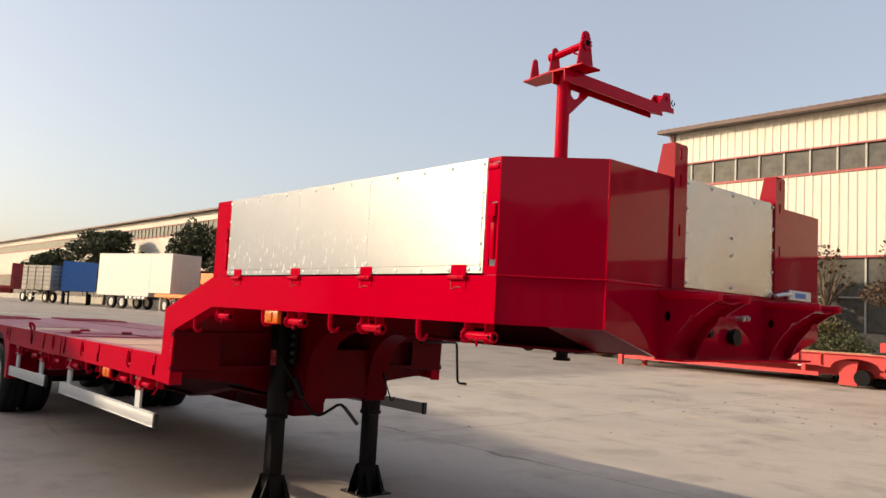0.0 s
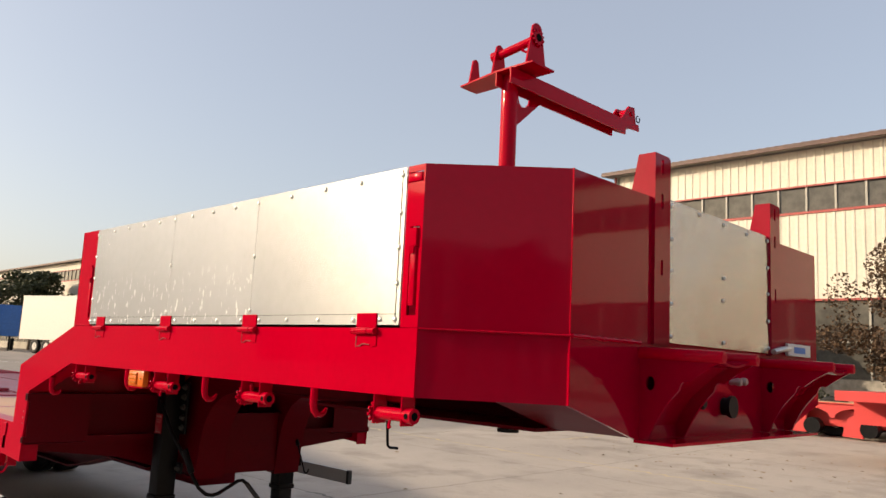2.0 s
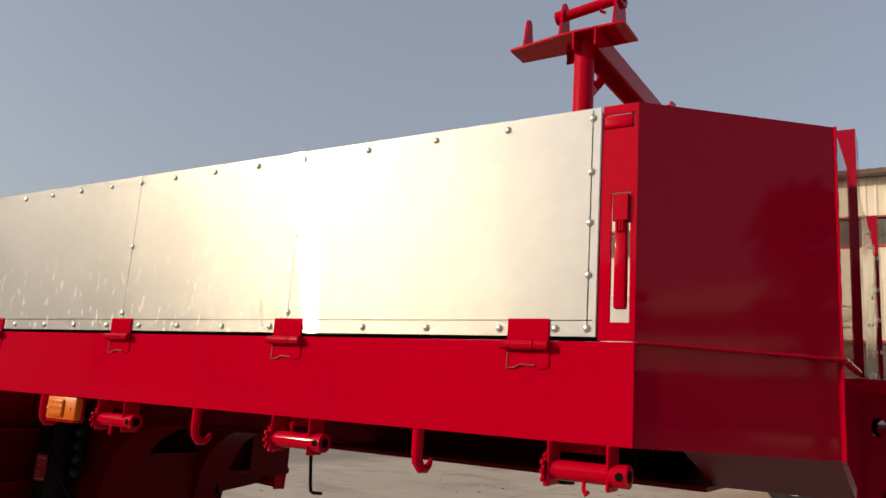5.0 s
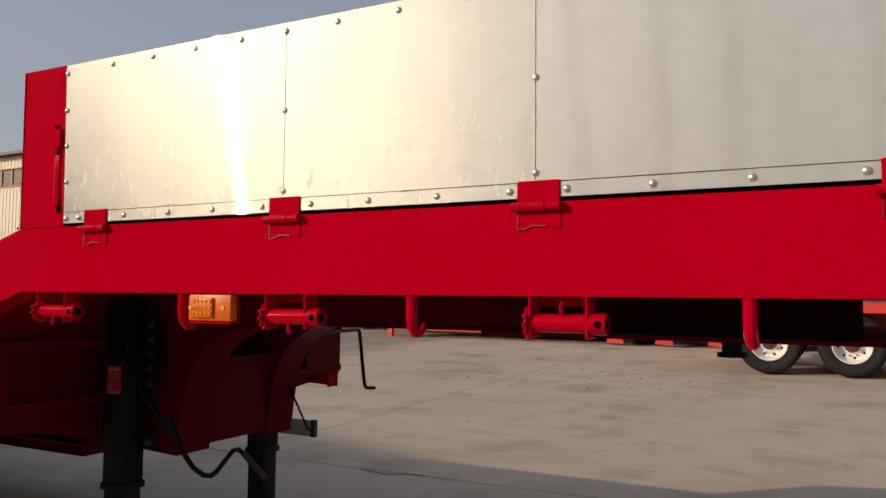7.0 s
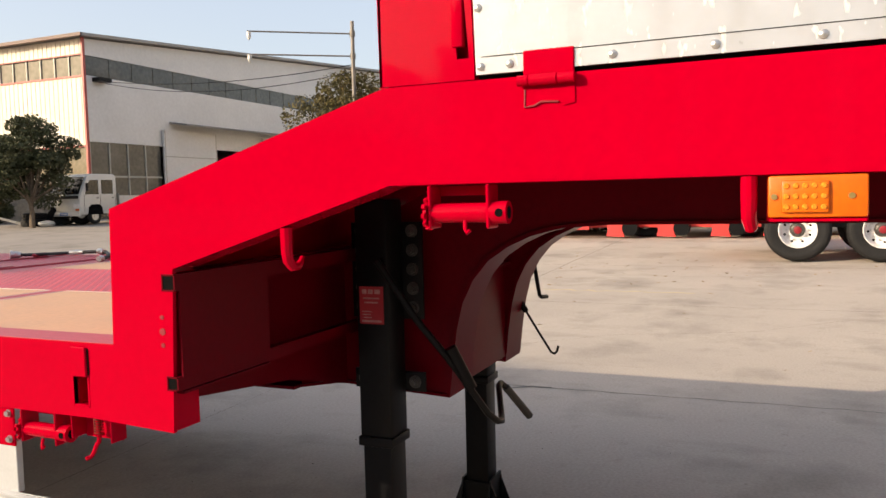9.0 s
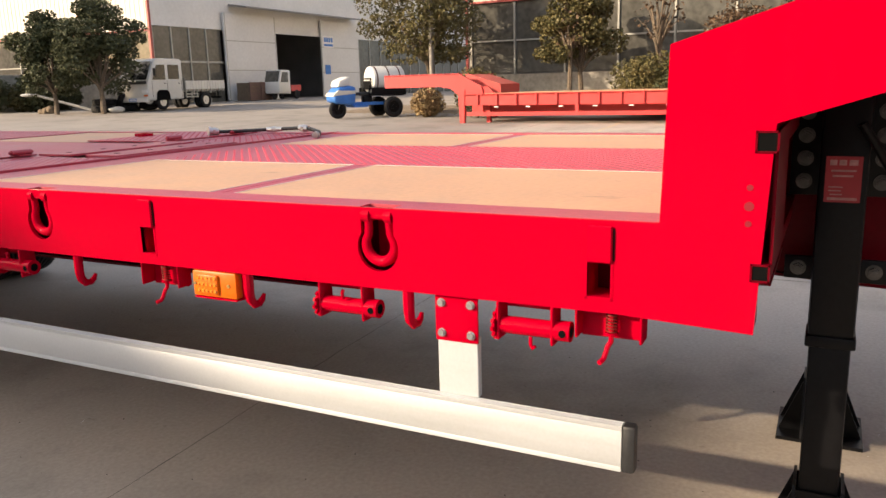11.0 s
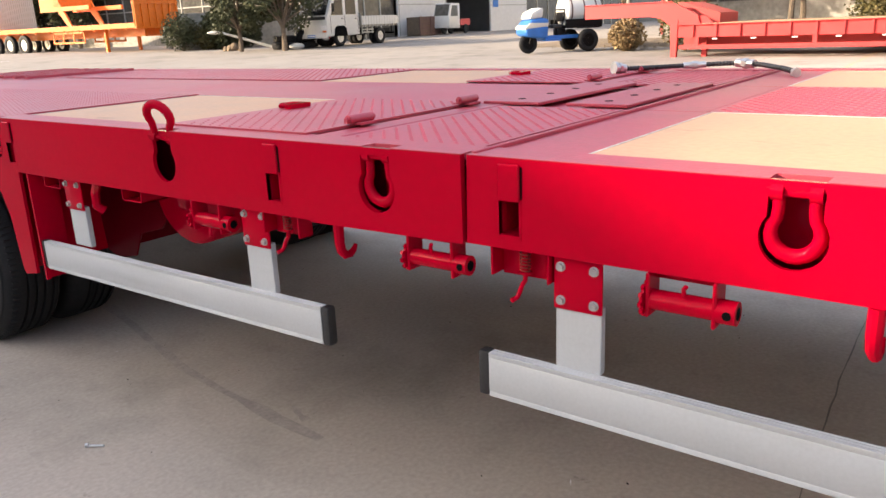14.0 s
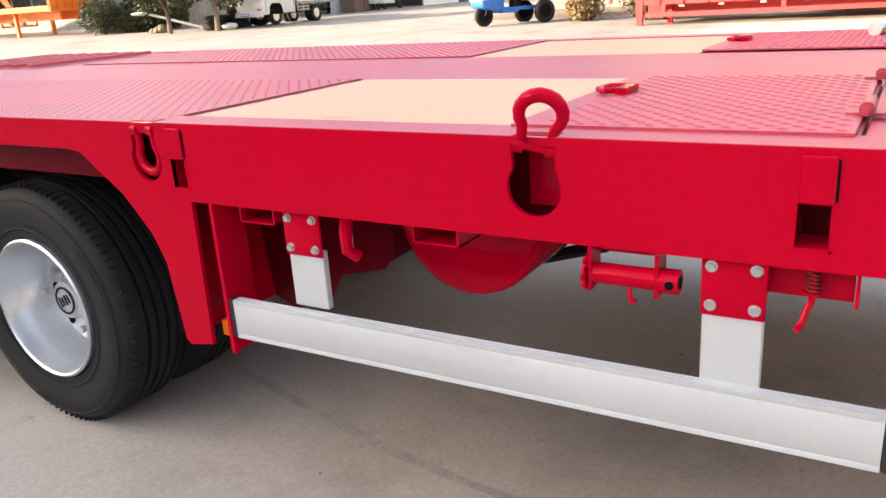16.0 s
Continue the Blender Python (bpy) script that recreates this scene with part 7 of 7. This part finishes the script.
    for y in (5.2, 2.6):
        put("tyre", WHEEL[0], (x0 + 0.8, y, ground_z(x0, y) + 0.505), t)
    slab("foot", x0 + 0.3, x0 + 0.42, 12.05, 12.17, zl - 0.02, 0.85, RED_PARK, t)


RED_PARK = mat("sun_faded_red_paint", (0.56, 0.035, 0.035), 0.5, noise_amount=0.12, noise_scale=3)
parked_lowbed()


def tyred_lowbed():
    """Another red trailer: a row of axles with white rims."""
    t = thing("axle_lowbed", (15.0, -3.0, ground_z(14.5, 0)), "red lowbed trailer with white-rimmed tyres", "trailer")
    zg = ground_z(14.5, 0)
    RIMW, HUBB = WHEEL[2].copy(), WHEEL[3].copy()
    for me, paint in ((RIMW, LABEL_WHITE), (HUBB, NUT_STEEL)):
        me.materials.clear()
        me.materials.append(paint)
    for y in (1.59, 0.24, -1.11):
        wheel(13.75, y, zg + 0.56, t, turn=y, rim=RIMW, size=1.11, hub=HUBB)
        put("inner_tyre", WHEEL[0], (14.08, y, zg + 0.56), t).scale = (1, 1.11, 1.11)
        wheel(16.35, y, zg + 0.56, t, far=True, turn=y, rim=RIMW, size=1.11, hub=HUBB)
        slab("axle", 14.0, 16.2, y - 0.07, y + 0.07, zg + 0.49, zg + 0.63, BLACK, t)
        bm = bmesh.new()
        cyl(bm, (13.83, y, zg + 0.56), (13.775, y, zg + 0.56), 0.066, seg=18)
        bevel(bm, 0.008, 2)
        part("hub_cap", bm, RED_DARK, t, "dark red hub cap")
    slab("deck", 13.70, 16.40, -9.0, 3.2, zg + 1.17, zg + 1.31, RED_PARK, t)
    slab("side_rail", 13.66, 13.698, -9.0, 3.2, zg + 1.13, zg + 1.31, RED_PARK, t)
    for x in (14.4, 15.5):
        slab("chassis_beam", x, x + 0.14, -9.0, 3.1, zg + 0.70, zg + 1.17, RED_PARK, t)
    slab("spring_pack", 14.0, 14.08, -1.6, 2.2, zg + 0.60, zg + 0.68, BLACK, t)


tyred_lowbed()


def flat_trailer(x, y, az, paint, label, length=13.2, board=1.85, deck=1.30, wheel_at=9.3):
    """A long flat trailer that starts with a ribbed headboard and runs along az."""
    t = stand("flat_trailer", x, y, az, label, "trailer", "trailers parked across the yard")
    bm = bmesh.new()
    box(bm, 0.0, 0.04, -1.25, 1.25, deck - 0.25, deck + board)
    head = lpart("headboard", bm, paint, t)
    for k in range(7):
        yy = -1.22 + k * 0.395
        lbox("rib", -0.07, -0.002, yy, yy + 0.07, deck - 0.22, deck + board, paint, head)
    for z in (deck - 0.25, deck + board * 0.45, deck + board - 0.08):
        lbox("rail", -0.085, -0.003, -1.25, 1.25, z, z + 0.09, paint, head)
    for s in (-1, 1):
        lbox("side_rail", 0.05, length, s * 1.20, s * 1.25, deck - 0.22, deck, paint, t)
        for k in range(int(length / 1.2)):
            lbox("rope_hook", 0.6 + k * 1.2, 0.64 + k * 1.2, s * 1.24, s * 1.30, deck - 0.30, deck - 0.2, paint, t)
        for q in (0, 1, 2):
            small_wheel(t, wheel_at + q * 1.3, s * 1.05, 0.50, 0.24, RIM, s)
        bm = bmesh.new()
        for z in (0.48, 0.95):
            box(bm, 4.0, 6.6, s * 1.12, s * 1.16, z, z + 0.09)
        for xx in (4.0, 4.85, 5.7, 6.5):
            box(bm, xx, xx + 0.08, s * 1.12, s * 1.16, 0.48, deck - 0.2)
        lpart("side_frame", bm, paint, t)
        lbox("landing_leg", 2.6, 2.74, s * 0.85, s * 0.99, 0.0, deck - 0.2, paint, t)
        lbox("chassis_beam", 0.3, length, s * 0.40, s * 0.52, deck - 0.60, deck - 0.06, paint, t)
    lbox("deck", 0.05, length, -1.20, 1.20, deck - 0.06, deck + 0.01, paint, t)
    return t


def at_polar(az, d, ex=-1.5, ey=3.93):
    return ex + d * math.sin(radians(az)), ey + d * math.cos(radians(az))


ox, oy = at_polar(32.9, 41)
orange = flat_trailer(ox, oy, -5, ORANGE, "orange flat semi-trailer with a ribbed headboard")
bm = bmesh.new()
for s in (-1, 1):
    prism(bm, [(5.2, 1.31), (5.5, 1.31), (6.4, 2.30), (6.4, 2.55), (6.0, 2.50)], 'y', s * 0.9 - 0.05, s * 0.9 + 0.05)
    box(bm, 3.6, 7.6, s * 0.9 - 0.06, s * 0.9 + 0.06, 2.05, 2.25)
box(bm, 6.0, 7.6, -0.95, 0.95, 2.25, 2.75)
lpart("stacked_frame", bm, ORANGE, orange, "orange steel frame stacked on the deck")
rx, ry = at_polar(12.6, 74, -2.34, -2.3)
flat_trailer(rx, ry, 300, RED_OLD, "faded red flat trailer with a plated headboard", board=1.9)


def box_trailer():
    az = math.degrees(math.atan2(16.9 - 19.1, 58.8 - 50.5))
    t = stand("box_trailer", 19.1, 50.5, az, "white box semi-trailer with a corrugated end", "trailer", "trailers parked across the yard")
    L, w, b, h = 8.7, 2.45, 1.25, 4.0
    lbox("body", 0.02, L, -w, 0.0, b, h, WHITE, t, "white panelled box body")
    lbox("body_skirt", 2.4, L, -w, 0.001, b - 0.28, b - 0.001, WHITE, t)
    lbox("seam", 2.38, 2.41, 0.0005, 0.006, b, h, FRAME_GREY, t)
    bm = bmesh.new()
    for k in range(18):
        y = -w + 0.03 + k * 0.135
        box(bm, -0.04, 0.02, y, y + 0.07, b + 0.03, h - 0.05)
    lpart("end_ribs", bm, WHITE, t)
    lbox("roof_edge", -0.03, L, -w - 0.02, 0.02, h, h + 0.06, WHITE, t)
    for q in (5.6, 6.9):
        small_wheel(t, q, -0.15, 0.5, 0.26, WHITE, 1)
        small_wheel(t, q, -w + 0.15, 0.5, 0.26, WHITE, -1)
    lbox("landing_leg", 1.5, 1.62, -0.5, -0.38, 0.0, b, FRAME_GREY, t)
    lbox("landing_leg", 1.5, 1.62, -w + 0.38, -w + 0.5, 0.0, b, FRAME_GREY, t)
    lbox("chassis_beam", 0.2, L, -1.6, -0.85, b - 0.45, b - 0.29, BLACK, t)
    bm = bmesh.new()
    for q in range(5):
        cyl(bm, (2.9 + 0.5 * q, -0.15, b - 0.40), (3.2 + 0.5 * q, -0.15, b - 0.40), 0.12, seg=12)
    lpart("air_tank", bm, WHITE, t)


box_trailer()


def high_sided(x, y, az, paint, label, L, h, slats):
    t = stand("high_sided_trailer", x, y, az, label, "trailer", "trailers parked across the yard")
    b = 1.35
    lbox("floor_frame", 0, L, -2.5, 0.0, b - 0.2, b, paint, t)
    for a, yy in (("side_panel", -0.03), ("side_panel", -2.5)):
        lbox(a, 0, L, yy, yy + 0.03, b, b + h, paint, t)
    lbox("end_panel", 0, 0.03, -2.47, -0.03, b, b + h, paint, t)
    for k in range(int(L / 1.3) + 1):
        lbox("stake", k * 1.3, k * 1.3 + 0.09, 0.0, 0.06, b - 0.2, b + h, paint, t)
    for z in (b, b + h - 0.12):
        lbox("rail", 0, L, 0.002, 0.05, z, z + 0.10, paint, t)
    for k in range(5):
        lbox("end_stake", -0.06, -0.002, -2.48 + k * 0.6, -2.40 + k * 0.6, b - 0.15, b + h, paint, t)
    if slats:
        for k in range(5):
            lbox("slat_gap", -0.012, -0.003, -2.3, -0.2, b + 0.2 + k * 0.38, b + 0.34 + k * 0.38, DARKWALL, t)
            lbox("slat_gap", 0.2, L - 0.2, 0.0005, 0.004, b + 0.2 + k * 0.38, b + 0.34 + k * 0.38, DARKWALL, t)
    for q in (L - 2.6, L - 1.3):
        small_wheel(t, q, -0.2, 0.5, 0.26, RIM, 1)
        small_wheel(t, q, -2.3, 0.5, 0.26, RIM, -1)
    bm = bmesh.new()
    for z in (0.5, 0.95):
        box(bm, 2.0, 4.0, -0.08, -0.04, z, z + 0.08)
    for xx in (2.0, 3.0, 3.92):
        box(bm, xx, xx + 0.08, -0.08, -0.04, 0.5, b - 0.2)
    lpart("side_frame", bm, paint, t)
    lbox("landing_leg", 1.2, 1.34, -0.6, -0.46, 0, b - 0.2, BLACK, t)
    lbox("landing_leg", 1.2, 1.34, -2.0, -1.86, 0, b - 0.2, BLACK, t)


bx, by = at_polar(15.3, 70, -2.34, -2.3)
high_sided(bx, by, 15, BLUE, "blue high-sided trailer with upright stakes", 9, 2.2, False)
bx, by = at_polar(14.6, 77, -2.34, -2.3)
high_sided(bx, by, -15, PLINTH, "weathered slatted livestock trailer", 6, 2.0, True)


# lamp pole with two arms
POLE_GREY = mat("weathered_pole_steel", (0.20, 0.18, 0.16), 0.55, metal=0.2, noise_amount=0.25, noise_scale=4)


def lamp_pole():
    x, y = 23.4, 16.05
    t = thing("lamp_pole", (x, y, ground_z(x, y)), "weathered grey steel pole with two camera arms in a round pot", "pole")
    z = ground_z(x, y)
    bm = bmesh.new()
    tube(bm, [(x, y, z), (x, y, z + 3.5), (x, y, 7.9)], [0.10, 0.085, 0.065], seg=16)
    part("shaft", bm, POLE_GREY, t)
    d = Vector((-0.6, 0.8, 0))
    for h in (7.45, 6.65):
        a = Vector((x, y, h))
        bm = bmesh.new()
        cyl(bm, a, a + d * 3.7, 0.028, seg=8)
        arm = part("arm", bm, POLE_GREY, t)
        bm = bmesh.new()
        cyl(bm, a + d * 3.64 + Vector((0, 0, -0.02)), a + d * 3.64 + Vector((0, 0, -0.20)), 0.075, seg=12)
        cyl(bm, a + d * 3.64 + Vector((0, 0, -0.20)), a + d * 3.64 + Vector((0, 0, -0.30)), 0.06, 0.03, seg=12)
        part("camera_dome", bm, WHITE, arm)
        bm = bmesh.new()
        cyl(bm, a - Vector((0, 0, 0.10)), a + Vector((0, 0, 0.10)), 0.10, seg=12)
        part("clamp", bm, POLE_GREY, arm)
    bm = bmesh.new()
    cyl(bm, (x, y, z), (x, y, z + 0.42), 0.34, 0.38, seg=20)
    part("pot", bm, RUSTY, t, "rusty round tub at the foot")


lamp_pole()
# two service cables from the hall's lamp to the pole
for k, sag in enumerate((0.35, 0.55)):
    a, b = Vector((28.3, 33.16, 7.72 - 0.1 * k)), Vector((23.4, 16.05, 6.35 - 0.25 * k))
    cable = thing("service_cable", a, "thin dark service cable slung from hall to pole", "cable", "service cables over the yard")
    bm = bmesh.new()
    pts = [a.lerp(b, i / 16) - Vector((0, 0, 4 * sag * (i / 16) * (1 - i / 16))) for i in range(17)]
    tube(bm, pts, 0.016, seg=6)
    part("strand", bm, BLACK, cable)


def fallen_lamp():
    x, y = at_polar(38.6, 37)
    z = ground_z(x, y)
    t = thing("fallen_street_lamp", (x, y, z), "white street lamp post lying propped on rubble", "street lamp")
    r = Vector((0.62, -0.78, 0))
    a, b = Vector((x, y, z)) - r * 1.25 + Vector((0, 0, 0.80)), Vector((x, y, z + 0.05)) + r * 1.1
    bm = bmesh.new()
    tube(bm, [b, a], [0.06, 0.05], seg=10)
    part("post", bm, WHITE, t)
    bm = bmesh.new()
    bmesh.ops.create_uvsphere(bm, u_segments=16, v_segments=8, radius=0.34, matrix=Matrix.Translation(a - r * 0.25) @ Matrix.Diagonal((1.0, 1.0, 0.22, 1.0)))
    part("lamp_head", bm, WHITE, t)
    for k in range(3):
        bm = bmesh.new()
        c = Vector((x, y, z)) - r * (0.7 + 0.2 * k)
        bmesh.ops.create_icosphere(bm, subdivisions=2, radius=0.22 - 0.04 * k, matrix=Matrix.Translation(c + Vector((0, 0, 0.12 - 0.04 * k))))
        for v in bm.verts:
            v.co += Vector((1, 1, 1)) * 0.08 * noise.noise(v.co * 4)
        part("rubble_lump", bm, SOIL, t, smooth=False)


fallen_lamp()


def scrap_tyres():
    """Worn tyres thrown down beside the truck, and a pale sack among them."""
    for k, (dx, dy, lift, lean, turn) in enumerate(((0.0, 0.0, 0.01, -90, 0), (0.10, 0.05, 0.30, -90, 40), (0.95, -0.35, 0.46, -25, 120), (1.35, 0.25, 0.47, -20, 150), (0.75, 0.75, 0.01, -90, 80))):
        x, y = 22.3 + dx, 31.5 + dy
        t = new("scrap_tyre", WHEEL[0])
        t.location = (x, y, ground_z(x, y) + lift)
        t.rotation_euler = (0, radians(lean), radians(turn))
        tagged(t, "worn black tyre lying upright against others" if lean > -60 else "worn black tyre lying flat on the yard", "tyre", group="scrap tyres by the truck")
    x, y = 22.2, 30.6
    bm = bmesh.new()
    bmesh.ops.create_icosphere(bm, subdivisions=3, radius=0.30, matrix=Matrix.Translation((x, y, ground_z(x, y) + 0.13)) @ Matrix.Diagonal((1.3, 0.9, 0.5, 1)))
    for v in bm.verts:
        v.co += v.normal * 0.07 * noise.noise(v.co * 5)
    sack = thing("sack", (x, y, ground_z(x, y)), "pale woven sack slumped beside scrap tyres", "sack")
    part("bag", bm, WHITE, sack)


scrap_tyres()
tx, ty = at_polar(42.2, 37)
for k, (dx, dy, dz, rx_) in enumerate(((0, 0, 0.16, 90), (0.15, 0.1, 0.42, 90), (0.9, -0.4, 0.5, 15), (1.25, -0.2, 0.5, 20), (-0.8, 0.5, 0.15, 90))):
    bm = bmesh.new()
    _, fs = revolve(bm, [(-0.12, 0.30), (-0.14, 0.40), (-0.10, 0.50), (0.10, 0.50), (0.14, 0.40), (0.12, 0.30), (-0.12, 0.30)], (0, 0, 0), 28)
    bmesh.ops.recalc_face_normals(bm, faces=fs)
    ob = part("old_tyre", bm, RUBBER)
    tagged(ob, "worn black tyre dumped beside the wall", "tyre", group="dumped tyres")
    ob.location = (tx + dx, ty + dy, ground_z(tx, ty) + dz)
    ob.rotation_euler = (0, radians(rx_), radians(40))

# planked crate by the hall door
cx, cy = 33.6, 32.6
cz = ground_z(cx, cy)
crate = thing("wooden_crate", (cx, cy, cz), "brown wooden crate against the door leaf", "crate")
bm = bmesh.new()
box(bm, cx - 0.95, cx + 0.95, cy - 0.45, cy + 0.45, cz + 0.02, cz + 0.98)
part("liner", bm, BARK, crate)
for k in range(4):
    slab("plank", cx - 1.0, cx + 1.0, cy - 0.49, cy - 0.452, cz + 0.03 + k * 0.25, cz + 0.25 + k * 0.25, RUSTY, crate)
for xx in (-1.0, -0.05, 0.92):
    slab("batten", cx + xx, cx + xx + 0.09, cy - 0.53, cy - 0.492, cz, cz + 1.02, RUSTY, crate)

# low boundary wall with a weathered fence before the gable windows
bw = thing("boundary_wall", (24.5, 36.0, ground_z(24, 36)), "stained low concrete wall beside the hall", "wall")
zg = ground_z(24, 36)
bm = bmesh.new()
prism(bm, [(21.5, 37.6), (27.3, 34.6), (27.3, 34.8), (21.5, 37.8)], 'z', zg - 0.2, zg + 1.55)
part("wall_body", bm, PLINTH, bw)
bm = bmesh.new()
prism(bm, [(21.5, 37.56), (27.3, 34.56), (27.3, 34.84), (21.5, 37.84)], 'z', zg + 1.551, zg + 1.64)
part("coping", bm, PLINTH, bw)

# soil strip in front of the halls
bm = bmesh.new()
rr = random.Random(4)
prev = None
for i in range(140):
    y = 20.0 - i * 0.4
    x = 23.1 + rr.uniform(-0.12, 0.12)
    a, b = bm.verts.new((x, y, ground_z(x, y) + 0.004)), bm.verts.new((27.5, y, ground_z(27.4, y) + 0.05))
    m = bm.verts.new((x + 0.5, y, ground_z(x + 0.5, y) + 0.05 + rr.uniform(0, 0.03)))
    if prev:
        bm.faces.new((prev[0], a, m, prev[1]))
        bm.faces.new((prev[1], m, b, prev[2]))
    prev = (a, m, b)
bmesh.ops.recalc_face_normals(bm, faces=bm.faces)
for f in bm.faces:
    if f.normal.z < 0:
        f.normal_flip()
tagged(part("soil_strip", bm, SOIL), "dry brown soil strip along the hall", "soil", kind="structure")
rr = random.Random(9)
verts, faces = [], []
for k in range(900):
    u = rr.random()
    if u < 0.5:
        x, y = 22.9 + abs(rr.gauss(0, 0.9)), rr.uniform(-14, 19)
    elif u < 0.75:
        x, y = 22.6 + rr.gauss(0, 0.7), 15.3 + rr.gauss(0, 1.3)
    elif u < 0.9:
        x, y = 12.0 + rr.gauss(0, 1.2), 4.5 + rr.gauss(0, 1.6)
    else:
        x, y = rr.uniform(3.5, 16), rr.uniform(-3, 20)
    s = rr.uniform(0.012, 0.05) * (1.6 if u < 0.75 else 0.9)
    z = ground_z(x, y) + (0.055 if x > 23.6 and u < 0.5 else 0.004)
    a = rr.uniform(0, 6.28)
    i = len(verts)
    for q in range(4):
        verts.append((x + s * (1 if q % 2 == 0 else 0.5) * math.cos(a + q * 1.57), y + s * (1 if q % 2 == 0 else 0.5) * math.sin(a + q * 1.57), z + rr.uniform(0, s * 0.5)))
    faces.append((i, i + 1, i + 2, i + 3))
me = bpy.data.meshes.new("fallen_leaves")
me.from_pydata(verts, [], faces)
me.materials.append(LEAF_DRY)
tagged(new("fallen_leaves", me), "dry fallen leaves and litter on the concrete", "leaves", kind="stuff")

# ---------------------------------------------------------------- joints, cracks, lines and small litter on the yard
crack([(4.32, -8), (4.32, -2), (4.30, 2.0), (4.24, 5.6), (4.22, 16)], 0.016, label="dark expansion joint across the yard", seed=2)
crack([(-6, 5.30), (0.2, 5.47), (1.9, 5.58), (4.2, 5.66)], 0.005, label="dark expansion joint along the yard", seed=3)
crack([(4.3, 5.66), (5.3, 5.70), (9.3, 5.64), (22, 5.6)], 0.016, label="dark expansion joint along the yard", seed=4)
crack([(8.6, -8), (8.62, 5.6), (8.6, 18)], 0.014, label="expansion joint across the yard", seed=5)
crack([(12.9, -8), (12.92, 5.6), (12.9, 20)], 0.02, label="expansion joint across the yard", seed=15)
crack([(-3, 10.2), (4.2, 10.25), (22, 10.4)], 0.024, label="expansion joint along the yard", seed=6)
crack([(5.2, 5.6), (5.9, 4.3), (6.6, 3.6), (7.1, 2.2), (8.0, 1.2)], 0.006, label="wandering crack in the slab", seed=17)
crack([(9.0, 8.8), (9.9, 7.9), (11.2, 7.6), (12.4, 6.1)], 0.014, label="wandering crack in the slab", seed=18)
crack([(6.2, -1.5), (6.9, -0.4), (7.3, 1.1)], 0.006, label="wandering crack in the slab", seed=19)
crack([(4.22, 6.25), (4.30, 6.0), (4.26, 5.75)], 0.06, label="crumbling dark patch along the joint", seed=7)
crack([(4.27, 4.15), (4.20, 3.9), (4.28, 3.55)], 0.05, label="crumbling dark patch along the joint", seed=8)
crack([(9.72, 3.0), (9.70, 12)], 0.09, material=LINE_PAINT, label="worn yellow marking line", seed=10, z=0.0008)
crack([(12.2, 8.2), (22, 8.3)], 0.08, material=LINE_PAINT, label="worn yellow marking line", seed=11, z=0.0008)
crack([(0, 38), (14, 39)], 0.12, material=LABEL_WHITE, label="worn white marking line", seed=12, z=0.002)


def litter(name, count, material, label, category, seed, smax, streak=1.0):
    """Tiny flat specks or scratches scattered beside and under the trailer."""
    r = random.Random(seed)
    verts, faces = [], []
    for k in range(count):
        x, y = r.uniform(-1.4, 3.2), r.uniform(2.5, 11.5)
        s = smax * (0.25 + 0.75 * r.random() ** 3)
        a = r.gauss(0.5, 0.5) if streak > 1 else r.uniform(0, 3.1)
        ux, uy = math.cos(a) * s * streak, math.sin(a) * s * streak
        vx, vy = -math.sin(a) * s * 0.6, math.cos(a) * s * 0.6
        i = len(verts)
        verts += [(x + ux, y + uy, 0.0012), (x + vx, y + vy, 0.0012), (x - ux, y - uy, 0.0012), (x - vx, y - vy, 0.0012), (x, y, 0.0012 + (0 if streak > 1 else s * 0.7))]
        faces += [(i, i + 1, i + 4), (i + 1, i + 2, i + 4), (i + 2, i + 3, i + 4), (i + 3, i, i + 4)]
    me = bpy.data.meshes.new(name)
    me.from_pydata(verts, [], faces)
    me.materials.append(material)
    tagged(new(name, me), label, category, kind="stuff")


litter("grit", 380, BLACK, "scattered dark grit on the concrete", "grit", 21, 0.006)
litter("scratches", 46, LABEL_WHITE, "short pale scratches on the concrete", "scratches", 22, 0.0045, 5.0)
crack([(0.72, 9.05), (0.56, 8.42), (0.44, 7.95), (0.38, 7.5), (0.34, 7.0)], 0.05, material=SMEAR, label="faint dark streak on the concrete", seed=33, z=0.0006, wander=0.12)
crack([(0.47, 7.28), (0.445, 7.235), (0.42, 7.19), (0.41, 7.15)], 0.030, material=SMEAR, label="dark smear on the concrete", seed=32, z=0.0009, wander=0.1)
bolt = thing("loose_bolt", (-0.15, 7.66, 0.0), "small steel bolt lying on the concrete", "bolt")
bm = bmesh.new()
cyl(bm, (-0.162, 7.678, 0.006), (-0.130, 7.631, 0.006), 0.0045, seg=10)
part("shank", bm, STEEL, bolt)
bm = bmesh.new()
cyl(bm, (-0.168, 7.686, 0.008), (-0.162, 7.678, 0.008), 0.009, seg=6)
part("bolt_head", bm, STEEL, bolt)
